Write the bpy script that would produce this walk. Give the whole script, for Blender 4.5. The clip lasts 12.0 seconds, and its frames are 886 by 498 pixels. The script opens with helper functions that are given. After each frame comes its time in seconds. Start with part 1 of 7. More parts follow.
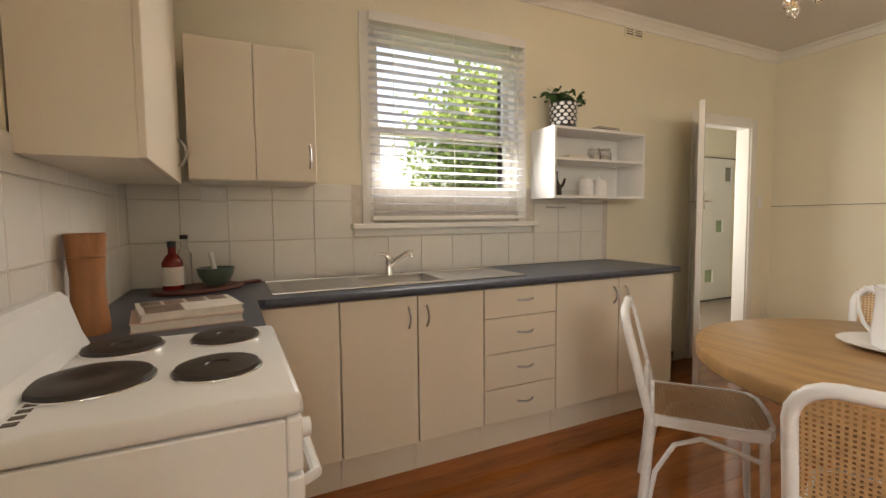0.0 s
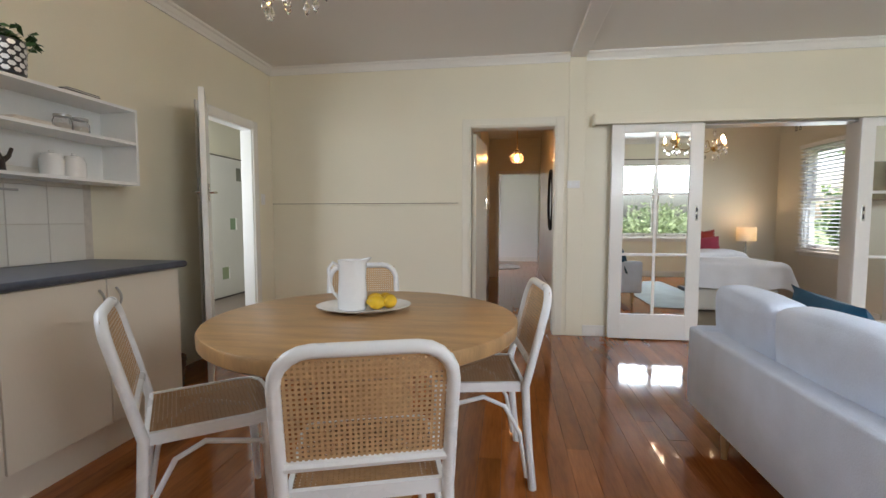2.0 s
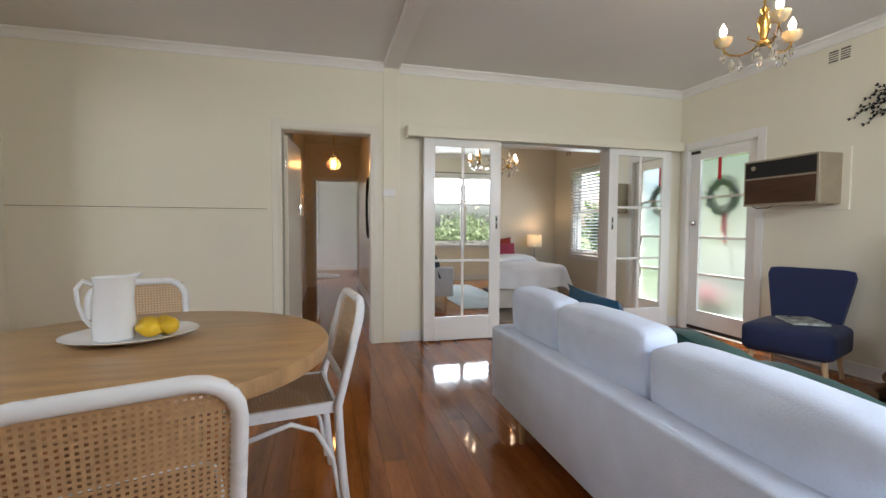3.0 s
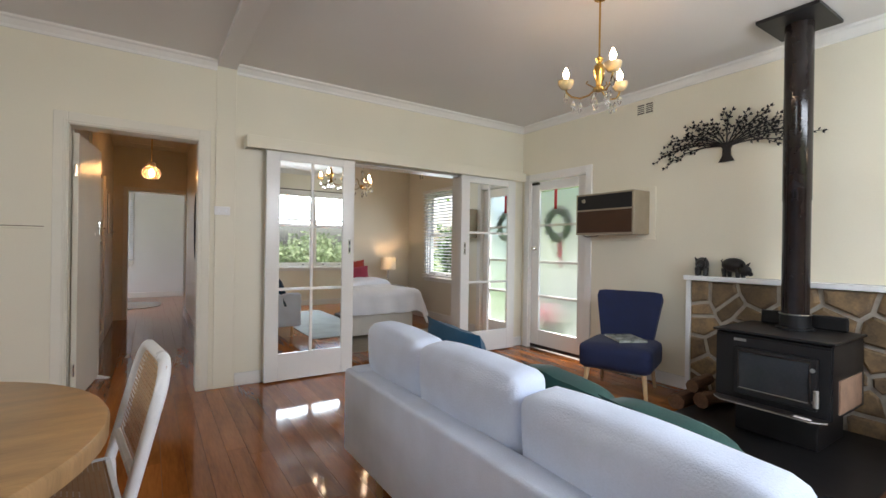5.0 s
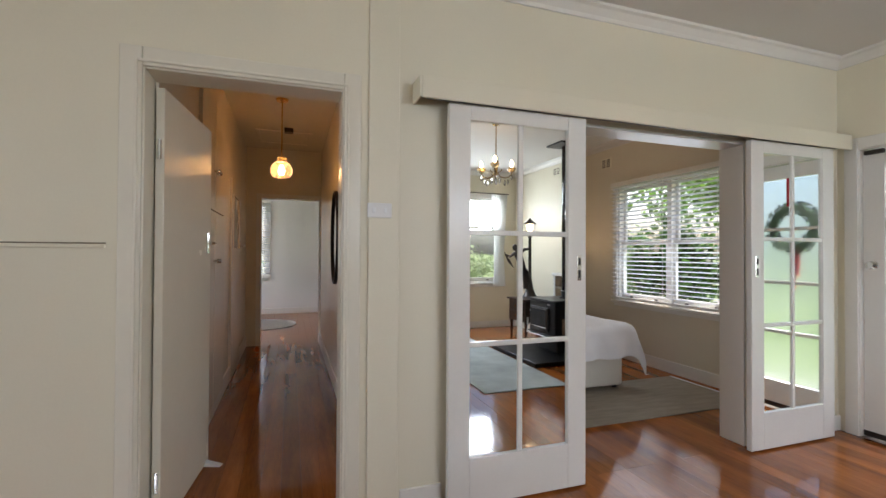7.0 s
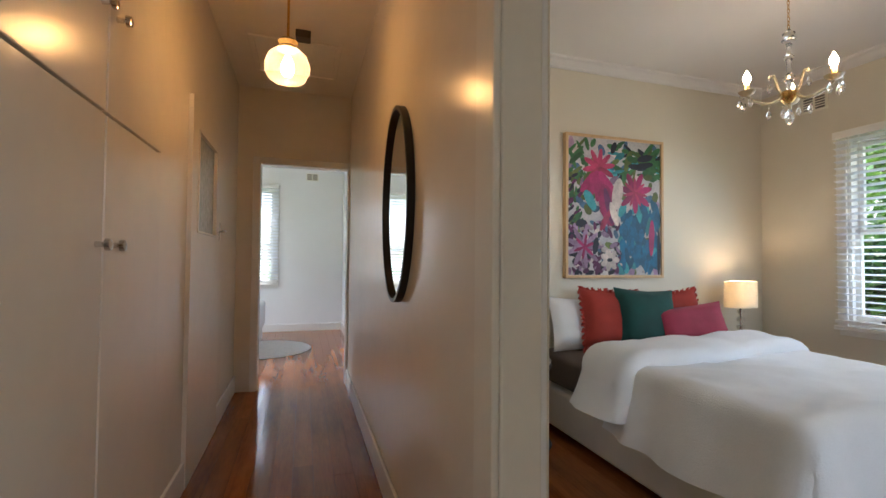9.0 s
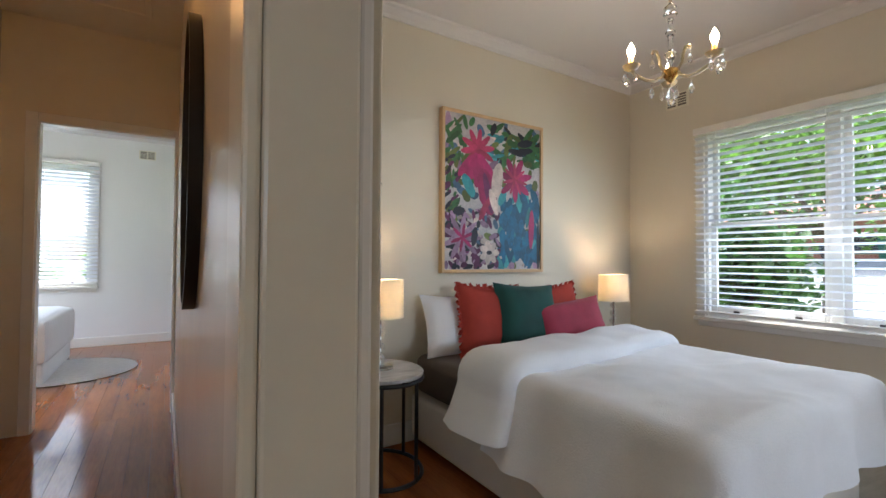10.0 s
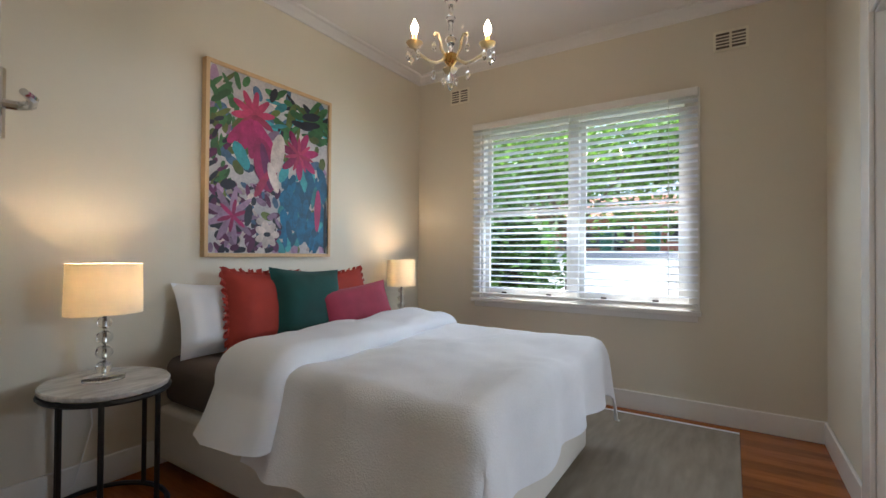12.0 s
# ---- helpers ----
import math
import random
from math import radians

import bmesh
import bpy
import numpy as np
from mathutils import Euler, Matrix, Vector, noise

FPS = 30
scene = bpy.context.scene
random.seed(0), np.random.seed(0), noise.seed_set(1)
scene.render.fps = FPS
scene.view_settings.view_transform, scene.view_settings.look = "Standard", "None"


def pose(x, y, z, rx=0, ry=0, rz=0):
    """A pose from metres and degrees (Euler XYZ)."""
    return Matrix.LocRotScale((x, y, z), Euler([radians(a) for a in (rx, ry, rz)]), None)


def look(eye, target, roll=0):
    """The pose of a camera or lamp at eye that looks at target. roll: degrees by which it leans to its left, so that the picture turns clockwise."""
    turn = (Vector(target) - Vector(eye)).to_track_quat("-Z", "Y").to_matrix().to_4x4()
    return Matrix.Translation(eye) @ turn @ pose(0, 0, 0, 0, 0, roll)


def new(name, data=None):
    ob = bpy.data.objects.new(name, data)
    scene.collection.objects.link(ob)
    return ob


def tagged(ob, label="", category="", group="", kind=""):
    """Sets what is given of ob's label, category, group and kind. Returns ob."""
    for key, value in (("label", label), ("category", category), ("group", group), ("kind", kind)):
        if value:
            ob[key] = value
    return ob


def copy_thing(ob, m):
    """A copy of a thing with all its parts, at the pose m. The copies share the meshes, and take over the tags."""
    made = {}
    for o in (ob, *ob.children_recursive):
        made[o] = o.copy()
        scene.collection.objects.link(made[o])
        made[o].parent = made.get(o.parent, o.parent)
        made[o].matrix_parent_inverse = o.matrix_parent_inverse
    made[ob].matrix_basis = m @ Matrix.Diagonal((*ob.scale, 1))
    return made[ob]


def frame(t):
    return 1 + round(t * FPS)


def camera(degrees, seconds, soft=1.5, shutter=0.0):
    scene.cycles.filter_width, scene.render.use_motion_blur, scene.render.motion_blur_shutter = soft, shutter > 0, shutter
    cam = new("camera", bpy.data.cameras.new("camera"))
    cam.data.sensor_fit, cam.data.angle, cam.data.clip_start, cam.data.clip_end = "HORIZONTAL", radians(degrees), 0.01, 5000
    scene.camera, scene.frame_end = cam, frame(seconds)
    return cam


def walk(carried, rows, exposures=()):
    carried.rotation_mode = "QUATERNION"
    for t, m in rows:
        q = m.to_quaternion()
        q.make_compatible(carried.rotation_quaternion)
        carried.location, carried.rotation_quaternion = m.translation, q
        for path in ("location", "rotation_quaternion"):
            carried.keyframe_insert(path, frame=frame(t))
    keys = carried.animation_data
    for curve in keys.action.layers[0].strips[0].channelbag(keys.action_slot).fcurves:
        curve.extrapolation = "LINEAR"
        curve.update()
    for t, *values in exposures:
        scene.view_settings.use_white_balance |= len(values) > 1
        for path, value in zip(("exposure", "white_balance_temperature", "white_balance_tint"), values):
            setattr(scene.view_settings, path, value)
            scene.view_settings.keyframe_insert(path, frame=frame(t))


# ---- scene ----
cam = camera(89.7, 12.0)
PATH = [
    (0, (2.528, -4.735, 1.228), (0.726, -3.872, 1.095), -0.6),
    (0.5, (2.503, -4.71, 1.216), (0.982, -3.418, 1.06), -0.2),
    (1, (2.498, -4.657, 1.181), (1.322, -3.046, 1.033), -0.1),
    (1.5, (2.499, -4.608, 1.177), (1.761, -2.755, 1.03), -0.1),
    (2, (2.5, -4.521, 1.153), (2.218, -2.546, 1.021), -0.0),
    (2.5, (2.521, -4.488, 1.151), (2.673, -2.498, 1.035), 0.2),
    (3, (2.549, -4.42, 1.151), (3.051, -2.486, 1.057), 0.3),
    (3.5, (2.553, -4.34, 1.15), (3.327, -2.497, 1.089), 0.4),
    (3.7, (2.589, -4.293, 1.182), (3.439, -2.484, 1.124), 0.6),
    (5.3, (2.65, -4.082, 1.205), (3.76, -2.418, 1.211), 0.8),
    (5.5, (2.667, -3.949, 1.202), (3.762, -2.275, 1.217), 0.7),
    (6, (2.686, -3.503, 1.249), (3.677, -1.766, 1.267), 0.6),
    (6.5, (2.688, -2.866, 1.303), (3.528, -1.062, 1.321), 0.6),
    (6.7, (2.738, -2.59, 1.296), (3.499, -0.75, 1.316), 0.5),
    (7, (2.728, -2.182, 1.282), (3.375, -0.294, 1.305), 0.3),
    (7.5, (2.632, -1.54, 1.214), (3.109, 0.402, 1.256), 0.4),
    (9.3, (2.799, 0.362, 1.181), (3.48, 2.241, 1.241), 0.6),
    (9.5, (2.878, 0.47, 1.178), (3.665, 2.308, 1.238), 0.5),
    (10, (3.061, 0.578, 1.147), (4.122, 2.273, 1.196), 0.3),
    (10.5, (3.151, 0.581, 1.104), (4.457, 2.095, 1.155), 0.3),
    (11, (3.228, 0.6, 1.104), (4.722, 1.929, 1.141), 0.5),
    (11.5, (3.261, 0.622, 1.09), (4.875, 1.801, 1.122), 0.4),
    (12, (3.274, 0.641, 1.085), (4.952, 1.728, 1.108), 0.4),
]
walk(cam, [(t, look(eye, target, roll)) for t, eye, target, roll in PATH],
     [(0.0, 1.85, 8200, 17), (0.5, 1.85, 6350, 11), (2.0, 1.72, 6350, 12), (3.7, 1.6, 6350, 13), (6.0, 1.58, 6400, 14), (7.0, 1.46, 6400, 14), (7.7, 1.65, 6400, 13), (9.3, 2.1, 5750, 9), (10.0, 2.05, 5750, 10), (12.0, 1.98, 5750, 10)])

# ---- world and light ----
SUN_ELEVATION, SUN_TURN = 62, 20
world = bpy.data.worlds.new("world")
scene.world = world
world.use_nodes = True
sky_node = world.node_tree.nodes.new("ShaderNodeTexSky")
sky_node.sky_type = "NISHITA"
sky_node.sun_disc = False
sky_node.sun_elevation, sky_node.sun_rotation = radians(SUN_ELEVATION), radians(SUN_TURN)
sky_node.air_density, sky_node.dust_density, sky_node.ozone_density = 1.0, 4.0, 1.0
world.node_tree.links.new(sky_node.outputs[0], world.node_tree.nodes["Background"].inputs[0])
world.node_tree.nodes["Background"].inputs[1].default_value = 0.15

sun_data = bpy.data.lights.new("sun", "SUN")
sun_data.energy, sun_data.angle, sun_data.color = 4.0, radians(12), (1.0, 0.96, 0.9)
sun_lamp = new("sun", sun_data)
sun_lamp.matrix_world = look((0, 0, 30), (-30 * math.sin(radians(SUN_TURN)), -30 * math.cos(radians(SUN_TURN)), 30 - 30 * math.tan(radians(SUN_ELEVATION))))

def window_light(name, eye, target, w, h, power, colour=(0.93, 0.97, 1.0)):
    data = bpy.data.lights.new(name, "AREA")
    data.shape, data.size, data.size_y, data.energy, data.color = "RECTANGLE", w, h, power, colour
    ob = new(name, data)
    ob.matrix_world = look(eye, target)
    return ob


# area lamps standing in for daylight at the openings, plus two added fills
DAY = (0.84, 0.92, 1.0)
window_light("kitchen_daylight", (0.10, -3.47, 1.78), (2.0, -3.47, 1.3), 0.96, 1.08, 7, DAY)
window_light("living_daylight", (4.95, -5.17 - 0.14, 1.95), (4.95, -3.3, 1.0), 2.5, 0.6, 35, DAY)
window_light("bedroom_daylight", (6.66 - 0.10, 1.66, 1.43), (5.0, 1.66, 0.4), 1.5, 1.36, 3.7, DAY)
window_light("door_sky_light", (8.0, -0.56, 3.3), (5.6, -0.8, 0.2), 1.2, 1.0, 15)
# added fill for the back bedroom, through an unseen opening in its west wall
window_light("back_bedroom_fill_light", (-0.6, 6.3, 3.4), (2.6, 6.6, 0.8), 1.6, 1.2, 90)
# added fill brightening the laundry; its real light source is unknown
window_light("laundry_fill_light", (-1.58, -0.75, 1.55), (-0.6, 1.2, 1.0), 1.6, 1.2, 24, DAY)

# ---- materials ----
def mat(name, col, rough=0.5, var=0.06, scale=3.0, bump=0.0, fine=60.0, metal=0.0, trans=0.0, ior=1.45, coat=0.0, emit=0.0,
        emit_col=None, stretch=(1, 1, 1), rand=0.0, sheen=0.0, island=0.0, dark=None, wear=0.0, placed=False, lit_through=0.0):
    m = bpy.data.materials.new(name)
    m.use_nodes = True
    n, l = m.node_tree.nodes, m.node_tree.links
    b = n["Principled BSDF"]
    tc = n.new("ShaderNodeTexCoord")
    mp = n.new("ShaderNodeMapping")
    mp.inputs["Scale"].default_value = stretch
    l.new(n.new("ShaderNodeNewGeometry").outputs["Position"] if placed else tc.outputs["Object"], mp.inputs[0])
    big, small = n.new("ShaderNodeTexNoise"), n.new("ShaderNodeTexNoise")
    big.inputs["Scale"].default_value, small.inputs["Scale"].default_value = scale, fine
    big.inputs["Detail"].default_value, small.inputs["Detail"].default_value = 4, 3
    l.new(mp.outputs[0], big.inputs[0]), l.new(mp.outputs[0], small.inputs[0])
    add = n.new("ShaderNodeMath")
    add.operation = "MULTIPLY_ADD"
    l.new(small.outputs[0], add.inputs[0])
    add.inputs[1].default_value = 0.45
    l.new(big.outputs[0], add.inputs[2])
    ramp = n.new("ShaderNodeMapRange")
    ramp.inputs[1].default_value, ramp.inputs[2].default_value = 0.45, 1.0
    l.new(add.outputs[0], ramp.inputs[0])
    mix = n.new("ShaderNodeMix")
    mix.data_type = "RGBA"
    lo = dark or tuple(c * (1 - var) for c in col)
    hi = tuple(min(1, c * (1 + var)) for c in col)
    mix.inputs[6].default_value, mix.inputs[7].default_value = (*lo, 1), (*hi, 1)
    l.new(ramp.outputs[0], mix.inputs[0])
    out = mix.outputs[2]
    if rand or island:
        src = n.new("ShaderNodeObjectInfo").outputs["Random"] if rand else n.new("ShaderNodeNewGeometry").outputs["Random Per Island"]
        hsv = n.new("ShaderNodeHueSaturation")
        mr = n.new("ShaderNodeMapRange")
        k = rand or island
        mr.inputs[3].default_value, mr.inputs[4].default_value = 1 - k, 1 + k
        l.new(src, mr.inputs[0]), l.new(mr.outputs[0], hsv.inputs["Value"]), l.new(out, hsv.inputs["Color"])
        out = hsv.outputs[0]
    l.new(out, b.inputs["Base Color"])
    rr = n.new("ShaderNodeMapRange")
    rr.inputs[3].default_value, rr.inputs[4].default_value = max(0.0, rough * 0.85 - wear), min(1, rough * 1.15 + wear)
    l.new(big.outputs[0], rr.inputs[0]), l.new(rr.outputs[0], b.inputs["Roughness"])
    b.inputs["Metallic"].default_value, b.inputs["IOR"].default_value = metal, ior
    b.inputs["Transmission Weight"].default_value, b.inputs["Coat Weight"].default_value = trans, coat
    b.inputs["Coat Roughness"].default_value = 0.08
    b.inputs["Sheen Weight"].default_value = sheen
    if bump:
        bp = n.new("ShaderNodeBump")
        bp.inputs["Strength"].default_value, bp.inputs["Distance"].default_value = bump, 0.004
        l.new(add.outputs[0], bp.inputs["Height"]), l.new(bp.outputs[0], b.inputs["Normal"])
    if emit:
        b.inputs["Emission Color"].default_value = (*(emit_col or col), 1)
        b.inputs["Emission Strength"].default_value = emit
    if lit_through:
        tl, mx = n.new("ShaderNodeBsdfTranslucent"), n.new("ShaderNodeMixShader")
        mx.inputs[0].default_value = lit_through
        l.new(out, tl.inputs[0]), l.new(b.outputs[0], mx.inputs[1]), l.new(tl.outputs[0], mx.inputs[2])
        l.new(mx.outputs[0], n["Material Output"].inputs[0])
    return m


def pane_mat(name, tint=(1, 1, 1), rough=0.02, milky=0.0):
    m = bpy.data.materials.new(name)
    m.use_nodes = True
    n, l = m.node_tree.nodes, m.node_tree.links
    n.remove(n["Principled BSDF"])
    tr, gl, mx = n.new("ShaderNodeBsdfTransparent"), n.new("ShaderNodeBsdfGlossy"), n.new("ShaderNodeMixShader")
    tr.inputs[0].default_value = (*tint, 1)
    gl.inputs["Roughness"].default_value = rough
    mx.inputs[0].default_value = 0.05
    l.new(tr.outputs[0], mx.inputs[1]), l.new(gl.outputs[0], mx.inputs[2])
    out = mx.outputs[0]
    if milky:
        tl, both = n.new("ShaderNodeBsdfTranslucent"), n.new("ShaderNodeMixShader")
        tl.inputs[0].default_value, both.inputs[0].default_value = (*tint, 1), milky
        l.new(out, both.inputs[1]), l.new(tl.outputs[0], both.inputs[2])
        out = both.outputs[0]
    l.new(out, n["Material Output"].inputs[0])
    return m


def thin_cloth(name, col, through_share=0.5, glow=0.0):
    m = mat(name, col, 0.8, 0.05, 20, 0.1, 400)
    n, l = m.node_tree.nodes, m.node_tree.links
    tl, mx = n.new("ShaderNodeBsdfTranslucent"), n.new("ShaderNodeMixShader")
    tl.inputs[0].default_value = (*col, 1)
    mx.inputs[0].default_value = through_share
    l.new(n["Principled BSDF"].outputs[0], mx.inputs[1]), l.new(tl.outputs[0], mx.inputs[2])
    l.new(mx.outputs[0], n["Material Output"].inputs[0])
    return m


WALL = mat("cream_wall_paint", (0.80, 0.75, 0.60), 0.45, 0.03, 1.3, 0.06, 90)
WALL_BED = mat("pale_cream_paint", (0.70, 0.645, 0.525), 0.5, 0.02, 1.3, 0.06, 90)
WALL_HALL = mat("hall_gloss_cream_paint", (0.78, 0.72, 0.60), 0.22, 0.03, 1.5, 0.1, 12)
WALL_WHITE = mat("white_wall_paint", (0.84, 0.83, 0.81), 0.6, 0.02, 1.3, 0.05, 90)
CEIL = mat("ceiling_paint", (0.72, 0.70, 0.675), 0.7, 0.025, 1.0, 0.05, 120)
TRIM = mat("white_gloss_trim", (0.82, 0.80, 0.75), 0.22, 0.03, 2.0, 0.05, 40)
CREAM_GLOSS = mat("cream_gloss_paint", (0.81, 0.77, 0.655), 0.26, 0.03, 2.0, 0.05, 40)
LANTERN = mat("lit_lantern_glass", (1.0, 0.8, 0.5), 0.3, 0, emit=5, emit_col=(1.0, 0.68, 0.38))
WHITE = mat("white_enamel", (0.87, 0.875, 0.86), 0.25, 0.025, 3.0, 0.02, 40)
# dark brown for the dado joint, its shadow line put into the colour
JOINT = mat("shadowed_joint", (0.22, 0.18, 0.12), 0.9, 0.3, 12)
# dark tone painting the shade inside gaps and slots; also colours the subfloor
SEAM = mat("seam_shadow_gap", (0.12, 0.10, 0.08), 0.8)
LAMINATE = mat("beige_melamine", (0.76, 0.68, 0.56), 0.35, 0.03, 2.0, 0.03, 220, stretch=(1, 1, 0.15))
SLATE = mat("slate_blue_laminate", (0.065, 0.075, 0.10), 0.35, 0.25, 30, 0.05, 300)
TILE = mat("white_glazed_tile", (0.78, 0.755, 0.70), 0.12, 0.03, 3.0, 0.05, 14, rand=0.02)
GROUT = mat("tile_grout", (0.62, 0.57, 0.50), 0.8, 0.1, 20)
STEEL = mat("brushed_steel", (0.46, 0.45, 0.43), 0.36, 0.05, 4, 0.05, 200, metal=1, stretch=(30, 1, 1))
CHROME = mat("chrome", (0.75, 0.74, 0.72), 0.1, 0.03, 6, metal=1)
DARK_METAL = mat("dark_bronze_metal", (0.06, 0.05, 0.045), 0.35, 0.2, 10, 0.05, 80, metal=0.7)
BLACK = mat("black_enamel", (0.010, 0.009, 0.009), 0.38, 0.2, 8, 0.03, 90)
HOT = mat("cast_iron_hotplate", (0.035, 0.026, 0.022), 0.42, 0.3, 14, 0.1, 120)
OAK = mat("oiled_oak", (0.42, 0.25, 0.11), 0.32, 0.26, 2.5, 0.08, 26, stretch=(1.2, 9, 1.2))
OAKLEG = mat("pale_beech", (0.62, 0.42, 0.22), 0.4, 0.1, 5, 0.05, 40, stretch=(6, 6, 1))
CANE_SEAT = mat("worn_cane_seat", (0.33, 0.19, 0.09), 0.5, 0.2, 60, 0.3, 320)
CANE = mat("woven_cane", (0.54, 0.34, 0.17), 0.55, 0.18, 60, 0.3, 320)
CHAIRWHITE = mat("white_satin_chair_paint", (0.84, 0.84, 0.83), 0.28, 0.02, 6, 0.02, 60)
SOFA = mat("pale_grey_linen", (0.71, 0.785, 0.93), 0.9, 0.08, 6, 0.8, 190, sheen=0.15)
TEAL = mat("teal_velvet", (0.004, 0.065, 0.125), 0.75, 0.3, 7, 0.3, 300, sheen=0.12)
GREEN = mat("emerald_velvet", (0.004, 0.055, 0.044), 0.75, 0.35, 7, 0.3, 300, sheen=0.12)
NAVY = mat("navy_wool", (0.012, 0.018, 0.058), 0.85, 0.2, 12, 0.4, 420, sheen=0.06)
CORAL = mat("coral_linen", (0.36, 0.045, 0.03), 0.9, 0.15, 9, 0.5, 420)
PINK = mat("raspberry_velvet", (0.30, 0.03, 0.06), 0.8, 0.2, 9, 0.4, 360, sheen=0.12)
LINEN = mat("white_cotton", (0.85, 0.86, 0.885), 0.85, 0.03, 5, 0.35, 420)
WAFFLE = mat("white_waffle_cotton", (0.86, 0.86, 0.87), 0.9, 0.05, 5, 0.9, 170)
TAUPE = mat("taupe_sheet", (0.125, 0.10, 0.085), 0.9, 0.12, 8, 0.4, 360)
BASE_CLOTH = mat("cream_bed_base_cloth", (0.74, 0.69, 0.60), 0.9, 0.05, 5, 0.3, 300)
RUG_SAGE = mat("grey_jute_rug", (0.30, 0.255, 0.195), 0.95, 0.22, 4, 0.9, 130, stretch=(1, 5, 1))
RUG_BLUE = mat("faded_blue_grey_rug", (0.40, 0.44, 0.44), 0.95, 0.22, 3.5, 0.7, 120)
MARBLE = mat("white_marble", (0.78, 0.76, 0.73), 0.15, 0.12, 5, 0.0, 30, dark=(0.42, 0.40, 0.38), stretch=(1, 3.5, 1))
MIRROR = mat("mirror_glass", (0.86, 0.88, 0.86), 0.012, 0.0, 2, metal=1)
GLASS = mat("clear_crystal", (0.97, 0.97, 0.97), 0.03, 0.0, 2, trans=1, ior=1.5)
WINDOW_GLASS = pane_mat("window_glass")
FROSTED = mat("frosted_door_glass", (0.86, 0.92, 0.92), 0.5, 0.0, 4, trans=1, ior=1.25)
BRASS = mat("antique_brass", (0.55, 0.33, 0.09), 0.25, 0.15, 20, metal=1)
CREAM_GLASS = mat("cream_glass", (0.80, 0.68, 0.44), 0.15, 0.1, 20, trans=0.45, ior=1.45)
BULB = mat("lit_bulb", (1.0, 0.85, 0.6), 0.3, 0, emit=32, emit_col=(1.0, 0.70, 0.44))
LAMP_BULB = mat("lit_lamp_bulb", (1.0, 0.85, 0.6), 0.3, 0, emit=46, emit_col=(1.0, 0.72, 0.46))
PENDANT_GLASS = pane_mat("moulded_amber_glass", (0.95, 0.70, 0.40), 0.08, 0.16)
PENDANT_BULB = mat("lit_pendant_bulb", (1.0, 0.8, 0.5), 0.3, 0, emit=37, emit_col=(1.0, 0.66, 0.36))
SHADE = thin_cloth("cream_lampshade_cloth", (0.86, 0.78, 0.62), 0.2)
SHEER = thin_cloth("sheer_white_curtain", (0.85, 0.85, 0.84), 0.6)
BLIND = thin_cloth("white_blind_slat", (0.90, 0.91, 0.93), 0.55)
STONE = mat("slate_fieldstone", (0.20, 0.13, 0.062), 0.75, 0.4, 9, 0.9, 60, rand=0.45, dark=(0.10, 0.07, 0.045))
MORTAR = mat("pale_mortar", (0.42, 0.37, 0.30), 0.9, 0.15, 20, 0.7, 140)
VENEER = mat("walnut_veneer", (0.075, 0.032, 0.014), 0.4, 0.3, 5, 0.04, 80, stretch=(1, 1, 12))
SIDE_METAL = mat("champagne_metal", (0.42, 0.36, 0.27), 0.4, 0.1, 8, metal=0.6)
BRICK_SIDE = mat("stove_side_panel", (0.32, 0.20, 0.13), 0.7, 0.25, 12, 0.4, 60)
LEMON = mat("lemon_skin", (0.75, 0.47, 0.02), 0.4, 0.1, 14, 0.4, 160)
CERAMIC = mat("white_glazed_ceramic", (0.84, 0.835, 0.82), 0.12, 0.02, 6)
RED_WOOD = mat("red_stained_board", (0.10, 0.022, 0.012), 0.35, 0.3, 6, 0.05, 50, stretch=(2, 14, 2))
WOOD_MILL = mat("turned_beech", (0.40, 0.17, 0.07), 0.35, 0.2, 7, 0.04, 60, stretch=(6, 6, 1))
SAGE_CERAMIC = mat("sage_green_ceramic", (0.11, 0.15, 0.12), 0.3, 0.2, 12)
WINE = mat("dark_red_sauce", (0.18, 0.012, 0.01), 0.15, 0.1)
PAPER = mat("book_paper", (0.76, 0.71, 0.64), 0.7, 0.06, 30)
COVER_PINK = mat("faded_pink_cover", (0.62, 0.45, 0.38), 0.4, 0.12, 9)
COVER_DARK = mat("charcoal_cover", (0.04, 0.04, 0.045), 0.4, 0.2, 9)
PHOTO = mat("printed_picture", (0.26, 0.17, 0.13), 0.3, 0.6, 14, dark=(0.03, 0.03, 0.02))
POT_BLACK = mat("black_pot_glaze", (0.02, 0.02, 0.025), 0.3)
LEAF = mat("glossy_leaf", (0.028, 0.085, 0.02), 0.4, 0.3, 20, 0.1, 90, island=0.5)
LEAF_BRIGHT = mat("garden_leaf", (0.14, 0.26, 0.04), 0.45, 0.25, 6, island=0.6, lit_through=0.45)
# paler copy of the garden leaf, sunshine put into its base colour
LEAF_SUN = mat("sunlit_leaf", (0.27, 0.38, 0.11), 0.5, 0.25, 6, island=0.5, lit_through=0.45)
# greyed leaf green for the distant trees, the haze painted into the colour
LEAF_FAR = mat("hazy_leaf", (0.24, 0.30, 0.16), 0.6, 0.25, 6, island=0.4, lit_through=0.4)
# darker copy of the garden leaf, shade put into its base colour
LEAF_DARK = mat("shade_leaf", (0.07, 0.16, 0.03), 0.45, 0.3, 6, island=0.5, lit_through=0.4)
FIREWOOD = mat("split_firewood", (0.16, 0.085, 0.045), 0.85, 0.4, 9, 0.8, 60, stretch=(1, 6, 6))
DARK_TIMBER = mat("dark_stained_timber", (0.035, 0.018, 0.011), 0.35, 0.3, 4, 0.06, 60, stretch=(1, 1, 8))
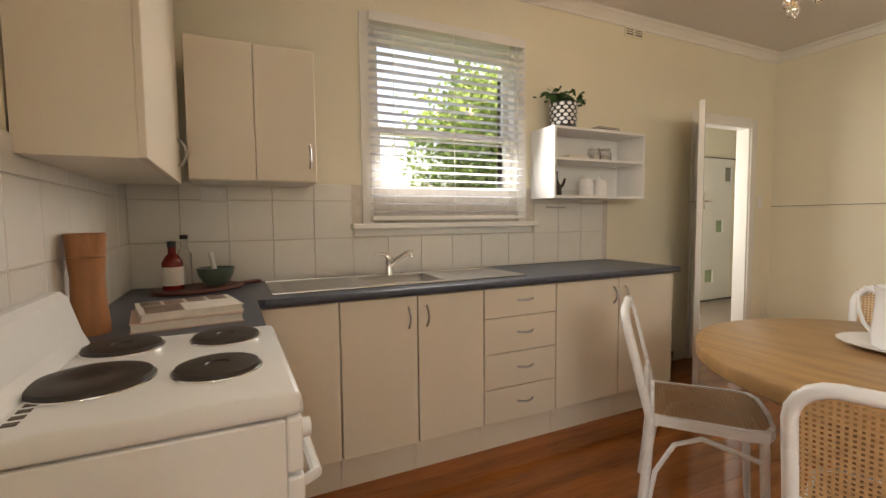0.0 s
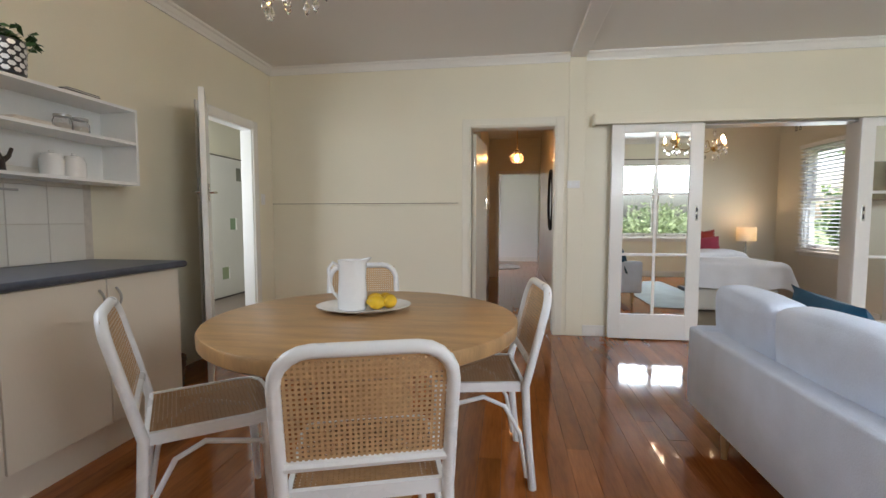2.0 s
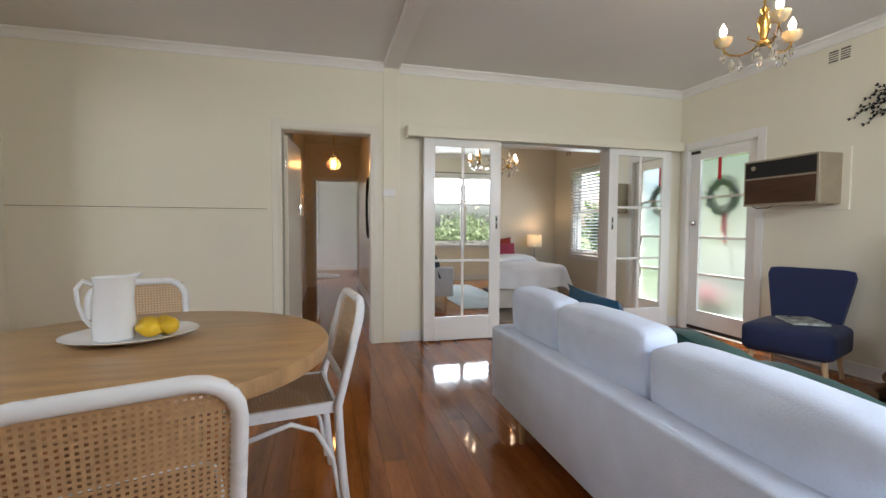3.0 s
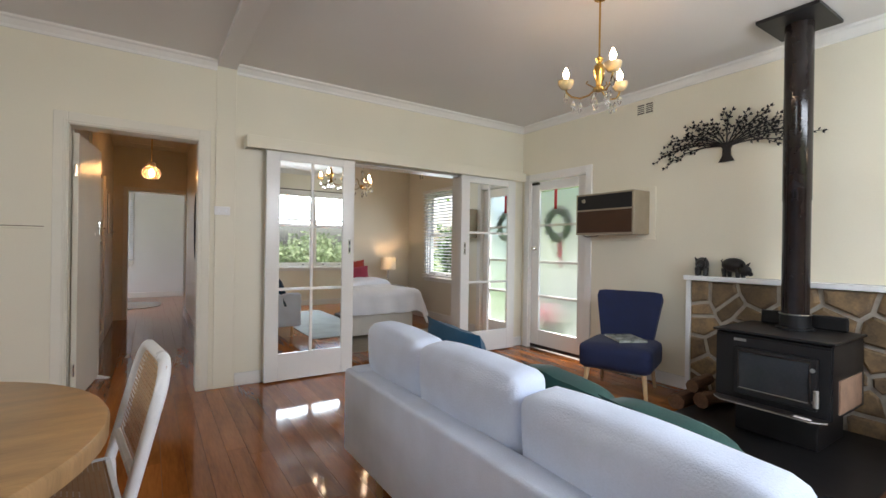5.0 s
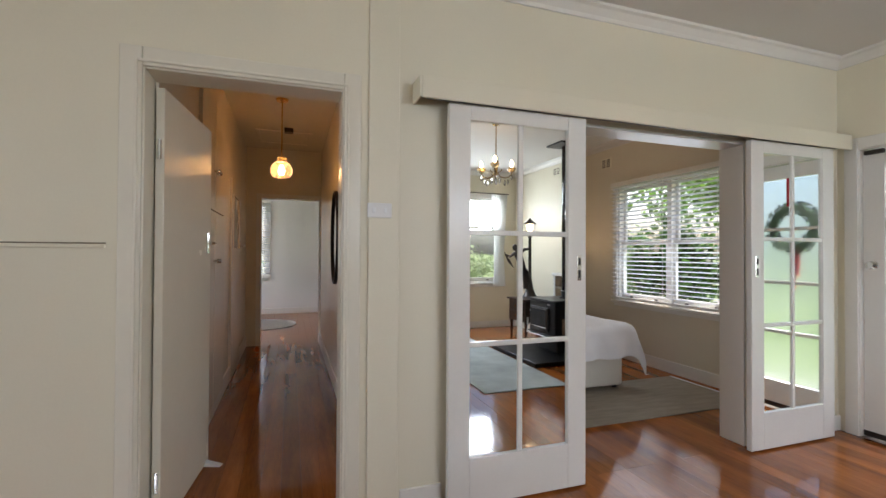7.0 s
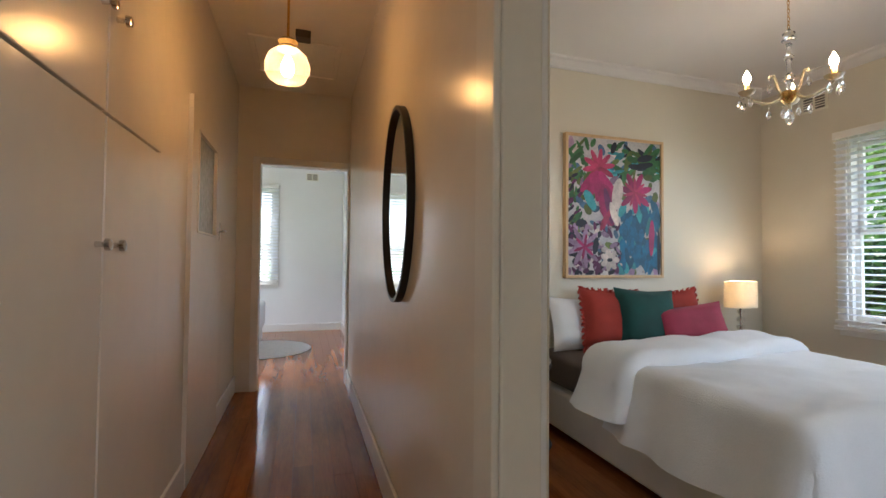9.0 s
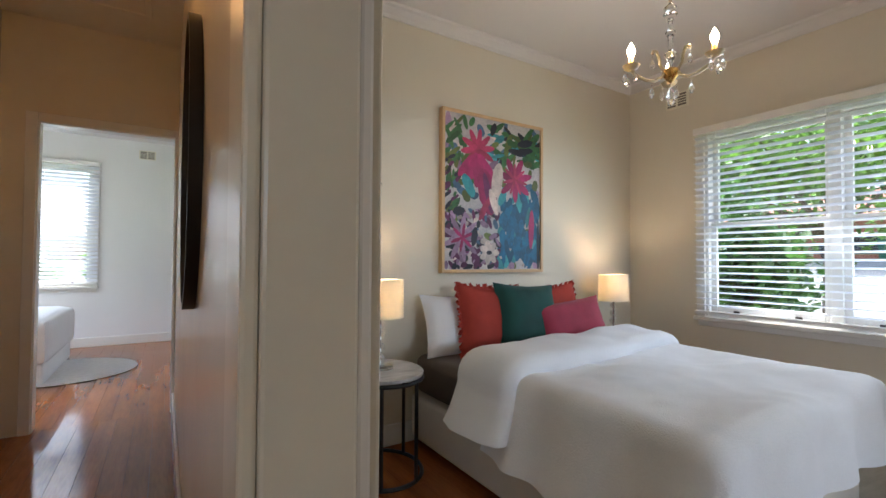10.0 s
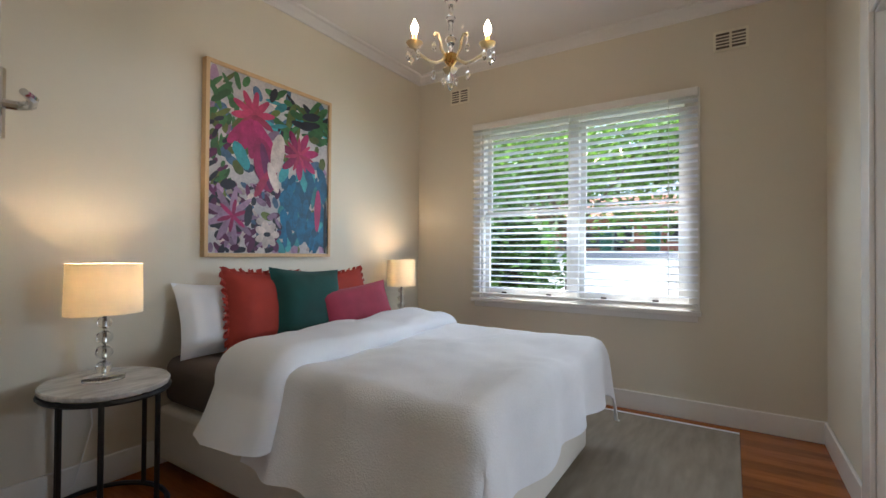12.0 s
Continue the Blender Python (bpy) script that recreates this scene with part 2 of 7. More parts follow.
BARK = mat("tree_bark", (0.12, 0.085, 0.06), 0.9, 0.3, 8, 0.8, 40)
GRASS = mat("lawn", (0.12, 0.16, 0.06), 0.9, 0.35, 0.6, 0.6, 40)
ROAD = mat("asphalt", (0.16, 0.16, 0.16), 0.85, 0.2, 4, 0.5, 160)
CONCRETE = mat("pale_concrete", (0.20, 0.20, 0.195), 0.85, 0.12, 2, 0.4, 120)
PORCH = mat("worn_porch_concrete", (0.27, 0.27, 0.25), 0.85, 0.15, 2, 0.4, 120)
BRICK_FAR = mat("red_brick_wall", (0.30, 0.11, 0.07), 0.85, 0.2, 8, 0.4, 60)
ROOF = mat("terracotta_roof", (0.26, 0.10, 0.06), 0.8, 0.25, 6, 0.4, 40)
BIN = mat("green_bin_plastic", (0.01, 0.09, 0.07), 0.45, 0.1)
BIN_RED = mat("red_bin_lid", (0.45, 0.03, 0.02), 0.45, 0.1)
PETAL = mat("pink_petal", (0.60, 0.06, 0.13), 0.6, 0.2, 8, island=0.3)
RIBBON = mat("red_ribbon", (0.55, 0.012, 0.02), 0.4, 0.1)
BASKET = mat("brown_wicker", (0.11, 0.055, 0.028), 0.7, 0.3, 40, 0.6, 150)
PLASTIC = mat("white_switch_plastic", (0.80, 0.79, 0.76), 0.35, 0.02)
LINO = mat("grey_brown_lino", (0.16, 0.12, 0.09), 0.4, 0.2, 5, 0.1, 60)
FLOORWOOD = mat("polished_pine_board", (0.33, 0.110, 0.025), 0.075, 0.3, 1.1, 0.015, 9, ior=1.46, stretch=(10, 1.0, 1), rand=0.22, wear=0.03, dark=(0.19, 0.052, 0.012), placed=True)


# ---- mesh helpers ----
def cube(bm, x0, x1, y0, y1, z0, z1, bevel=0.0, seg=2):
    m = Matrix.Translation(((x0 + x1) / 2, (y0 + y1) / 2, (z0 + z1) / 2)) @ Matrix.Diagonal((abs(x1 - x0), abs(y1 - y0), abs(z1 - z0), 1))
    made = bmesh.ops.create_cube(bm, size=1, matrix=m)["verts"]
    if bevel:
        edges = list({e for v in made for e in v.link_edges})
        bmesh.ops.bevel(bm, geom=edges, offset=bevel, segments=seg, profile=0.5, affect="EDGES")
    return bm


def box(*a, **k):
    return cube(bmesh.new(), *a, **k)


def tube(bm, pts, r, seg=8, closed=False, cap=True):
    pts = [Vector(p) for p in pts]
    n = len(pts)
    rs = r if isinstance(r, (list, tuple)) else [r] * n
    rings, up = [], None
    for i, p in enumerate(pts):
        a = pts[(i - 1) % n] if closed or i else p
        b = pts[(i + 1) % n] if closed or i < n - 1 else p
        d = (b - a).normalized()
        if up is None:
            up = d.orthogonal().normalized()
        up = (up - d * up.dot(d))
        up = up.normalized() if up.length > 1e-6 else d.orthogonal().normalized()
        side = d.cross(up)
        rings.append([bm.verts.new(p + rs[i] * (math.cos(2 * math.pi * k / seg) * up + math.sin(2 * math.pi * k / seg) * side)) for k in range(seg)])
    for i in range(n if closed else n - 1):
        A, B = rings[i], rings[(i + 1) % n]
        for k in range(seg):
            bm.faces.new((A[k], A[(k + 1) % seg], B[(k + 1) % seg], B[k]))
    if cap and not closed:
        bm.faces.new(rings[0][::-1]), bm.faces.new(rings[-1])
    return bm


def lathe(bm, profile, seg=24, at=(0, 0, 0), sx=1.0, sy=1.0):
    rings = []
    for r, z in profile:
        rings.append([bm.verts.new((at[0] + sx * r * math.cos(2 * math.pi * k / seg), at[1] + sy * r * math.sin(2 * math.pi * k / seg), at[2] + z)) for k in range(seg)])
    for A, B in zip(rings, rings[1:]):
        for k in range(seg):
            bm.faces.new((A[k], A[(k + 1) % seg], B[(k + 1) % seg], B[k]))
    if profile[0][0] > 1e-5:
        bm.faces.new(rings[0][::-1])
    if profile[-1][0] > 1e-5:
        bm.faces.new(rings[-1])
    bmesh.ops.remove_doubles(bm, verts=[v for R in rings for v in R], dist=1e-6)
    return bm


def blob(bm, at, size, seg=10, rings=8, turn=None):
    m = Matrix.Translation(at) @ (turn or Matrix.Identity(4)) @ Matrix.Diagonal((*size, 1))
    bmesh.ops.create_uvsphere(bm, u_segments=seg, v_segments=rings, radius=1, matrix=m)
    return bm


def sheet(bm, f, nu, nv):
    grid = [[bm.verts.new(f(i / nu, j / nv)) for j in range(nv + 1)] for i in range(nu + 1)]
    for i in range(nu):
        for j in range(nv):
            bm.faces.new((grid[i][j], grid[i + 1][j], grid[i + 1][j + 1], grid[i][j + 1]))
    return bm


def mesh_of(name, bm, material, smooth=False):
    bmesh.ops.recalc_face_normals(bm, faces=bm.faces)
    me = bpy.data.meshes.new(name)
    bm.to_mesh(me)
    bm.free()
    me.materials.append(material)
    if smooth:
        for p in me.polygons:
            p.use_smooth = True
        me.set_sharp_from_angle(angle=radians(40))
    return me


def part(name, bm, material, parent=None, label="", smooth=False):
    ob = new(name, mesh_of(name, bm, material, smooth))
    if parent:
        ob.parent = parent
    return tagged(ob, label)


def thing(name, label, category, at=(0, 0, 0), turn=0, group="", kind=""):
    ob = new(name)
    ob.empty_display_size = 0.1
    ob.matrix_basis = pose(*at, 0, 0, turn)
    return tagged(ob, label, category, group, kind)


def solo(name, bm, material, label, category, smooth=False, group="", kind=""):
    return tagged(part(name, bm, material, None, "", smooth), label, category, group, kind)


def wall_run(name, axis, face0, face1, a0, a1, openings, material, label, h=2.74):
    """A wall between two faces, along x or y, with openings (a0, a1, z0, z1) cut through it."""
    bm = bmesh.new()

    def piece(u0, u1, z0, z1):
        if u1 - u0 > 1e-4 and z1 - z0 > 1e-4:
            if axis == "x":
                cube(bm, u0, u1, face0, face1, z0, z1)
            else:
                cube(bm, face0, face1, u0, u1, z0, z1)
    cuts = sorted(openings)
    u = a0
    for o0, o1, z0, z1 in cuts:
        piece(u, o0, 0, h), piece(o0, o1, 0, z0), piece(o0, o1, z1, h)
        u = o1
    piece(u, a1, 0, h)
    return solo(name, bm, material, label, "wall", kind="structure")


# ---- structure ----
H, XR, YB = 2.74, 6.58, -5.17
YN, XB = 0.17, 6.66            # bedroom side of the shared wall, bedroom window wall
HX0, HX1, HY = 2.15, 3.14, 4.48  # hall
CREAM = "cream painted plasterboard wall of an old cottage"
wall_run("wall_north", "x", 0, YN, -0.12, 6.8, [(2.122, 2.978, 0, 2.08), (4.05, 5.64, 0, 2.05)], WALL, CREAM)
wall_run("wall_west", "y", -0.12, 0, YB - 0.12, 0, [(-3.98, -2.96, 1.205, 2.34), (-1.12, -0.36, 0, 2.05)], WALL, CREAM + " behind the kitchen bench")
wall_run("wall_east", "y", XR, XR + 0.14, YB - 0.12, 0, [(-1.0, -0.12, 0, 2.06)], WALL, CREAM + " with the front door")
wall_run("wall_south", "x", YB - 0.12, YB, -0.12, 6.8, [(3.65, 6.25, 0.78, 2.28)], WALL, CREAM + " with the living room window")
wall_run("bedroom_wall_east", "y", XB, XB + 0.14, YN, 3.25, [(0.875, 2.45, 0.715, 2.14)], WALL_BED, "pale cream bedroom wall with the window")
wall_run("bedroom_wall_north", "x", 3.11, 3.23, 3.24, 6.8, [], WALL_BED, "pale cream bedroom wall behind the bed head")
solo("bedroom_wall_south", box(5.64, 6.66, YN, YN + 0.004, 0, H), WALL_BED, "pale cream bedroom side of the shared wall", "wall", kind="structure")
wall_run("hall_wall_east", "y", HX1, 3.24, YN, HY, [(0.26, 1.05, 0, 2.05)], WALL_HALL, "glossy cream hallway wall with the bedroom doorway")
wall_run("hall_wall_west", "y", HX0 - 0.1, HX0, YN, HY, [], WALL_HALL, "glossy cream hallway wall with cupboard doors")
wall_run("hall_wall_north", "x", HY, HY + 0.1, 1.0, 3.5, [(2.33, 3.135, 0, 2.06)], WALL_HALL, "glossy cream hallway end wall with a doorway")
wall_run("back_bedroom_wall_north", "x", 7.9, 8.0, 0.6, 3.5, [(1.3, 2.28, 0.78, 2.34)], WALL_WHITE, "white back bedroom wall with a window")
wall_run("back_bedroom_wall_east", "y", 3.36, 3.46, HY + 0.1, 8.0, [], WALL_WHITE, "white back bedroom side wall")
# bare opening out of view, added to let the fill lamp in
wall_run("back_bedroom_wall_west", "y", 0.5, 0.6, HY + 0.1, 8.0, [(5.4, 7.2, 0.8, 2.2)], WALL_WHITE, "white back bedroom side wall")
# unglazed opening out of view, added where the laundry fill lamp stands
wall_run("laundry_wall_west", "y", -1.75, -1.65, -2.0, 3.0, [(-1.6, 0.1, 0.9, 2.2)], WALL, "cream laundry wall with the back door")
wall_run("laundry_wall_north", "x", 2.9, 3.0, -1.75, 2.05, [], WALL, "cream laundry end wall")
wall_run("laundry_wall_south", "x", -2.0, -1.9, -1.75, -0.12, [], WALL, "cream laundry end wall")
solo("ceiling", box(-0.12, 6.8, YB - 0.12, YN, H, H + 0.12), CEIL, "off-white plasterboard ceiling with a shallow boxed beam", "ceiling", kind="structure")
solo("bedroom_ceiling", box(3.24, 6.8, YN, 3.25, H, H + 0.12), CEIL, "off-white plaster bedroom ceiling", "ceiling", kind="structure")
solo("hall_ceiling", box(1.9, 3.24, YN, HY + 0.1, H, H + 0.12), WALL_HALL, "glossy cream hallway ceiling", "ceiling", kind="structure")
solo("back_bedroom_ceiling", box(0.5, 3.5, HY + 0.1, 8.0, H, H + 0.12), CEIL, "white back bedroom ceiling", "ceiling", kind="structure")
solo("laundry_ceiling", box(-1.75, 2.05, YN, 3.0, H, H + 0.12), CEIL, "laundry ceiling", "ceiling", kind="structure")
solo("laundry_ceiling_south", box(-1.75, -0.12, -2.0, YN, H, H + 0.12), CEIL, "laundry ceiling", "ceiling", kind="structure")
solo("ceiling_beam", box(3.09, 3.24, YB, 0, H - 0.035, H + 0.01, bevel=0.006), CEIL, "shallow boxed ceiling beam painted off-white", "beam", kind="structure")
solo("wall_post", box(3.085, 3.24, -0.014, 0.0, 0, H - 0.035, bevel=0.004), WALL, "flat cream cover strip under the ceiling beam", "post", kind="structure")
solo("dado_trim", box(0.0, 2.01, -0.010, 0.0, 1.300, 1.316, bevel=0.003), WALL, "thin cream dado moulding", "trim", kind="structure")
# thin dark strip painting in the shadow line along the dado joint
solo("dado_joint", box(0.0, 2.01, -0.003, 0.0, 1.3165, 1.3225), JOINT, "joint above the dado moulding with its shadow line painted dark", "trim", kind="structure")
solo("wall_joint_cover", box(3.24, 3.25, -0.01, 0.0, 0, H - 0.05), WALL, "narrow cream joint cover strip", "trim", kind="structure")
solo("subfloor", box(-1.75, 6.8, YB - 0.12, 8.0, -0.10, -0.020), SEAM, "dark timber subfloor under the boards", "floor", kind="structure")
solo("laundry_floor", box(-1.65, 0.0, -1.9, 2.9, -0.02, -0.001), LINO, "worn grey-brown lino laundry floor", "floor", kind="structure")


def cornice(name, pts, inward, material=TRIM, label="cream coved plaster cornice"):
    """Coved moulding along straight runs: (x0, y0, x1, y1) with the inward direction."""
    bm = bmesh.new()
    for (x0, y0, x1, y1), (ix, iy) in zip(pts, inward):
        prof = [(0, -0.075), (0.012, -0.075), (0.018, -0.055), (0.045, -0.022), (0.065, -0.014), (0.07, 0.0)]
        a = [bm.verts.new((x0 + ix * d, y0 + iy * d, H + z)) for d, z in prof]
        b = [bm.verts.new((x1 + ix * d, y1 + iy * d, H + z)) for d, z in prof]
        for k in range(len(prof) - 1):
            bm.faces.new((a[k], a[k + 1], b[k + 1], b[k]))
    return solo(name, bm, material, label, "cornice", kind="structure")


cornice("living_cornice", [(0, 0, 3.09, 0), (3.24, 0, XR, 0), (0, YB, 0, 0), (XR, YB, XR, 0), (0, YB, 3.09, YB), (3.24, YB, XR, YB)],
        [(0, -1), (0, -1), (1, 0), (-1, 0), (0, 1), (0, 1)])
cornice("bedroom_cornice", [(3.24, 3.11, XB, 3.11), (XB, YN, XB, 3.11), (3.24, YN, XB, YN), (3.24, YN, 3.24, 3.11)], [(0, -1), (-1, 0), (0, 1), (1, 0)], CEIL)


def skirting(name, runs, h=0.11, material=TRIM):
    bm = bmesh.new()
    for x0, x1, y0, y1 in runs:
        cube(bm, x0, x1, y0, y1, 0.0, h, bevel=0.004, seg=1)
    return solo(name, bm, material, "white painted skirting board", "skirting", kind="structure")


skirting("baseboard", [(0.5, 2.04, -0.016, 0), (3.25, 3.47, -0.016, 0), (6.37, XR, -0.016, 0), (XR - 0.016, XR, -2.15, -1.09), (0.0, 0.016, -0.29, 0),
                       (XR - 0.016, XR, YB, -3.75), (1.8, XR, YB, YB + 0.016)])
skirting("bedroom_baseboard", [(3.24, XB, 3.094, 3.11), (XB - 0.016, XB, YN, 3.11), (5.78, XB, YN + 0.004, YN + 0.02), (3.24, 3.256, 1.1, 3.11)], 0.13)
skirting("hall_baseboard", [(HX1 - 0.016, HX1, 1.1, HY), (HX0, HX0 + 0.016, 1.2, HY)], 0.15)
skirting("back_bedroom_baseboard", [(0.6, 3.36, 7.884, 7.9), (3.344, 3.36, 4.6, 7.9)], 0.12)


def architrave(name, axis, face, out, a0, a1, top, w=0.085, t=0.018, depth=None, label="white gloss painted door architrave", material=TRIM):
    """Casing round a doorway on the wall face, out is the sign of the way into the room; with a jamb lining through the wall."""
    bm = bmesh.new()

    def bar(u0, u1, z0, z1, d0, d1):
        lo, hi = sorted((d0, d1))
        if axis == "x":
            cube(bm, u0, u1, lo, hi, z0, z1, bevel=0.005, seg=2)
        else:
            cube(bm, lo, hi, u0, u1, z0, z1, bevel=0.005, seg=2)
    f0, f1 = face, face + out * t
    bar(a0 - w, a0 + 0.012, 0, top + w, f0, f1), bar(a1 - 0.012, a1 + w, 0, top + w, f0, f1), bar(a0 + 0.012, a1 - 0.012, top - 0.012, top + w, f0, f1 - out * 0.002)
    if depth:
        g = face - out * depth
        bar(a0, a0 + 0.018, 0, top, face, g), bar(a1 - 0.018, a1, 0, top, face, g), bar(a0 + 0.018, a1 - 0.018, top - 0.018, top, face, g)
    return solo(name, bm, material, label, "architrave", kind="structure")


architrave("hall_doorframe", "x", 0.0, -1, 2.122, 2.978, 2.08, 0.07, depth=YN, label="cream gloss painted door architrave", material=CREAM_GLOSS)
bm = bmesh.new()
for x0, x1, z0, z1 in ((2.108, 2.120, 0, 2.094), (2.980, 2.992, 0, 2.094), (2.120, 2.980, 2.082, 2.094)):
    cube(bm, x0, x1, -0.026, -0.0185, z0, z1, bevel=0.003)
solo("hall_doorframe_bead", bm, CREAM_GLOSS, "narrow raised bead round the hallway architrave", "trim", kind="structure")
architrave("laundry_doorframe", "y", 0.0, 1, -1.12, -0.36, 2.05, 0.07, depth=0.12)
architrave("bedroom_doorframe", "y", HX1, -1, 0.26, 1.05, 2.05, 0.10, depth=0.10, label="cream gloss painted door architrave", material=CREAM_GLOSS)
architrave("bedroom_inner_doorframe", "y", 3.24, 1, 0.26, 1.05, 2.05, 0.07)
architrave("back_bedroom_doorframe", "x", HY, -1, 2.33, 3.135, 2.06, 0.05, depth=0.10)
architrave("sliding_opening_frame", "x", YN + 0.004, 1, 4.05, 5.64, 2.05, 0.12, depth=YN)
architrave("front_doorframe", "y", XR, -1, -1.0, -0.12, 2.06, 0.07, depth=0.14)

# ---- doors ----
def lever(parent, at, out=(0, -1, 0), along=(1, 0, 0), plate_h=0.12):
    """A lever handle on a long back plate: out of the leaf, and along it."""
    o, a, p = Vector(out), Vector(along), Vector(at)
    bm = bmesh.new()
    tube(bm, [p + Vector((0, 0, -plate_h / 2)), p + Vector((0, 0, plate_h / 2))], 0.011, 8)
    part("back_plate", bm, CHROME, parent, "chrome back plate", True)
    bm = tube(bmesh.new(), [p, p + o * 0.03, p + o * 0.045 + a * 0.02, p + o * 0.05 + a * 0.06, p + o * 0.042 + a * 0.10], [0.009, 0.008, 0.009, 0.008, 0.006], 8)
    part("lever_handle", bm, CHROME, parent, "chrome lever handle", True)


def leaf_door(name, label, hinge, turn, w, h=2.03, z=0.012, t=0.036, handle_z=1.34, material=TRIM):
    """A flush leaf along local +x from its hinge."""
    d = thing(name, label, "door", (*hinge, 0), turn)
    leaf = part("leaf", box(0.004, w, -t / 2, t / 2, z, h, bevel=0.004), material, d)
    for s in (-1, 1):
        lever(d, (w - 0.07, s * (t / 2 + 0.004), handle_z), (0, s, 0), (-1, 0, 0))
    bm = bmesh.new()
    for hz in (0.25, 1.75):
        tube(bm, [(0, 0, hz - 0.045), (0, 0, hz + 0.045)], 0.008, 8)
    part("hinge", bm, CHROME, d, "painted butt hinges", True)
    return d


leaf_door("hall_door", "cream flush hallway door standing open against the hall wall", (2.165, 0.13), 84, 0.76, material=CREAM_GLOSS)
leaf_door("laundry_door", "white flush laundry door standing wide open into the kitchen", (0.045, -1.11), -56, 0.80, material=TRIM)
leaf_door("bedroom_door", "cream flush bedroom door folded back beside the wall", (3.262, 1.07), 71.5, 0.74, material=WALL_BED)

bm = bmesh.new()
A, B = [bm.verts.new((x, -0.018, z)) for x, z in ((0, 0), (0.10, 0), (0.10, 0.028), (0, 0.006))], [bm.verts.new((x, 0.018, z)) for x, z in ((0, 0), (0.10, 0), (0.10, 0.028), (0, 0.006))]
bm.faces.new(A), bm.faces.new(B[::-1])
for k in range(4):
    bm.faces.new((A[k], B[k], B[(k + 1) % 4], A[(k + 1) % 4]))
solo("door_wedge", bm, PLASTIC, "white rubber wedge on the floor at the open hallway door", "door wedge").matrix_world = pose(2.345, 0.80, 0.001, 0, 0, 160)

back_door = thing("laundry_back_door", "cream flush back door with three small stepped panes", "door", (-1.63, 1.2, 0))
bm = bmesh.new()
rows = [(0.24, 0.42, 0.27, 0.45), (0.46, 0.62, 1.0, 1.17), (0.64, 0.80, 1.74, 1.94)]
zs = 0.02
for y0, y1, z0, z1 in rows:
    cube(bm, -0.02, 0.02, 0, 0.82, zs, z0), cube(bm, -0.02, 0.02, 0, y0, z0, z1), cube(bm, -0.02, 0.02, y1, 0.82, z0, z1)
    zs = z1
cube(bm, -0.02, 0.02, 0, 0.82, zs, 2.06)
part("leaf", bm, TRIM, back_door)
# opaque panes, the reflected garden painted in as each one's base colour
for i, (y0, y1, z0, z1) in enumerate(rows):
    part("pane", box(-0.006, 0.0, y0, y1, z0, z1), mat("greenery_tinted_pane_" + "abc"[i], ((0.35, 0.42, 0.25), (0.28, 0.40, 0.24), (0.24, 0.24, 0.20))[i], 0.15), back_door, "small opaque pane with reflected greenery put into its colour")
# solid strip, dark in place of the shade over the door
solo("laundry_door_head", box(-1.65, -1.615, 1.14, 2.08, 2.06, 2.08), SEAM, "dark strip painting the shaded gap above the back door", "trim", kind="structure")
solo("laundry_threshold", box(-1.65, -1.6, 1.14, 2.08, -0.001, 0.014), DARK_METAL, "dark door threshold strip", "trim", kind="structure")


def sliding_door(name, label, x0, handle_left):
    w = 0.81
    d = thing(name, label, "sliding door", (x0, -0.095, 0), group="mirrored sliding doors")
    sl, top, bot = 0.115, 1.965, 0.25
    mid = w / 2
    y0, y1 = 0.0, 0.038
    part("stile", box(0, sl, y0, y1, 0.012, 2.04, bevel=0.004), TRIM, d)
    part("stile", box(w - sl, w, y0, y1, 0.012, 2.04, bevel=0.004), TRIM, d)
    part("bottom_rail", box(sl, w - sl, y0 + 0.001, y1, 0.012, bot, bevel=0.003), TRIM, d)
    part("top_rail", box(sl, w - sl, y0 + 0.001, y1, top, 2.04, bevel=0.003), TRIM, d)
    part("muntin", box(mid - 0.013, mid + 0.013, y0 + 0.006, y1, bot, top, bevel=0.004), TRIM, d)
    zs = [bot, bot + (top - bot) / 3, bot + 2 * (top - bot) / 3, top]
    for z in zs[1:3]:
        part("muntin", box(sl, w - sl, y0 + 0.004, y1 - 0.002, z - 0.013, z + 0.013, bevel=0.004), TRIM, d)
    for a, b in ((sl, mid - 0.013), (mid + 0.013, w - sl)):
        for z0, z1 in zip(zs, zs[1:]):
            part("mirror_pane", box(a, b, 0.016, 0.021, z0, z1), MIRROR, d, "mirrored pane")
    hx = 0.05 if handle_left else w - 0.045
    pull = part("flush_pull", box(hx - 0.014, hx + 0.014, -0.004, 0.002, 1.14, 1.28, bevel=0.003), CHROME, d, "chrome flush pull")
    part("finger_recess", box(hx - 0.007, hx + 0.007, -0.006, -0.001, 1.155, 1.20, bevel=0.002), BLACK, pull, "dark finger recess")
    part("key_slot", box(hx - 0.007, hx + 0.007, -0.006, -0.001, 1.225, 1.265, bevel=0.002), BLACK, pull, "dark key slot")
    return d


sliding_door("sliding_door", "white timber sliding door with six mirrored panes", 3.475, False)
sliding_door("sliding_door", "white timber sliding door with six mirrored panes, beside the front door", 5.563, True)
pelmet = thing("sliding_door_pelmet", "long cream pelmet board over the sliding door track", "pelmet", (3.32, 0, 2.04))
part("fascia", box(0, 3.19, -0.135, -0.115, 0.0, 0.105, bevel=0.004), WALL, pelmet)
part("top_board", box(0, 3.19, -0.115, 0, 0.088, 0.105, bevel=0.003), WALL, pelmet)
part("end_cap", box(-0.012, 0.0, -0.135, 0, 0.0, 0.105, bevel=0.003), WALL, pelmet)
part("track", box(0.05, 3.15, -0.10, -0.05, 0.02, 0.088), DARK_METAL, pelmet, "dark metal track")

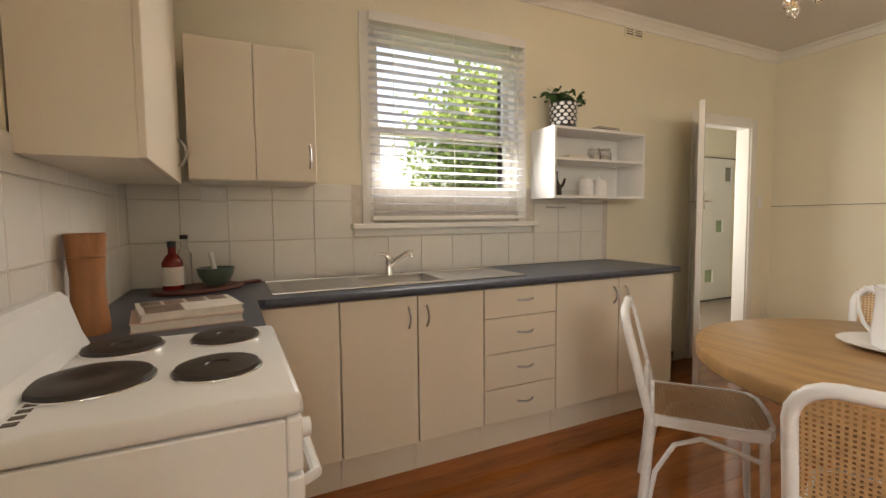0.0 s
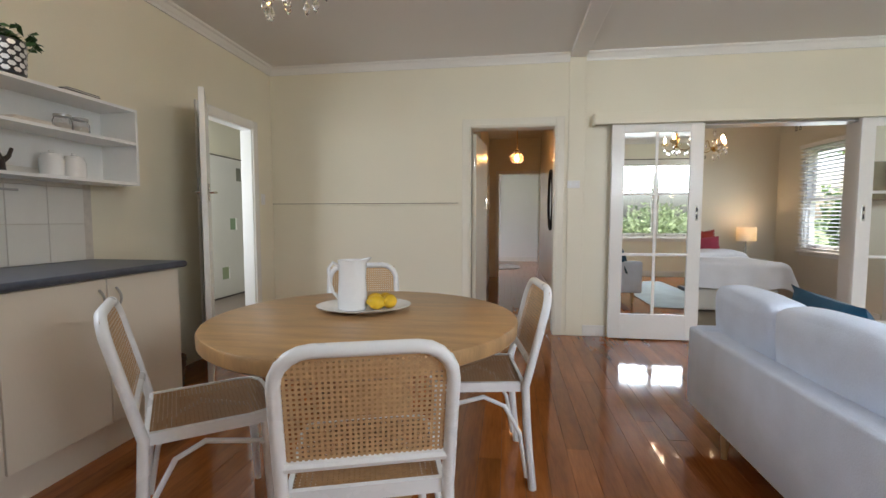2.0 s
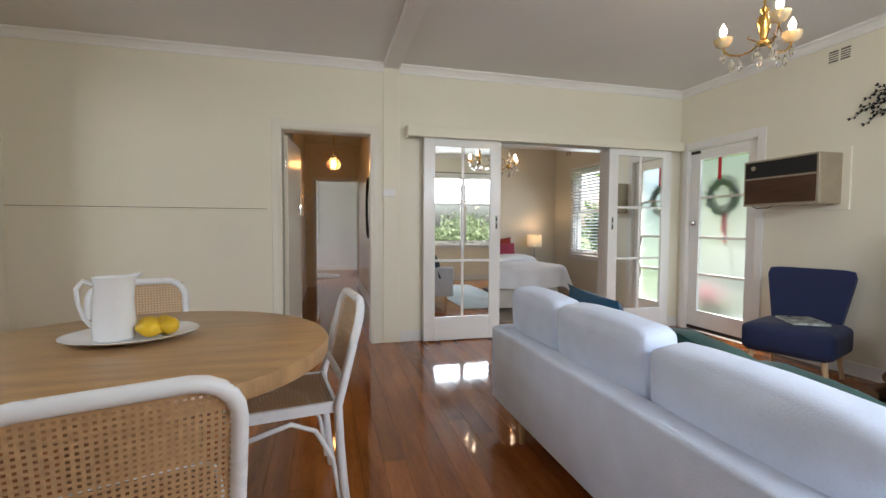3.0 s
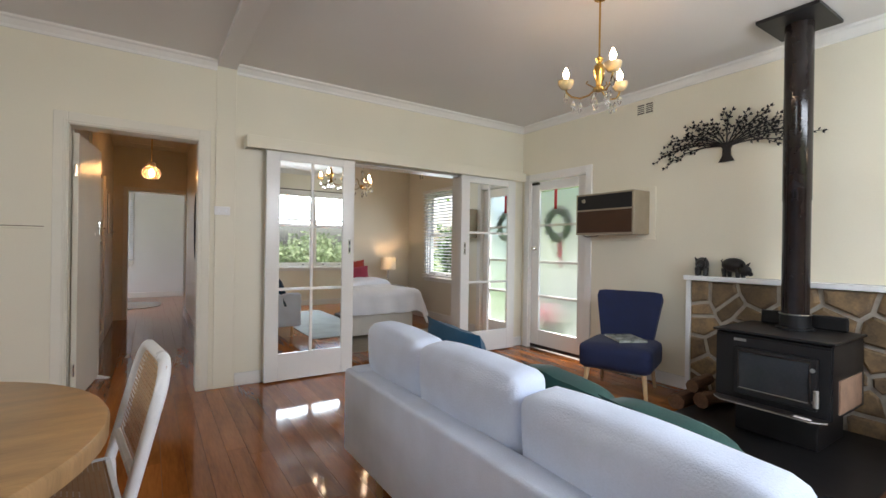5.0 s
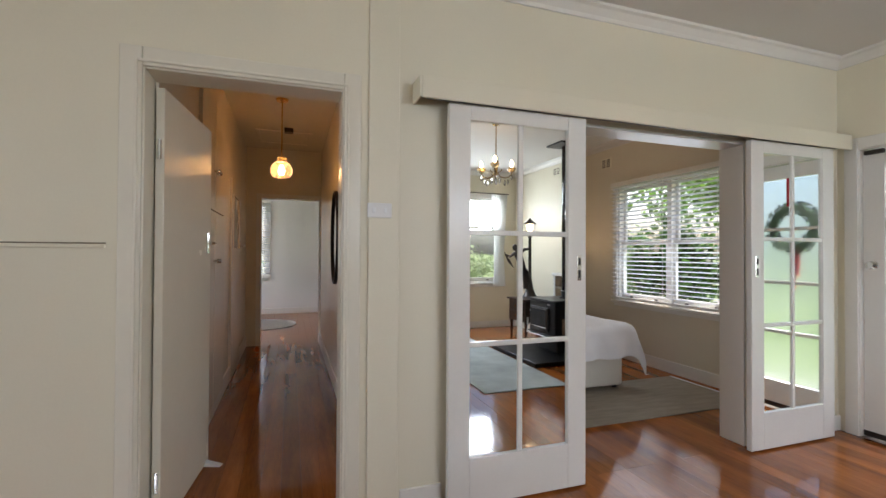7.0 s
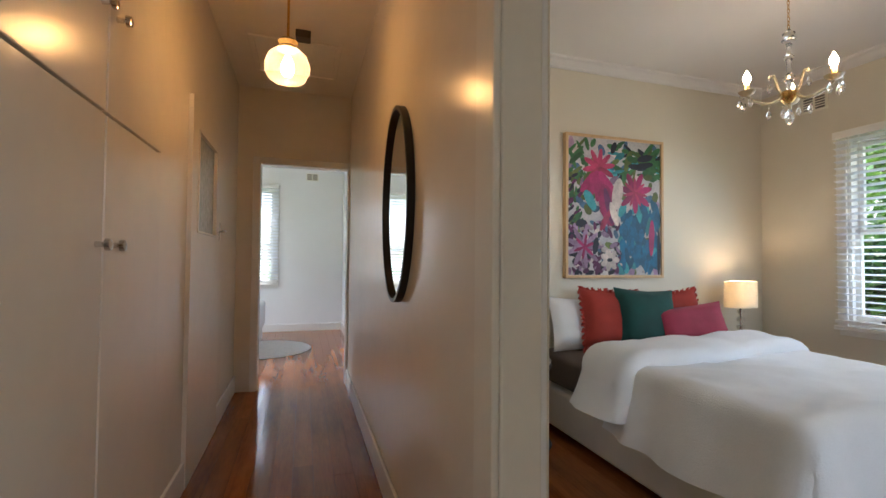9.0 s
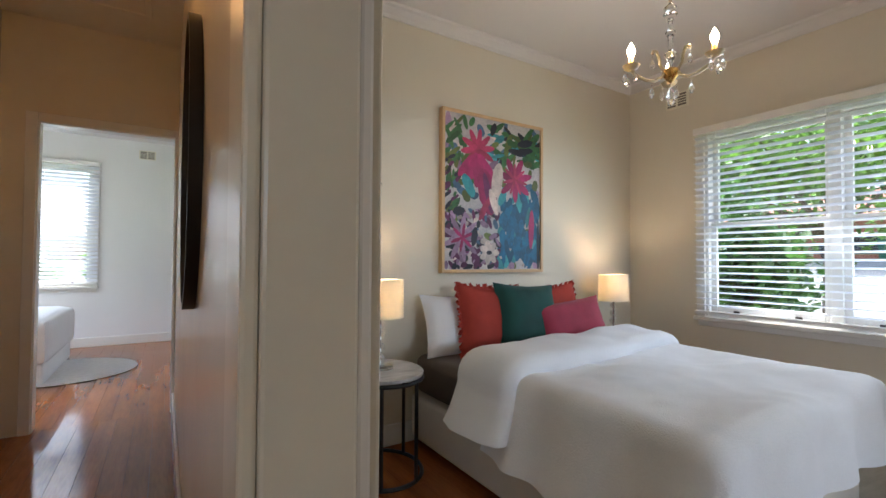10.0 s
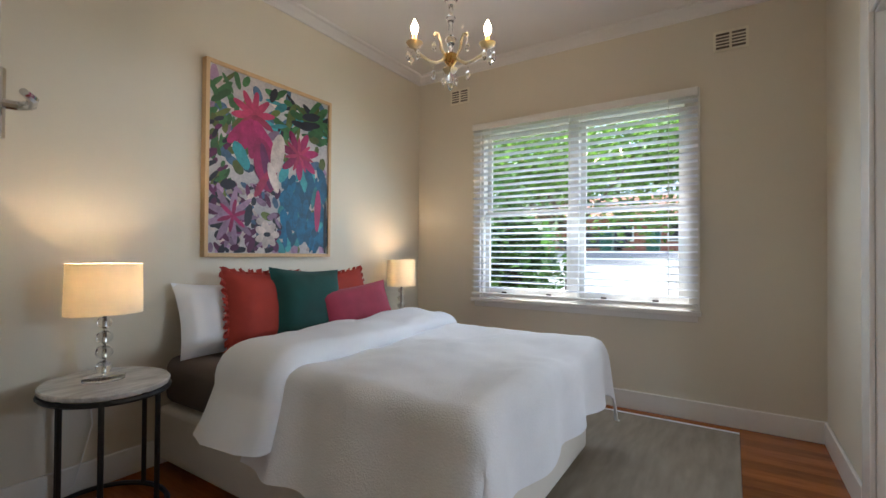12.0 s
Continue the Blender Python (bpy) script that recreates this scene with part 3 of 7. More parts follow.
front = thing("front_door", "white front door with four tall frosted glass panes", "door", (XR + 0.03, -1.0 + 0.02, 0))
W_FD = 0.84
part("stile", box(0, 0.042, 0, 0.125, 0.015, 2.035, bevel=0.004), TRIM, front)
part("stile", box(0, 0.042, W_FD - 0.125, W_FD, 0.015, 2.035, bevel=0.004), TRIM, front)
bars = [0.23, 0.645, 1.06, 1.505, 1.925]
part("bottom_rail", box(0, 0.041, 0.125, W_FD - 0.125, 0.015, 0.23, bevel=0.003), TRIM, front)
part("top_rail", box(0, 0.041, 0.125, W_FD - 0.125, 1.925, 2.035, bevel=0.003), TRIM, front)
for z in bars[1:4]:
    part("glazing_bar", box(0.004, 0.038, 0.125, W_FD - 0.125, z - 0.014, z + 0.014, bevel=0.004), TRIM, front)
for z0, z1 in zip(bars, bars[1:]):
    p = part("pane", box(0.019, 0.023, 0.125, W_FD - 0.125, z0 + 0.01, z1 - 0.01), FROSTED, front, "frosted glass pane")
    p.visible_shadow = False
knob = part("door_knob", lathe(bmesh.new(), [(0.0, -0.05), (0.02, -0.05), (0.03, -0.035), (0.012, -0.02), (0.012, -0.006), (0.028, 0.0)], 14, (0, 0, 0)), CHROME, front, "oval chrome knob", True)
knob.matrix_basis = pose(0.0, W_FD - 0.06, 1.22, 0, 90, 0)
part("door_closer", box(-0.03, 0.0, W_FD - 0.13, W_FD - 0.02, 2.0, 2.03, bevel=0.004), DARK_METAL, front, "dark door stay at the top")
part("weather_strip", box(-0.006, 0.0, 0, W_FD, 0.012, 0.05, bevel=0.002), DARK_METAL, front, "dark weather strip")
solo("front_door_bolt", box(XR - 0.016, XR, -0.085, -0.06, 1.28, 1.4, bevel=0.003), CHROME, "small chrome bolt keeper on the front door jamb", "bolt")

wreath = thing("wreath", "green leafy door wreath with a long red ribbon", "wreath", (XR + 0.078, -0.52, 1.52))
bm = bmesh.new()
rng = random.Random(4)
for i in range(620):
    a = rng.uniform(0, 2 * math.pi)
    r = 0.165 + rng.uniform(-0.05, 0.05)
    c = Vector((rng.uniform(-0.02, 0.025), r * math.cos(a), r * math.sin(a)))
    d = Vector((rng.uniform(-0.3, 0.3), rng.gauss(0, 1), rng.gauss(0, 1))).normalized() * rng.uniform(0.02, 0.04)
    s = d.cross(Vector((1, 0, 0))).normalized() * 0.008
    bm.faces.new([bm.verts.new(c - d * 0.5), bm.verts.new(c + s), bm.verts.new(c + d), bm.verts.new(c - s)])
part("foliage", bm, LEAF, wreath)
part("ring", tube(bmesh.new(), [(0, 0.165 * math.cos(k * math.pi / 12), 0.165 * math.sin(k * math.pi / 12)) for k in range(24)], 0.022, 8, True), LEAF_DARK, wreath)
bm = bmesh.new()
cube(bm, 0.03, 0.033, -0.035, 0.0, -0.52, -0.15), cube(bm, 0.031, 0.037, -0.002, 0.03, -0.40, -0.15)
blob(bm, (0.03, 0, -0.17), (0.02, 0.05, 0.025))
part("ribbon_bow", bm, RIBBON, wreath, "red satin ribbon tails")
part("hanging_ribbon", box(-0.045, -0.041, -0.02, 0.02, 0.17, 0.47), RIBBON, wreath, "red satin hanging ribbon")


# ---- windows ----
def sash_window(name, label, axis, face, out, a0, a1, z0, z1, mulls, meet, blind_drop, slat_gap=0.043, tilt=12, sill_over=0.06, blind=True, sill_d=0.05, over=0.05):
    """Timber sashes in a wall opening; local u runs along the wall, v into the room."""
    L = a1 - a0
    w = thing(name, label, "window", (a0, face, 0) if axis == "x" else (face, a0, 0), 0, kind="structure")

    def bx(u0, u1, v0, v1, za, zb, bevel=0.004):
        v0, v1 = sorted((v0 * out, v1 * out))
        return box(u0, u1, v0, v1, za, zb, bevel=bevel) if axis == "x" else box(v0, v1, u0, u1, za, zb, bevel=bevel)
    part("jamb", bx(0, 0.03, -0.12, 0, z0, z1), TRIM, w), part("jamb", bx(L - 0.03, L, -0.12, 0, z0, z1), TRIM, w)
    part("head", bx(0.03, L - 0.03, -0.12, 0, z1 - 0.03, z1), TRIM, w)
    part("bottom", bx(0.03, L - 0.03, -0.12, 0, z0, z0 + 0.03), TRIM, w)
    part("casing", bx(-0.06, 0.005, 0, 0.018, z0, z1 + 0.06), TRIM, w), part("casing", bx(L - 0.005, L + 0.06, 0, 0.018, z0, z1 + 0.06), TRIM, w)
    part("casing", bx(0.005, L - 0.005, 0, 0.016, z1 - 0.005, z1 + 0.06), TRIM, w)
    sill = part("window_sill", bx(-sill_over, L + sill_over, -0.02, sill_d, z0 - 0.028, z0 + 0.004, 0.006), TRIM, w)
    part("sill_apron", bx(-sill_over + 0.02, L + sill_over - 0.02, 0, 0.014, z0 - 0.07, z0 - 0.028), TRIM, sill)
    edges = [0.03] + [m for mm in mulls for m in (mm - 0.03, mm + 0.03)] + [L - 0.03]
    for mm in mulls:
        part("mullion", bx(mm - 0.03, mm + 0.03, -0.11, -0.01, z0 + 0.03, z1 - 0.03), TRIM, w)
    for k in range(0, len(edges), 2):
        u0, u1 = edges[k], edges[k + 1]
        for za, zb, v in ((z0 + 0.03, meet + 0.02, -0.05), (meet - 0.02, z1 - 0.03, -0.085)):
            s = part("sash", bx(u0, u0 + 0.04, v - 0.015, v + 0.015, za, zb, 0.003), TRIM, w)
            part("sash_stile", bx(u1 - 0.04, u1, v - 0.015, v + 0.015, za, zb, 0.003), TRIM, s)
            part("sash_rail", bx(u0 + 0.04, u1 - 0.04, v - 0.015, v + 0.015, za, za + (0.065 if za < meet - 0.1 else 0.04), 0.003), TRIM, s)
            part("sash_rail", bx(u0 + 0.04, u1 - 0.04, v - 0.015, v + 0.015, zb - 0.04, zb, 0.003), TRIM, s)
            p = part("pane", bx(u0 + 0.04, u1 - 0.04, v - 0.002, v + 0.002, za + 0.04, zb - 0.04, 0), WINDOW_GLASS, s)
            p.visible_shadow = False
        for uu in (u0 + 0.18, u1 - 0.18):
            part("sash_lift", bx(uu - 0.02, uu + 0.02, -0.035, -0.025, z0 + 0.045, z0 + 0.06, 0.002), DARK_METAL, w, "dark sash lift")
    if not blind:
        return w
    b = thing(name + "_blind", "white timber venetian blind, lowered with open slats", "blind", (a0, face, 0) if axis == "x" else (face, a0, 0))
    v = 0.042
    part("headrail", bx(-over - 0.002, L + over + 0.002, v - 0.028, v + 0.028, z1 - 0.005, z1 + 0.05), TRIM, b)
    me = None
    z = z1 - 0.03
    while z > blind_drop + 0.05:
        if me is None:
            bmx = bmesh.new()
            hw = 0.024
            pr = [(-hw, -0.001), (-hw * 0.5, 0.0025), (0, 0.0035), (hw * 0.5, 0.0025), (hw, -0.001), (hw * 0.5, 0.0), (0, 0.001), (-hw * 0.5, 0.0)]
            A = [bmx.verts.new((0, p, q)) for p, q in pr]
            B = [bmx.verts.new((L + 2 * over, p, q)) for p, q in pr]
            for k in range(8):
                bmx.faces.new((A[k], A[(k + 1) % 8], B[(k + 1) % 8], B[k]))
            me = mesh_of("slat", bmx, BLIND)
        s = new("slat", me)
        s.parent = b
        s.matrix_basis = pose(-over, v * out, z, tilt * (1 if out > 0 else -1), 0, 0) if axis == "x" else pose(v * out, -over, z, 0, 0, 90) @ pose(0, 0, 0, tilt * (-1 if out > 0 else 1))
        z -= slat_gap
    part("bottom_rail", bx(-over, L + over, v - 0.026, v + 0.026, blind_drop, blind_drop + 0.026), TRIM, b)
    for uu in (0.12, L / 2, L - 0.12):
        part("ladder_cord", bx(uu - 0.0015, uu + 0.0015, v + 0.024, v + 0.027, blind_drop, z1, 0), TRIM, b)
    part("pull_cord", bx(L - 0.06, L - 0.057, v + 0.03, v + 0.033, blind_drop - 0.03, z1, 0), TRIM, b)
    return w


sash_window("kitchen_window", "white timber double-hung kitchen window over the sink", "y", 0.0, 1, -3.98, -2.96, 1.205, 2.34, [], 1.76, 1.225, 0.047, 6, 0.13, sill_d=0.07, over=0.015)
sash_window("bedroom_window", "white timber bedroom window with two double-hung sashes", "y", XB, -1, 0.875, 2.45, 0.715, 2.14, [0.77], 1.425, 0.74, 0.05, 16, 0.07)
sash_window("living_window", "white timber living room window with three double-hung sashes", "x", YB, 1, 3.65, 6.25, 0.78, 2.28, [0.91, 1.82], 1.75, 0.8, blind=False)
sash_window("back_bedroom_window", "white timber back bedroom window with blind", "x", 7.9, -1, 1.3, 2.28, 0.78, 2.34, [], 1.56, 0.8, 0.05, 45)
for cx, label in ((3.72, "sheer white curtain gathered beside the window"), (6.22, "sheer white curtain tied back beside the window")):
    bm = sheet(bmesh.new(), lambda u, v, cx=cx: (cx + (u - 0.5) * (0.16 + 0.22 * abs(v - 0.35)), YB + 0.07 + 0.02 * math.sin(u * 40), 0.72 + 1.62 * v), 36, 10)
    solo("curtain", bm, SHEER, label, "curtain", True, group="living room curtains")
solo("curtain_rod", tube(bmesh.new(), [(3.5, YB + 0.07, 2.35), (6.4, YB + 0.07, 2.35)], 0.009), DARK_METAL, "thin dark curtain rod", "curtain rod")


def wall_vent(axis, face, out, a0, z0, w=0.19, h=0.12, group="wall vents"):
    v = thing("wall_vent", "cream pressed wall ventilator with dark slots", "vent", (a0, face, z0) if axis == "x" else (face, a0, z0), group=group)

    def bx(u0, u1, v0, v1, za, zb):
        v0, v1 = sorted((v0 * out, v1 * out))
        return box(u0, u1, v0, v1, za, zb) if axis == "x" else box(v0, v1, u0, u1, za, zb)
    # dark backing sheet paints the shade behind the slots
    part("backing", bx(0.01, w - 0.01, 0.0, 0.003, 0.01, h - 0.01), SEAM, v)
    for u0, u1, za, zb in ((0, w, 0, 0.014), (0, w, h - 0.014, h), (0, 0.014, 0.014, h - 0.014), (w - 0.014, w, 0.014, h - 0.014), (w / 2 - 0.007, w / 2 + 0.007, 0.014, h - 0.014)):
        part("frame", bx(u0, u1, 0, 0.008, za, zb), WALL, v)
    for k in range(1, 5):
        zz = 0.014 + k * (h - 0.028) / 5
        part("slat", bx(0.014, w - 0.014, 0.002, 0.007, zz - 0.004, zz + 0.004), WALL, v)


wall_vent("y", 0, 1, -1.985, 2.60, 0.2, 0.11), wall_vent("y", XR, -1, -1.76, 2.51), wall_vent("y", XR, -1, -3.95, 2.5)
wall_vent("y", XB, -1, 0.55, 2.41, 0.19, 0.13), wall_vent("y", XB, -1, 2.57, 2.42, 0.19, 0.13), wall_vent("x", 7.9, -1, 2.75, 2.5)

# ---- kitchen ----
def bow_handle(parent, at, vertical, axis="x", length=0.10):
    x, y, z = at
    pts = []
    for k in range(7):
        s = k / 6 - 0.5
        o = 0.028 * (1 - (2 * s) ** 2) + 0.004
        if axis == "x":
            pts.append((x + o, y + (0 if vertical else s * length), z + (s * length if vertical else 0)))
        else:
            pts.append((x + (0 if vertical else s * length), y + o, z + (s * length if vertical else 0)))
    return part("handle", tube(bmesh.new(), pts, 0.0055, 6), STEEL, parent, "brushed steel bow handle", True)


FX, TOPZ = 0.585, 0.875


def base_unit(y0, y1, kind, hinge=0, label=""):
    c = thing("base_cabinet", label, "cabinet", (0.01, y0, 0), group="kitchen base cabinets")
    w = y1 - y0
    part("body", box(0, FX - 0.02, 0.001, w - 0.001, 0.15, TOPZ), LAMINATE, c)
    part("kickboard", box(0.02, 0.54, 0, w, 0.0, 0.15), LAMINATE, c)
    if kind == "drawers":
        for za, zb in ((0.155, 0.336), (0.340, 0.522), (0.526, 0.712), (0.716, 0.868)):
            d = part("drawer", box(FX - 0.02, FX, 0.003, w - 0.003, za, zb, bevel=0.002, seg=1), LAMINATE, c)
            bow_handle(d, (FX, w / 2 + 0.02, (za + zb) / 2 + 0.01), False)
    else:
        d = part("door", box(FX - 0.02, FX, 0.003, w - 0.003, 0.155, 0.868, bevel=0.002, seg=1), LAMINATE, c)
        if hinge:
            bow_handle(d, (FX, 0.045 if hinge < 0 else w - 0.045, 0.77), True)
    return c


BEIGE = "beige melamine base cabinet with one door"
base_unit(-4.63, -4.315, "door", 0, BEIGE + " in the bench corner")
base_unit(-4.313, -3.947, "door", 1, BEIGE + " under the sink")
base_unit(-3.945, -3.582, "door", -1, BEIGE + " under the sink")
base_unit(-3.58, -3.117, "drawers", 0, "beige melamine cabinet with four drawers")
base_unit(-3.115, -2.642, "door", 1, BEIGE + " beside the drawers")
base_unit(-2.64, -2.165, "door", -1, BEIGE + " at the bench end")
corner = thing("corner_cabinet", "beige melamine corner base cabinet beside the stove", "cabinet", (0.01, -5.16, 0))
part("body", box(0, 1.07, 0, 0.49, 0.15, TOPZ), LAMINATE, corner)
part("kickboard", box(0.02, 1.07, 0, 0.46, 0, 0.15), LAMINATE, corner)
part("door", box(0.62, 1.065, 0.49, 0.512, 0.155, 0.868, bevel=0.002), LAMINATE, corner)

SX0, SX1, SY0, SY1 = 0.10, 0.53, -4.58, -3.27
bm = bmesh.new()
for a in ((0.002, 0.10, YB, -2.137), (SX1, 0.612, -4.62, -2.137), (SX0, SX1, SY1, -2.137), (SX0, SX1, -4.62, SY0), (SX0, 0.612, YB, -4.62), (0.612, 1.088, YB, -4.645)):
    cube(bm, *a, TOPZ, 0.912)
bmesh.ops.remove_doubles(bm, verts=bm.verts, dist=0.0005)
bench = thing("worktop", "dark slate-blue laminate L-shaped kitchen worktop", "worktop")
part("top", bm, SLATE, bench)
part("rounded_edge", tube(bmesh.new(), [(0.612, -4.615, 0.894), (0.612, -2.137, 0.894)], 0.0185, 10), SLATE, bench, "rounded front edge", True)
part("end_strip", box(0.004, 0.612, -2.137, -2.1345, 0.877, 0.911), SLATE, bench, "laminate end strip")
sink = thing("kitchen_sink", "stainless steel sink with two drainers", "sink", (0, 0, 0.912))
BY0, BY1, BX0, BX1 = -4.13, -3.74, 0.17, 0.49
bm = bmesh.new()
for a in ((SX0, BX0, SY0, SY1), (BX1, SX1, SY0, SY1), (BX0, BX1, SY0, BY0), (BX0, BX1, BY1, SY1)):
    cube(bm, *a, -0.004, 0.006)
part("drainer", bm, STEEL, sink)
bm = bmesh.new()
cube(bm, BX0, BX1, BY0, BY1, -0.15, -0.146)
for a in ((BX0 - 0.004, BX0, BY0, BY1), (BX1, BX1 + 0.004, BY0, BY1), (BX0, BX1, BY0 - 0.004, BY0), (BX0, BX1, BY1, BY1 + 0.004)):
    cube(bm, *a, -0.15, 0.0)
part("bowl", bm, STEEL, sink)
for k in range(9):
    for ya, yb in ((SY0 + 0.06, BY0 - 0.05), (BY1 + 0.05, SY1 - 0.06)):
        part("drainer_rib", box(0.18 + k * 0.035, 0.19 + k * 0.035, ya, yb, 0.006, 0.0085, bevel=0.001), STEEL, sink)
part("rim", tube(bmesh.new(), [(SX0, SY0, 0.006), (SX1, SY0, 0.006), (SX1, SY1, 0.006), (SX0, SY1, 0.006)], 0.005, 6, True), CHROME, sink)
tap = thing("mixer_tap", "chrome sink mixer tap with a raised spout", "tap", (0.14, -3.93, 0.918))
part("body", lathe(bmesh.new(), [(0.028, 0), (0.026, 0.02), (0.022, 0.04), (0.021, 0.09), (0.024, 0.10), (0.0, 0.112)], 16), CHROME, tap, "", True)
part("spout", tube(bmesh.new(), [(0.0, 0.005, 0.05), (0.04, 0.035, 0.09), (0.08, 0.075, 0.125), (0.10, 0.095, 0.13), (0.105, 0.10, 0.105)], [0.016, 0.015, 0.014, 0.014, 0.013], 10), CHROME, tap, "", True)
part("lever", tube(bmesh.new(), [(0, 0, 0.108), (0.0, -0.035, 0.12), (0.0, -0.085, 0.128)], [0.012, 0.008, 0.005], 8), CHROME, tap, "", True)


def wall_unit(name, label, at, turn, w, d, h, doors, handles):
    c = thing(name, label, "cabinet", at, turn, group="kitchen wall cabinets")
    part("body", box(0, w, 0, d - 0.018, 0, h), LAMINATE, c)
    dw = w / doors
    for k in range(doors):
        dd = part("door", box(k * dw + 0.002, (k + 1) * dw - 0.002, d - 0.018, d, 0.002, h - 0.002, bevel=0.002, seg=1), LAMINATE, c)
        if k in handles:
            bow_handle(dd, (k * dw + handles[k] * dw, d, 0.12), True, "y", 0.11)


wall_unit("wall_cabinet", "beige melamine wall cabinet with two doors beside the window", (0.005, -4.345, 1.41), -90, 0.54, 0.325, 0.61, 2, {0: 0.12})
wall_unit("wall_cabinet", "tall beige melamine wall cabinet over the stove", (0.335, YB + 0.005, 1.385), 0, 0.88, 0.255, 1.05, 1, {0: 0.12})

stove = thing("electric_stove", "white freestanding electric stove with four black hotplates", "stove", (1.092, YB + 0.02, 0))
SW, SD = 0.60, 0.525
part("body", box(0.004, SW - 0.004, 0, SD - 0.03, 0.03, 0.865, bevel=0.004), WHITE, stove)
part("cooktop", box(0, SW, 0.02, SD, 0.868, 0.915, bevel=0.014, seg=3), WHITE, stove, "", True)
part("control_panel", box(0.006, SW - 0.006, SD - 0.03, SD, 0.76, 0.864, bevel=0.006), WHITE, stove)
od = part("oven_door", box(0.006, SW - 0.006, SD - 0.03, SD + 0.002, 0.24, 0.752, bevel=0.006), WHITE, stove)
part("oven_handle", tube(bmesh.new(), [(0.06, SD, 0.71), (0.06, SD + 0.03, 0.72), (SW - 0.06, SD + 0.03, 0.72), (SW - 0.06, SD, 0.71)], 0.012, 8), WHITE, od, "white bar handle", True)
part("oven_window", box(0.09, SW - 0.09, SD + 0.0, SD + 0.005, 0.36, 0.64), BLACK, od, "dark oven glass")
part("drawer", box(0.006, SW - 0.006, SD - 0.03, SD, 0.05, 0.232, bevel=0.006), WHITE, stove)
for k in range(5):
    kb = part("knob", lathe(bmesh.new(), [(0.02, 0), (0.019, 0.022), (0.0, 0.026)], 14), BLACK if k == 0 else WHITE, stove, "", True)
    kb.matrix_basis = pose(0.07 + k * 0.115, SD, 0.815, -90)
for hx, hy, r in ((0.362, 0.160, 0.102), (0.385, 0.382, 0.081), (0.102, 0.165, 0.083), (0.110, 0.397, 0.080)):
    hp = part("hotplate", lathe(bmesh.new(), [(r + 0.004, 0.915), (r, 0.926), (r - 0.01, 0.929), (r * 0.3, 0.928), (r * 0.26, 0.925), (0.0, 0.925)], 32, (hx, hy, 0)), HOT, stove, "black cast iron hotplate", True)
    part("ring", lathe(bmesh.new(), [(r + 0.008, 0.9155), (r + 0.007, 0.918), (r + 0.003, 0.918), (r + 0.003, 0.9155)], 32, (hx, hy, 0)), CHROME, hp, "bright steel trim ring", True)
bm = bmesh.new()
prof = [(0.0, 0.915), (0.075, 0.915), (0.06, 0.95), (0.035, 1.04), (0.02, 1.055), (0.0, 1.055)]
A, B = [bm.verts.new((0, y, z)) for y, z in prof], [bm.verts.new((SW, y, z)) for y, z in prof]
for k in range(6):
    bm.faces.new((A[k], A[(k + 1) % 6], B[(k + 1) % 6], B[k]))
bm.faces.new(A[::-1]), bm.faces.new(B)
part("upstand", bm, WHITE, stove)
# thin dark plates on the cooktop, slot shade put into their colour
for k in range(7):
    part("vent_slot", box(0.36 + k * 0.028, 0.375 + k * 0.028, 0.085, 0.105, 0.9145, 0.9165), SEAM, stove)

shelf = thing("wall_shelf_unit", "white open wall shelf unit with two shelves", "shelf", (0.0, -2.85, 1.36))
SHW, SHD, SHH = 0.815, 0.25, 0.46
part("side_panel", box(0.002, SHD, 0, 0.016, 0, SHH), WHITE, shelf), part("side_panel", box(0.002, SHD, SHW - 0.016, SHW, 0, SHH), WHITE, shelf)
part("back_panel", box(0.002, 0.008, 0.016, SHW - 0.016, 0.016, SHH - 0.016), WHITE, shelf)
for z in (0, 0.245, SHH - 0.016):
    part("shelf_board", box(0.008, SHD - 0.001, 0.016, SHW - 0.016, z, z + 0.016), WHITE, shelf)


pot = thing("pot_plant", "small leafy plant in a black and white patterned pot", "plant", (0.13, -2.68, 1.82))
part("pot", lathe(bmesh.new(), [(0.055, 0.02), (0.085, 0.022), (0.092, 0.175), (0.086, 0.175), (0.08, 0.15), (0.0, 0.15)], 24), POT_BLACK, pot, "black glazed pot", True)
bm = bmesh.new()
for row in range(6):
    for k in range(12):
        a = 2 * math.pi * (k + 0.5 * (row % 2)) / 12
        zc = 0.037 + row * 0.024
        rr = 0.0862 + 0.007 * (zc - 0.022) / 0.153 + 0.0012
        c, t = Vector((rr * math.cos(a), rr * math.sin(a), zc)), Vector((-math.sin(a), math.cos(a), 0))
        bm.faces.new([bm.verts.new(c + 0.0185 * math.cos(q * math.pi / 3) * t * 0.95 + Vector((0, 0, 0.0125 * math.sin(q * math.pi / 3)))) for q in range(6)])
part("white_pattern", bm, CERAMIC, pot, "white hexagon pattern")
part("stand", lathe(bmesh.new(), [(0.07, 0), (0.07, 0.02), (0.06, 0.02), (0.0, 0.02)], 16), DARK_METAL, pot)


def leaves(bm, rng, n, centre, spread, size, flat=0.5):
    for _ in range(n):
        c = Vector(centre) + Vector([rng.gauss(0, s) for s in spread])
        d = Vector((rng.gauss(0, 1), rng.gauss(0, 1), rng.gauss(0, flat))).normalized() * size * rng.uniform(0.6, 1.2)
        s = d.cross(Vector((rng.gauss(0, 0.5), rng.gauss(0, 0.5), 1))).normalized() * d.length * 0.32
        up = Vector((0, 0, -0.12 * d.length))
        bm.faces.new([bm.verts.new(c - d * 0.5), bm.verts.new(c + s), bm.verts.new(c + d * 0.5 + up), bm.verts.new(c - s)])
    return bm


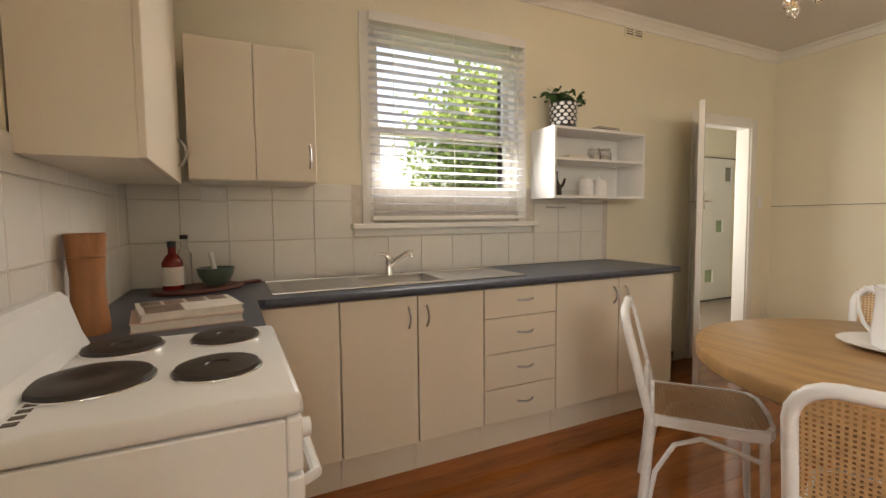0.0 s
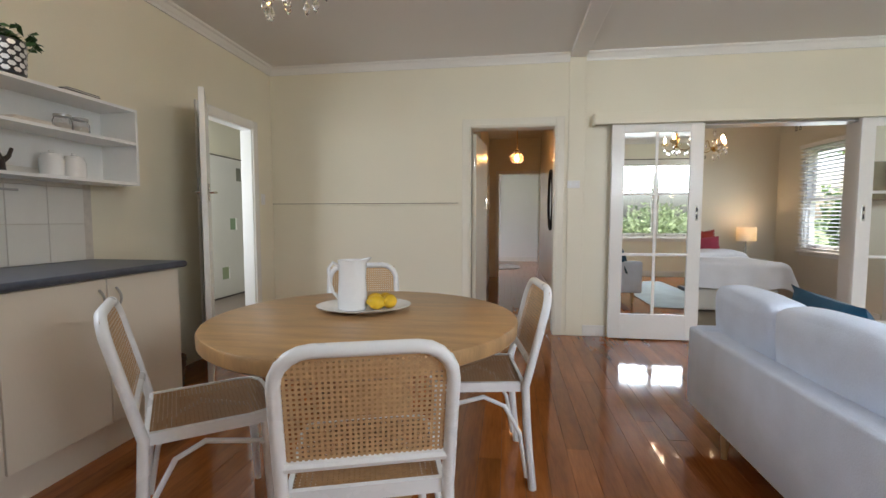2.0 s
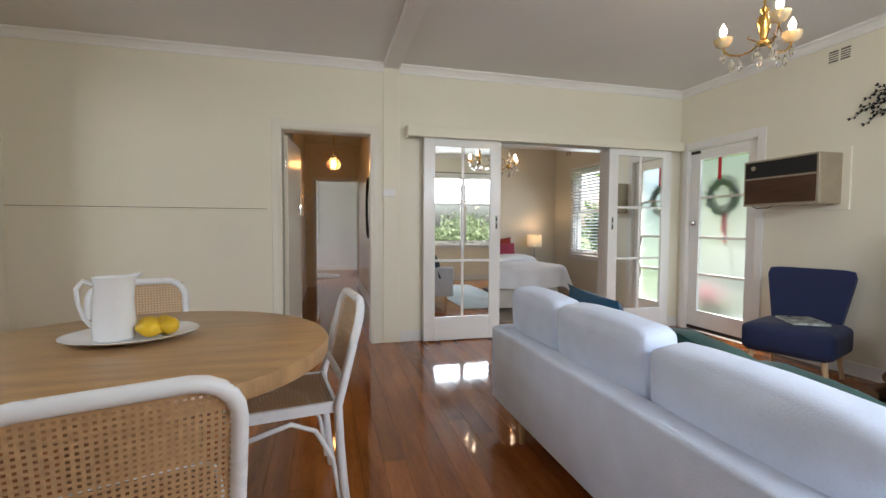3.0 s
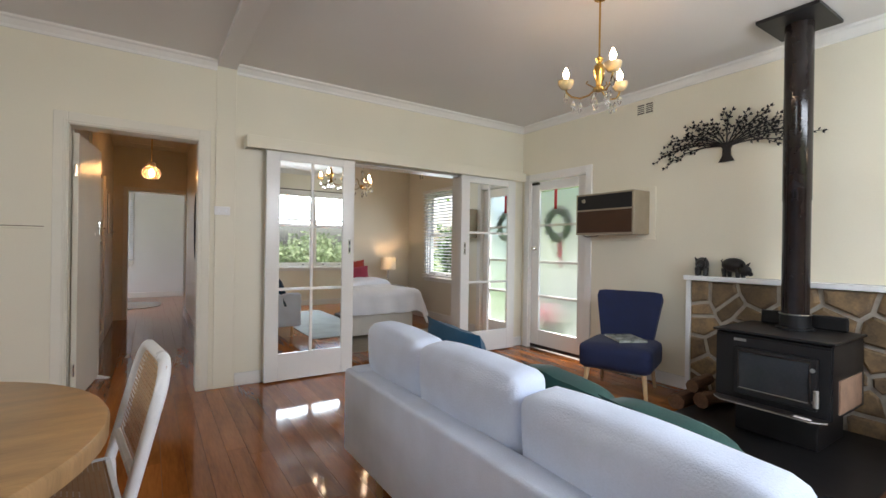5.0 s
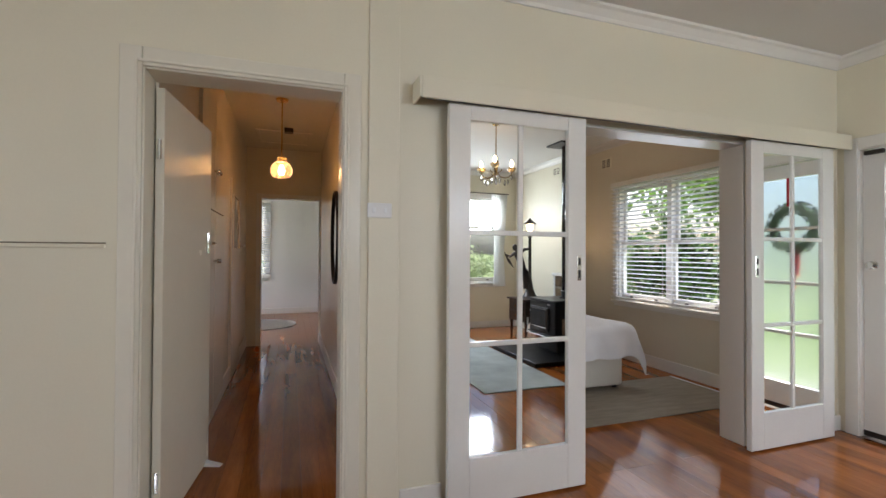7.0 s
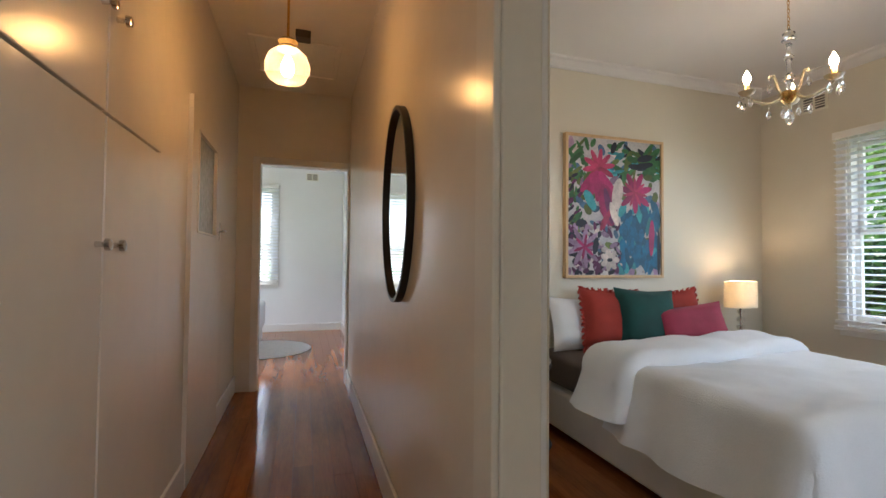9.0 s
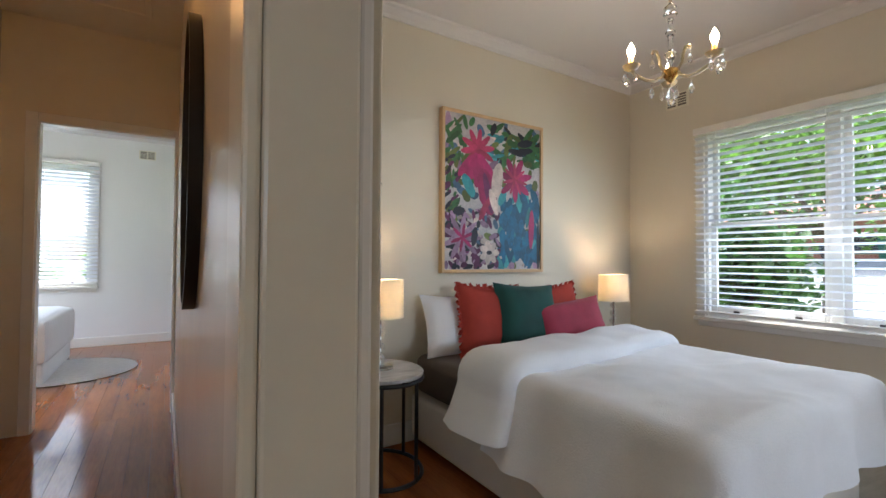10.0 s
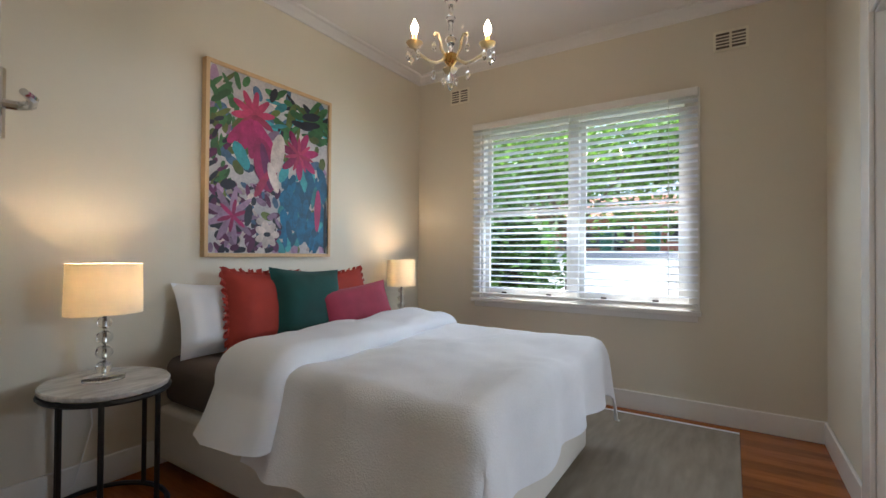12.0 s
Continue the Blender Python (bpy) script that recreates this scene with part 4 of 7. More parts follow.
rng = random.Random(7)
bm = leaves(bmesh.new(), rng, 90, (0, 0, 0.215), (0.05, 0.065, 0.025), 0.06)
leaves(bm, rng, 14, (0.03, 0.11, 0.20), (0.01, 0.03, 0.02), 0.06), leaves(bm, rng, 10, (0.03, -0.11, 0.19), (0.01, 0.02, 0.02), 0.06)
part("leaves", bm, LEAF, pot)
bm = bmesh.new()
for k in range(9):
    a = k * 0.7
    tube(bm, [(0, 0, 0.15), (0.03 * math.cos(a), 0.03 * math.sin(a), 0.19), (0.06 * math.cos(a), 0.09 * math.sin(a), 0.21)], 0.002, 5)
part("stems", bm, LEAF_DARK, pot)


def book(name, label, at, size, turn, cover, group=""):
    w, d, h = size
    b = thing(name, label, "book", at, turn, group)
    part("page_block", box(0.003, w - 0.004, 0.004, d - 0.004, 0.003, h - 0.003), PAPER, b)
    part("cover", box(0, w, 0, d, h - 0.003, h), cover, b), part("back_cover", box(0, w, 0, d, 0, 0.003), cover, b)
    part("spine", box(-0.002, 0.001, 0, d, 0, h), cover, b)
    return b


book("notebook", "slim charcoal book lying on the shelf top", (0.06, -2.46, 1.8205), (0.15, 0.22, 0.018), 0, COVER_DARK)
book("notebook", "slim charcoal book lying on another", (0.07, -2.44, 1.839), (0.14, 0.2, 0.012), 4, COVER_DARK)
book("paperback", "pale book lying on the upper shelf", (0.08, -2.71, 1.6215), (0.13, 0.2, 0.014), 0, PAPER)
book("paperback", "pale book stacked on the upper shelf", (0.085, -2.70, 1.636), (0.125, 0.18, 0.012), 3, PAPER)
for y in (-2.40, -2.30):
    j = thing("glass_jar", "small clip-top glass storage jar", "jar", (0.13, y, 1.6215), group="glass jars")
    part("jar", lathe(bmesh.new(), [(0.0, 0.002), (0.04, 0.002), (0.045, 0.012), (0.045, 0.06), (0.038, 0.072), (0.038, 0.08), (0.034, 0.08), (0.034, 0.07), (0.04, 0.058), (0.04, 0.014), (0.0, 0.008)], 20), GLASS, j, "", True)
    part("lid", lathe(bmesh.new(), [(0.04, 0.08), (0.04, 0.094), (0.0, 0.096)], 20), STEEL, j, "steel lid", True)
    part("contents", lathe(bmesh.new(), [(0.0, 0.0095), (0.038, 0.0145), (0.038, 0.045), (0.0, 0.048)], 16), PAPER, j, "pale dry contents", True)
for y in (-2.47, -2.345):
    j = thing("ceramic_canister", "white ceramic canister with a lid", "canister", (0.13, y, 1.3765), group="white canisters")
    part("body", lathe(bmesh.new(), [(0.04, 0), (0.052, 0.008), (0.054, 0.09), (0.046, 0.108), (0.046, 0.112), (0.0, 0.112)], 22), CERAMIC, j, "", True)
    part("lid", lathe(bmesh.new(), [(0.044, 0.1125), (0.044, 0.122), (0.012, 0.128), (0.013, 0.14), (0.0, 0.143)], 20), CERAMIC, j, "", True)
jg = thing("carafe_set", "dark grey glazed carafe with a small spouted jug", "carafe", (0.13, -2.74, 1.3765))
part("carafe", lathe(bmesh.new(), [(0.03, 0), (0.042, 0.01), (0.038, 0.06), (0.016, 0.11), (0.014, 0.155), (0.018, 0.165), (0.0, 0.16)], 18), DARK_METAL, jg, "", True)
part("spout", tube(bmesh.new(), [(0.0, 0.03, 0.05), (0.0, 0.065, 0.08), (0.0, 0.08, 0.12)], [0.016, 0.01, 0.008], 8), DARK_METAL, jg, "", True)
solo("shelf_rail", box(0.0, 0.018, -2.72, -2.55, 1.30, 1.312, bevel=0.003), STEEL, "small steel hook rail under the shelf", "rail")

# items on the worktop
mill = thing("pepper_mill", "tall turned wooden pepper mill", "pepper mill", (0.95, -5.105, 0.912))
part("body", lathe(bmesh.new(), [(0.049, 0), (0.047, 0.04), (0.042, 0.10), (0.041, 0.16), (0.046, 0.22), (0.0, 0.22)], 24), WOOD_MILL, mill, "", True)
part("head", lathe(bmesh.new(), [(0.046, 0.2215), (0.047, 0.25), (0.05, 0.285), (0.047, 0.288), (0.0, 0.285)], 24), WOOD_MILL, mill, "", True)
book("cookbook", "thick cookbook with a pale cover", (0.78, -5.035, 0.912), (0.25, 0.30, 0.028), 8, COVER_PINK, "stacked cookbooks")
book("cookbook", "white cookbook with food photographs on the cover", (0.78, -5.025, 0.9405), (0.24, 0.28, 0.022), 12, PAPER, "stacked cookbooks")
for k in range(4):
    p = solo("cover_photo", box(0, 0.075, 0, 0.055, 0, 0.001), PHOTO, "small printed food photograph on the cookbook cover", "photo")
    p.matrix_world = pose(0.78, -5.025, 0.9627, 0, 0, 12) @ pose(0.012, 0.012 + k * 0.065, 0)
p = solo("cover_photo", box(0, 0.13, 0, 0.10, 0, 0.001), PHOTO, "larger printed food photograph on the cookbook cover", "photo")
p.matrix_world = pose(0.78, -5.025, 0.9627, 0, 0, 12) @ pose(0.10, 0.015, 0)
board = thing("serving_board", "dark red timber serving board with a handle", "board", (0.18, -4.87, 0.912), 30)
part("board", lathe(bmesh.new(), [(0.18, 0), (0.185, 0.006), (0.18, 0.016), (0.0, 0.016)], 32, (0, 0, 0), 0.75, 1.1), RED_WOOD, board, "", True)
part("handle", box(-0.02, 0.02, 0.18, 0.31, 0.001, 0.015, bevel=0.006), RED_WOOD, board)
bt = thing("sauce_bottle", "dark red sauce bottle with a white label", "bottle", (0.22, -4.97, 0.928))
part("bottle", lathe(bmesh.new(), [(0.04, 0), (0.042, 0.01), (0.042, 0.12), (0.03, 0.145), (0.016, 0.16), (0.016, 0.19), (0.0, 0.19)], 20), WINE, bt, "", True)
part("label", lathe(bmesh.new(), [(0.0426, 0.02), (0.0432, 0.022), (0.0432, 0.10), (0.0426, 0.102)], 20), PAPER, bt, "blank white paper label", True)
part("cap", lathe(bmesh.new(), [(0.018, 0.19), (0.018, 0.215), (0.0, 0.217)], 14), BLACK, bt, "black cap", True)
bt2 = thing("oil_bottle", "slim clear bottle with a black cap", "bottle", (0.12, -4.93, 0.928))
part("bottle", lathe(bmesh.new(), [(0.03, 0), (0.03, 0.15), (0.014, 0.18), (0.014, 0.22), (0.0, 0.22)], 18), GLASS, bt2, "", True)
part("cap", lathe(bmesh.new(), [(0.017, 0.22), (0.017, 0.24), (0.0, 0.24)], 12), BLACK, bt2, "black cap", True)
mort = thing("mortar_and_pestle", "sage green ceramic mortar with a white pestle", "mortar", (0.17, -4.80, 0.928))
part("mortar", lathe(bmesh.new(), [(0.04, 0), (0.05, 0.006), (0.075, 0.05), (0.083, 0.085), (0.077, 0.085), (0.066, 0.05), (0.04, 0.02), (0.0, 0.015)], 26), SAGE_CERAMIC, mort, "", True)
part("pestle", tube(bmesh.new(), [(0.03, 0, 0.035), (-0.02, -0.01, 0.10), (-0.05, -0.02, 0.15)], [0.018, 0.011, 0.014], 10), CERAMIC, mort, "", True)
for nm, lb, at in (("power_point", "white double power point on the tiled splashback", (0.006, -4.80, 1.36)),):
    pp = thing(nm, lb, "power point", at)
    part("plate", box(0, 0.008, -0.06, 0.06, -0.035, 0.035, bevel=0.003), PLASTIC, pp)
    for s in (-0.03, 0.03):
        part("switch", box(0.008, 0.012, s - 0.008, s + 0.008, 0.005, 0.022), WHITE, pp)
bk = thing("wicker_basket", "small brown wicker basket on the floor by the bench end", "basket", (0.25, -1.93, 0.0))
part("basket", lathe(bmesh.new(), [(0.10, 0), (0.12, 0.01), (0.145, 0.22), (0.15, 0.235), (0.138, 0.235), (0.11, 0.02), (0.0, 0.015)], 22), BASKET, bk, "", True)
for k in range(7):
    part("hoop", tube(bmesh.new(), [((0.122 + 0.0036 * k) * math.cos(q * math.pi / 10), (0.122 + 0.0036 * k) * math.sin(q * math.pi / 10), 0.02 + k * 0.032) for q in range(20)], 0.006, 5, True), BASKET, bk)
part("handle", tube(bmesh.new(), [(0.145 * math.cos(q), 0, 0.23 + 0.12 * math.sin(q)) for q in [k * math.pi / 10 for k in range(11)]], 0.007, 6), BASKET, bk)

# ---- dining ----
table = thing("dining_table", "round oiled oak dining table on a drum pedestal", "table", (1.90, -2.68, 0))
part("tabletop", lathe(bmesh.new(), [(0.60, 0.675), (0.635, 0.68), (0.648, 0.69), (0.65, 0.73), (0.645, 0.739), (0.635, 0.742), (0.0, 0.742)], 72), OAK, table, "", True)
part("pedestal", lathe(bmesh.new(), [(0.24, 0.0), (0.24, 0.03), (0.20, 0.05), (0.20, 0.66), (0.26, 0.675), (0.0, 0.675)], 40), OAK, table, "", True)
plate = thing("serving_platter", "oval white ceramic serving platter", "platter", (1.86, -2.58, 0.742), 15)
part("dish", lathe(bmesh.new(), [(0.11, 0.0), (0.13, 0.004), (0.205, 0.022), (0.21, 0.026), (0.20, 0.026), (0.13, 0.010), (0.0, 0.008)], 48, (0, 0, 0), 1.02, 0.86), CERAMIC, plate, "", True)
jug = thing("water_jug", "tall white ceramic jug with a loop handle", "jug", (1.815, -2.61, 0.751), 195)
bm = lathe(bmesh.new(), [(0.058, 0.0), (0.064, 0.006), (0.066, 0.05), (0.06, 0.14), (0.058, 0.20), (0.064, 0.222), (0.060, 0.222), (0.054, 0.20), (0.055, 0.14), (0.06, 0.05), (0.0, 0.012)], 28)
for v in bm.verts:
    if v.co.z > 0.19 and v.co.x < -0.045:
        v.co.x -= 0.022 * (v.co.z - 0.19) / 0.03
        v.co.z += 0.008
part("body", bm, CERAMIC, jug, "", True)
part("handle", tube(bmesh.new(), [(0.056, 0, 0.195), (0.085, 0, 0.21), (0.105, 0, 0.185), (0.10, 0, 0.13), (0.085, 0, 0.08), (0.062, 0, 0.05)], [0.008, 0.008, 0.0075, 0.007, 0.007, 0.008], 8), CERAMIC, jug, "", True)
for k, (dx, dy, a) in enumerate(((0.07, 0.0, 20), (0.12, 0.035, 80), (0.09, 0.075, 140), (0.045, 0.06, 200))):
    bm = bmesh.new()
    blob(bm, (0, 0, 0), (0.032, 0.032, 0.032), 14, 10)
    for v in bm.verts:
        v.co.x *= 1.22 + (0.25 if abs(v.co.x) > 0.026 else 0)
    lm = solo("lemon", bm, LEMON, "whole yellow lemon on the white platter", "lemon", True, group="lemons on the platter")
    lm.matrix_world = pose(1.86 + dx, -2.58 + dy - 0.04, 0.786, 0, 8, a)


def cane_panel(f, nu, nv, hole=0.5):
    """A woven panel with open cells: f(u, v) gives the place, nu x nv holes."""
    bm = bmesh.new()
    us, vs = [0.0], [0.0]
    for n, arr in ((nu, us), (nv, vs)):
        for k in range(n):
            arr += [(k + (1 - hole) / 2) / n, (k + (1 + hole) / 2) / n]
        arr.append(1.0)
    grid = [[bm.verts.new(f(u, v)) for v in vs] for u in us]
    for i in range(len(us) - 1):
        for j in range(len(vs) - 1):
            if not (i % 2 and j % 2):
                bm.faces.new((grid[i][j], grid[i + 1][j], grid[i + 1][j + 1], grid[i][j + 1]))
    return bm


def arc(cx, cz, r, a0, a1, n=5):
    return [(cx + r * math.cos(radians(a0 + (a1 - a0) * k / n)), cz + r * math.sin(radians(a0 + (a1 - a0) * k / n))) for k in range(n + 1)]


chair = thing("dining_chair", "white bentwood dining chair with woven cane seat and back", "chair", (0, 0, 0), 0, "chairs round the table")


def lean(z):
    return -0.205 - 0.10 * max(0.0, z - 0.45) / 0.40 - 0.035 * max(0.0, (0.45 - z) / 0.45) ** 1.5


W2 = 0.212
outer = [(-W2, z) for z in (0.0, 0.15, 0.3, 0.45, 0.6, 0.70)] + arc(-W2 + 0.09, 0.765, 0.09, 180, 90) + arc(W2 - 0.09, 0.765, 0.09, 90, 0) + [(W2, z) for z in (0.70, 0.6, 0.45, 0.3, 0.15, 0.0)]
part("back_frame", tube(bmesh.new(), [(x * (1 - 0.0 * z), lean(z), z) for x, z in outer], 0.0175, 10), CHAIRWHITE, chair, "", True)
part("back_rail", tube(bmesh.new(), [(-W2, lean(0.545), 0.545), (W2, lean(0.545), 0.545)], 0.015, 8), CHAIRWHITE, chair, "", True)
part("backrest", cane_panel(lambda u, v: ((u - 0.5) * (2 * W2 - 0.02), lean(0.552 + 0.293 * v), 0.552 + 0.293 * v), 30, 22, 0.46), CANE, chair, "open woven cane back")
seat_pts = [(-0.205, -0.205), (-0.21, 0.0), (-0.215, 0.12), (-0.20, 0.18), (-0.15, 0.205), (0.0, 0.215), (0.15, 0.205), (0.20, 0.18), (0.215, 0.12), (0.21, 0.0), (0.205, -0.205)]
bm = bmesh.new()
lo, hi = [], []
for x, y in seat_pts:
    lo.append(bm.verts.new((x, y, 0.425))), hi.append(bm.verts.new((x, y, 0.465)))
n = len(seat_pts)
inner_hi = [bm.verts.new((x * 0.93, y * 0.93, 0.466)) for x, y in seat_pts]
inner_lo = [bm.verts.new((x * 0.93, y * 0.93, 0.430)) for x, y in seat_pts]
for k in range(n):
    j = (k + 1) % n
    for q in ((lo[k], lo[j], hi[j], hi[k]), (hi[k], hi[j], inner_hi[j], inner_hi[k]), (inner_hi[k], inner_hi[j], inner_lo[j], inner_lo[k]), (inner_lo[k], inner_lo[j], lo[j], lo[k])):
        bm.faces.new(q)
part("seat_frame", bm, CHAIRWHITE, chair, "", True)
part("seat", cane_panel(lambda u, v: ((u - 0.5) * 0.392 * (1 + 0.02 * v) * (1 - 0.12 * (max(0.0, v - 0.85) / 0.15) ** 2), -0.19 + 0.385 * v, 0.460 - 0.004 * math.sin(math.pi * u) * math.sin(math.pi * v)), 28, 28, 0.26), CANE_SEAT, chair, "woven cane seat")
for s in (-1, 1):
    part("front_leg", tube(bmesh.new(), [(s * 0.185, 0.165, 0.44), (s * 0.188, 0.172, 0.25), (s * 0.195, 0.185, 0.0)], [0.017, 0.016, 0.013], 10), CHAIRWHITE, chair, "", True)
    part("side_brace", tube(bmesh.new(), [(s * 0.205, -0.215, 0.05), (s * 0.203, -0.185, 0.24), (s * 0.20, -0.12, 0.36), (s * 0.20, -0.03, 0.40), (s * 0.195, 0.06, 0.375), (s * 0.19, 0.165, 0.345)], 0.0095, 8), CHAIRWHITE, chair, "", True)
part("front_brace", tube(bmesh.new(), [(-0.188, 0.17, 0.30), (-0.12, 0.17, 0.385), (0.0, 0.17, 0.41), (0.12, 0.17, 0.385), (0.188, 0.17, 0.30)], 0.0095, 8), CHAIRWHITE, chair, "", True)


def chair_pose(back_x, back_y, facing):
    """From the place of the back legs' middle, and the way it faces (degrees from +y, to the left)."""
    a = radians(facing)
    return pose(back_x - math.sin(a) * 0.235, back_y + math.cos(a) * 0.235, 0, 0, 0, facing)


chair.matrix_basis = chair_pose(2.158, -3.475, 18)
copy_thing(chair, chair_pose(1.205, -3.15, -51))
copy_thing(chair, chair_pose(2.585, -2.44, 98))
copy_thing(chair, chair_pose(1.60, -1.80, 200))


def candle_bulb(parent, at, h=0.075):
    part("candle_tube", lathe(bmesh.new(), [(0.012, 0), (0.012, 0.05), (0.0, 0.05)], 10, at), CREAM_GLASS, parent, "cream candle sleeve", True)
    return part("bulb", lathe(bmesh.new(), [(0.009, 0.05), (0.017, 0.07), (0.018, 0.085), (0.01, 0.105), (0.0, 0.125)], 12, at), BULB, parent, "lit candle bulb", True)


def crystal(bm, at, s=1.0):
    x, y, z = at
    lathe(bm, [(0.0, 0.0), (0.009 * s, -0.016 * s), (0.013 * s, -0.032 * s), (0.007 * s, -0.05 * s), (0.0, -0.058 * s)], 6, at)
    lathe(bm, [(0.0, 0.022 * s), (0.005 * s, 0.015 * s), (0.0, 0.008 * s)], 6, at)


def brass_chandelier(label, at, turn):
    c = thing("chandelier", label, "chandelier", at, turn, "brass chandeliers")
    part("ceiling_rose", lathe(bmesh.new(), [(0.0, H - at[2] - 0.03), (0.035, H - at[2] - 0.026), (0.05, H - at[2])], 20), BRASS, c, "", True)
    part("rod", tube(bmesh.new(), [(0, 0, 0.14), (0, 0, H - at[2] - 0.02)], 0.006, 8), BRASS, c, "", True)
    part("column", lathe(bmesh.new(), [(0.0, -0.07), (0.03, -0.065), (0.034, -0.05), (0.016, -0.035), (0.02, -0.01), (0.034, 0.05), (0.03, 0.085), (0.012, 0.10), (0.02, 0.115), (0.024, 0.125), (0.01, 0.14), (0.0, 0.15)], 18), BRASS, c, "", True)
    for k in range(3):
        a = radians(120 * k)
        ca, sa = math.cos(a), math.sin(a)
        arm = part("arm", tube(bmesh.new(), [(r * ca, r * sa, z) for r, z in ((0.02, -0.055), (0.06, -0.085), (0.11, -0.095), (0.16, -0.08), (0.19, -0.05), (0.196, -0.025))], 0.0055, 8), BRASS, c, "curved brass arm", True)
        part("scroll", tube(bmesh.new(), [(r * ca - 0.0 * sa, r * sa, z) for r, z in ((0.03, -0.04), (0.06, -0.02), (0.075, -0.01), (0.065, 0.004))], 0.004, 6), BRASS, c, "", True)
        part("drip_cup", lathe(bmesh.new(), [(0.012, -0.03), (0.03, -0.022), (0.046, 0.0), (0.05, 0.022), (0.046, 0.022), (0.03, -0.012), (0.0, -0.018)], 18, (0.196 * ca, 0.196 * sa, 0)), CREAM_GLASS, c, "cream glass cup", True)
        candle_bulb(c, (0.196 * ca, 0.196 * sa, -0.015))
        for rr, zz in ((0.196, -0.045), (0.11, -0.115), (0.15, -0.10)):
            bm = bmesh.new()
            crystal(bm, (rr * ca, rr * sa, zz), 1.2)
            part("crystal_drop", bm, GLASS, c, "clear crystal drop")
    for k in range(3):
        a = radians(60 + 120 * k)
        bm = bmesh.new()
        crystal(bm, (0.05 * math.cos(a), 0.05 * math.sin(a), -0.09), 1.4)
        part("crystal_drop", bm, GLASS, c, "clear crystal drop")
    return c


brass_chandelier("brass three-arm chandelier with lit candle bulbs over the sofa", (4.874, -2.444, 2.23), 119)
brass_chandelier("brass three-arm chandelier with crystal drops near the table", (1.5, -2.6, 2.25), 20)

# ---- living room ----
def soft_box(w, d, h, bulge=0.03, n=10, r=0.06):
    """A padded cushion with rounded edges, centred in x and y, standing on z = 0."""
    bm = bmesh.new()
    bmesh.ops.create_cube(bm, size=2)
    bmesh.ops.subdivide_edges(bm, edges=bm.edges, cuts=n, use_grid_fill=True)
    for v in bm.verts:
        p = Vector(v.co)
        q = []
        for c, s in zip(p, (w / 2, d / 2, h / 2)):
            inner = max(s - r, 0.001)
            q.append((c * s, inner))
        core = Vector([max(-i, min(i, c)) for c, i in q])
        full = Vector([c for c, _ in q])
        dlt = full - core
        if dlt.length > 1e-6:
            dlt = dlt.normalized() * min(r, dlt.length)
        pos = core + dlt
        px, py, pz = p
        pos.z += bulge * (1 - px * px) * (1 - py * py) * (1 if pz > 0 else -0.3) * abs(pz)
        pos.y += bulge * (1 - px * px) * (1 - pz * pz) * py
        pos += noise.noise_vector(pos * 5.0 + Vector((w * 13, d * 7, h * 5))) * 0.006
        v.co = pos + Vector((0, 0, h / 2))
    return bm


def tri_cushion(w, h, t, n=12, pull=0.10):
    """A scatter cushion standing in the xz plane with drawn-in corners."""
    bm = bmesh.new()
    for side in (1, -1):
        def f(u, v, side=side):
            a, b = 2 * u - 1, 2 * v - 1
            edge = (1 - a ** 4) * (1 - b ** 4)
            k = 1 - pull * (a * a * b * b * -1 + 0.5 * (a * a + b * b) * (1 - max(abs(a), abs(b)) ** 6))
            wr = 0.004 * noise.noise(Vector((a * 3, b * 3, side * 5 + w * 9)))
            return (a * w / 2 * k, side * (t / 2) * max(0.0, edge) ** 0.55 + wr, h / 2 + b * h / 2 * k)
        sheet(bm, f, n, n)
    bmesh.ops.remove_doubles(bm, verts=bm.verts, dist=0.003)
    return bm


sofa = thing("sofa", "pale grey linen three-seat sofa with loose back cushions", "sofa", (3.49, -1.95, 0), -90)
# local: x runs along the sofa's length away from the sliding doors, y towards its seat
SL, SDP = 2.06, 0.84
part("back_panel", box(0, SL, 0, 0.12, 0.15, 0.575, bevel=0.02, seg=4), SOFA, sofa, "", True)
part("base", box(0.12, SL - 0.12, 0.10, SDP - 0.02, 0.15, 0.33, bevel=0.02, seg=3), SOFA, sofa, "", True)
part("arm", box(0, 0.13, 0.02, SDP, 0.15, 0.585, bevel=0.03, seg=4), SOFA, sofa, "", True)
part("arm", box(SL - 0.13, SL, 0.02, SDP, 0.15, 0.585, bevel=0.03, seg=4), SOFA, sofa, "", True)
for k in range(3):
    cw = (SL - 0.26) / 3
    m = pose(0.13 + cw * (k + 0.5), 0.50, 0.31)
    bm = soft_box(cw - 0.006, 0.66, 0.16, 0.02)
    bm.transform(m)
    part("seat_cushion", bm, SOFA, sofa, "", True)
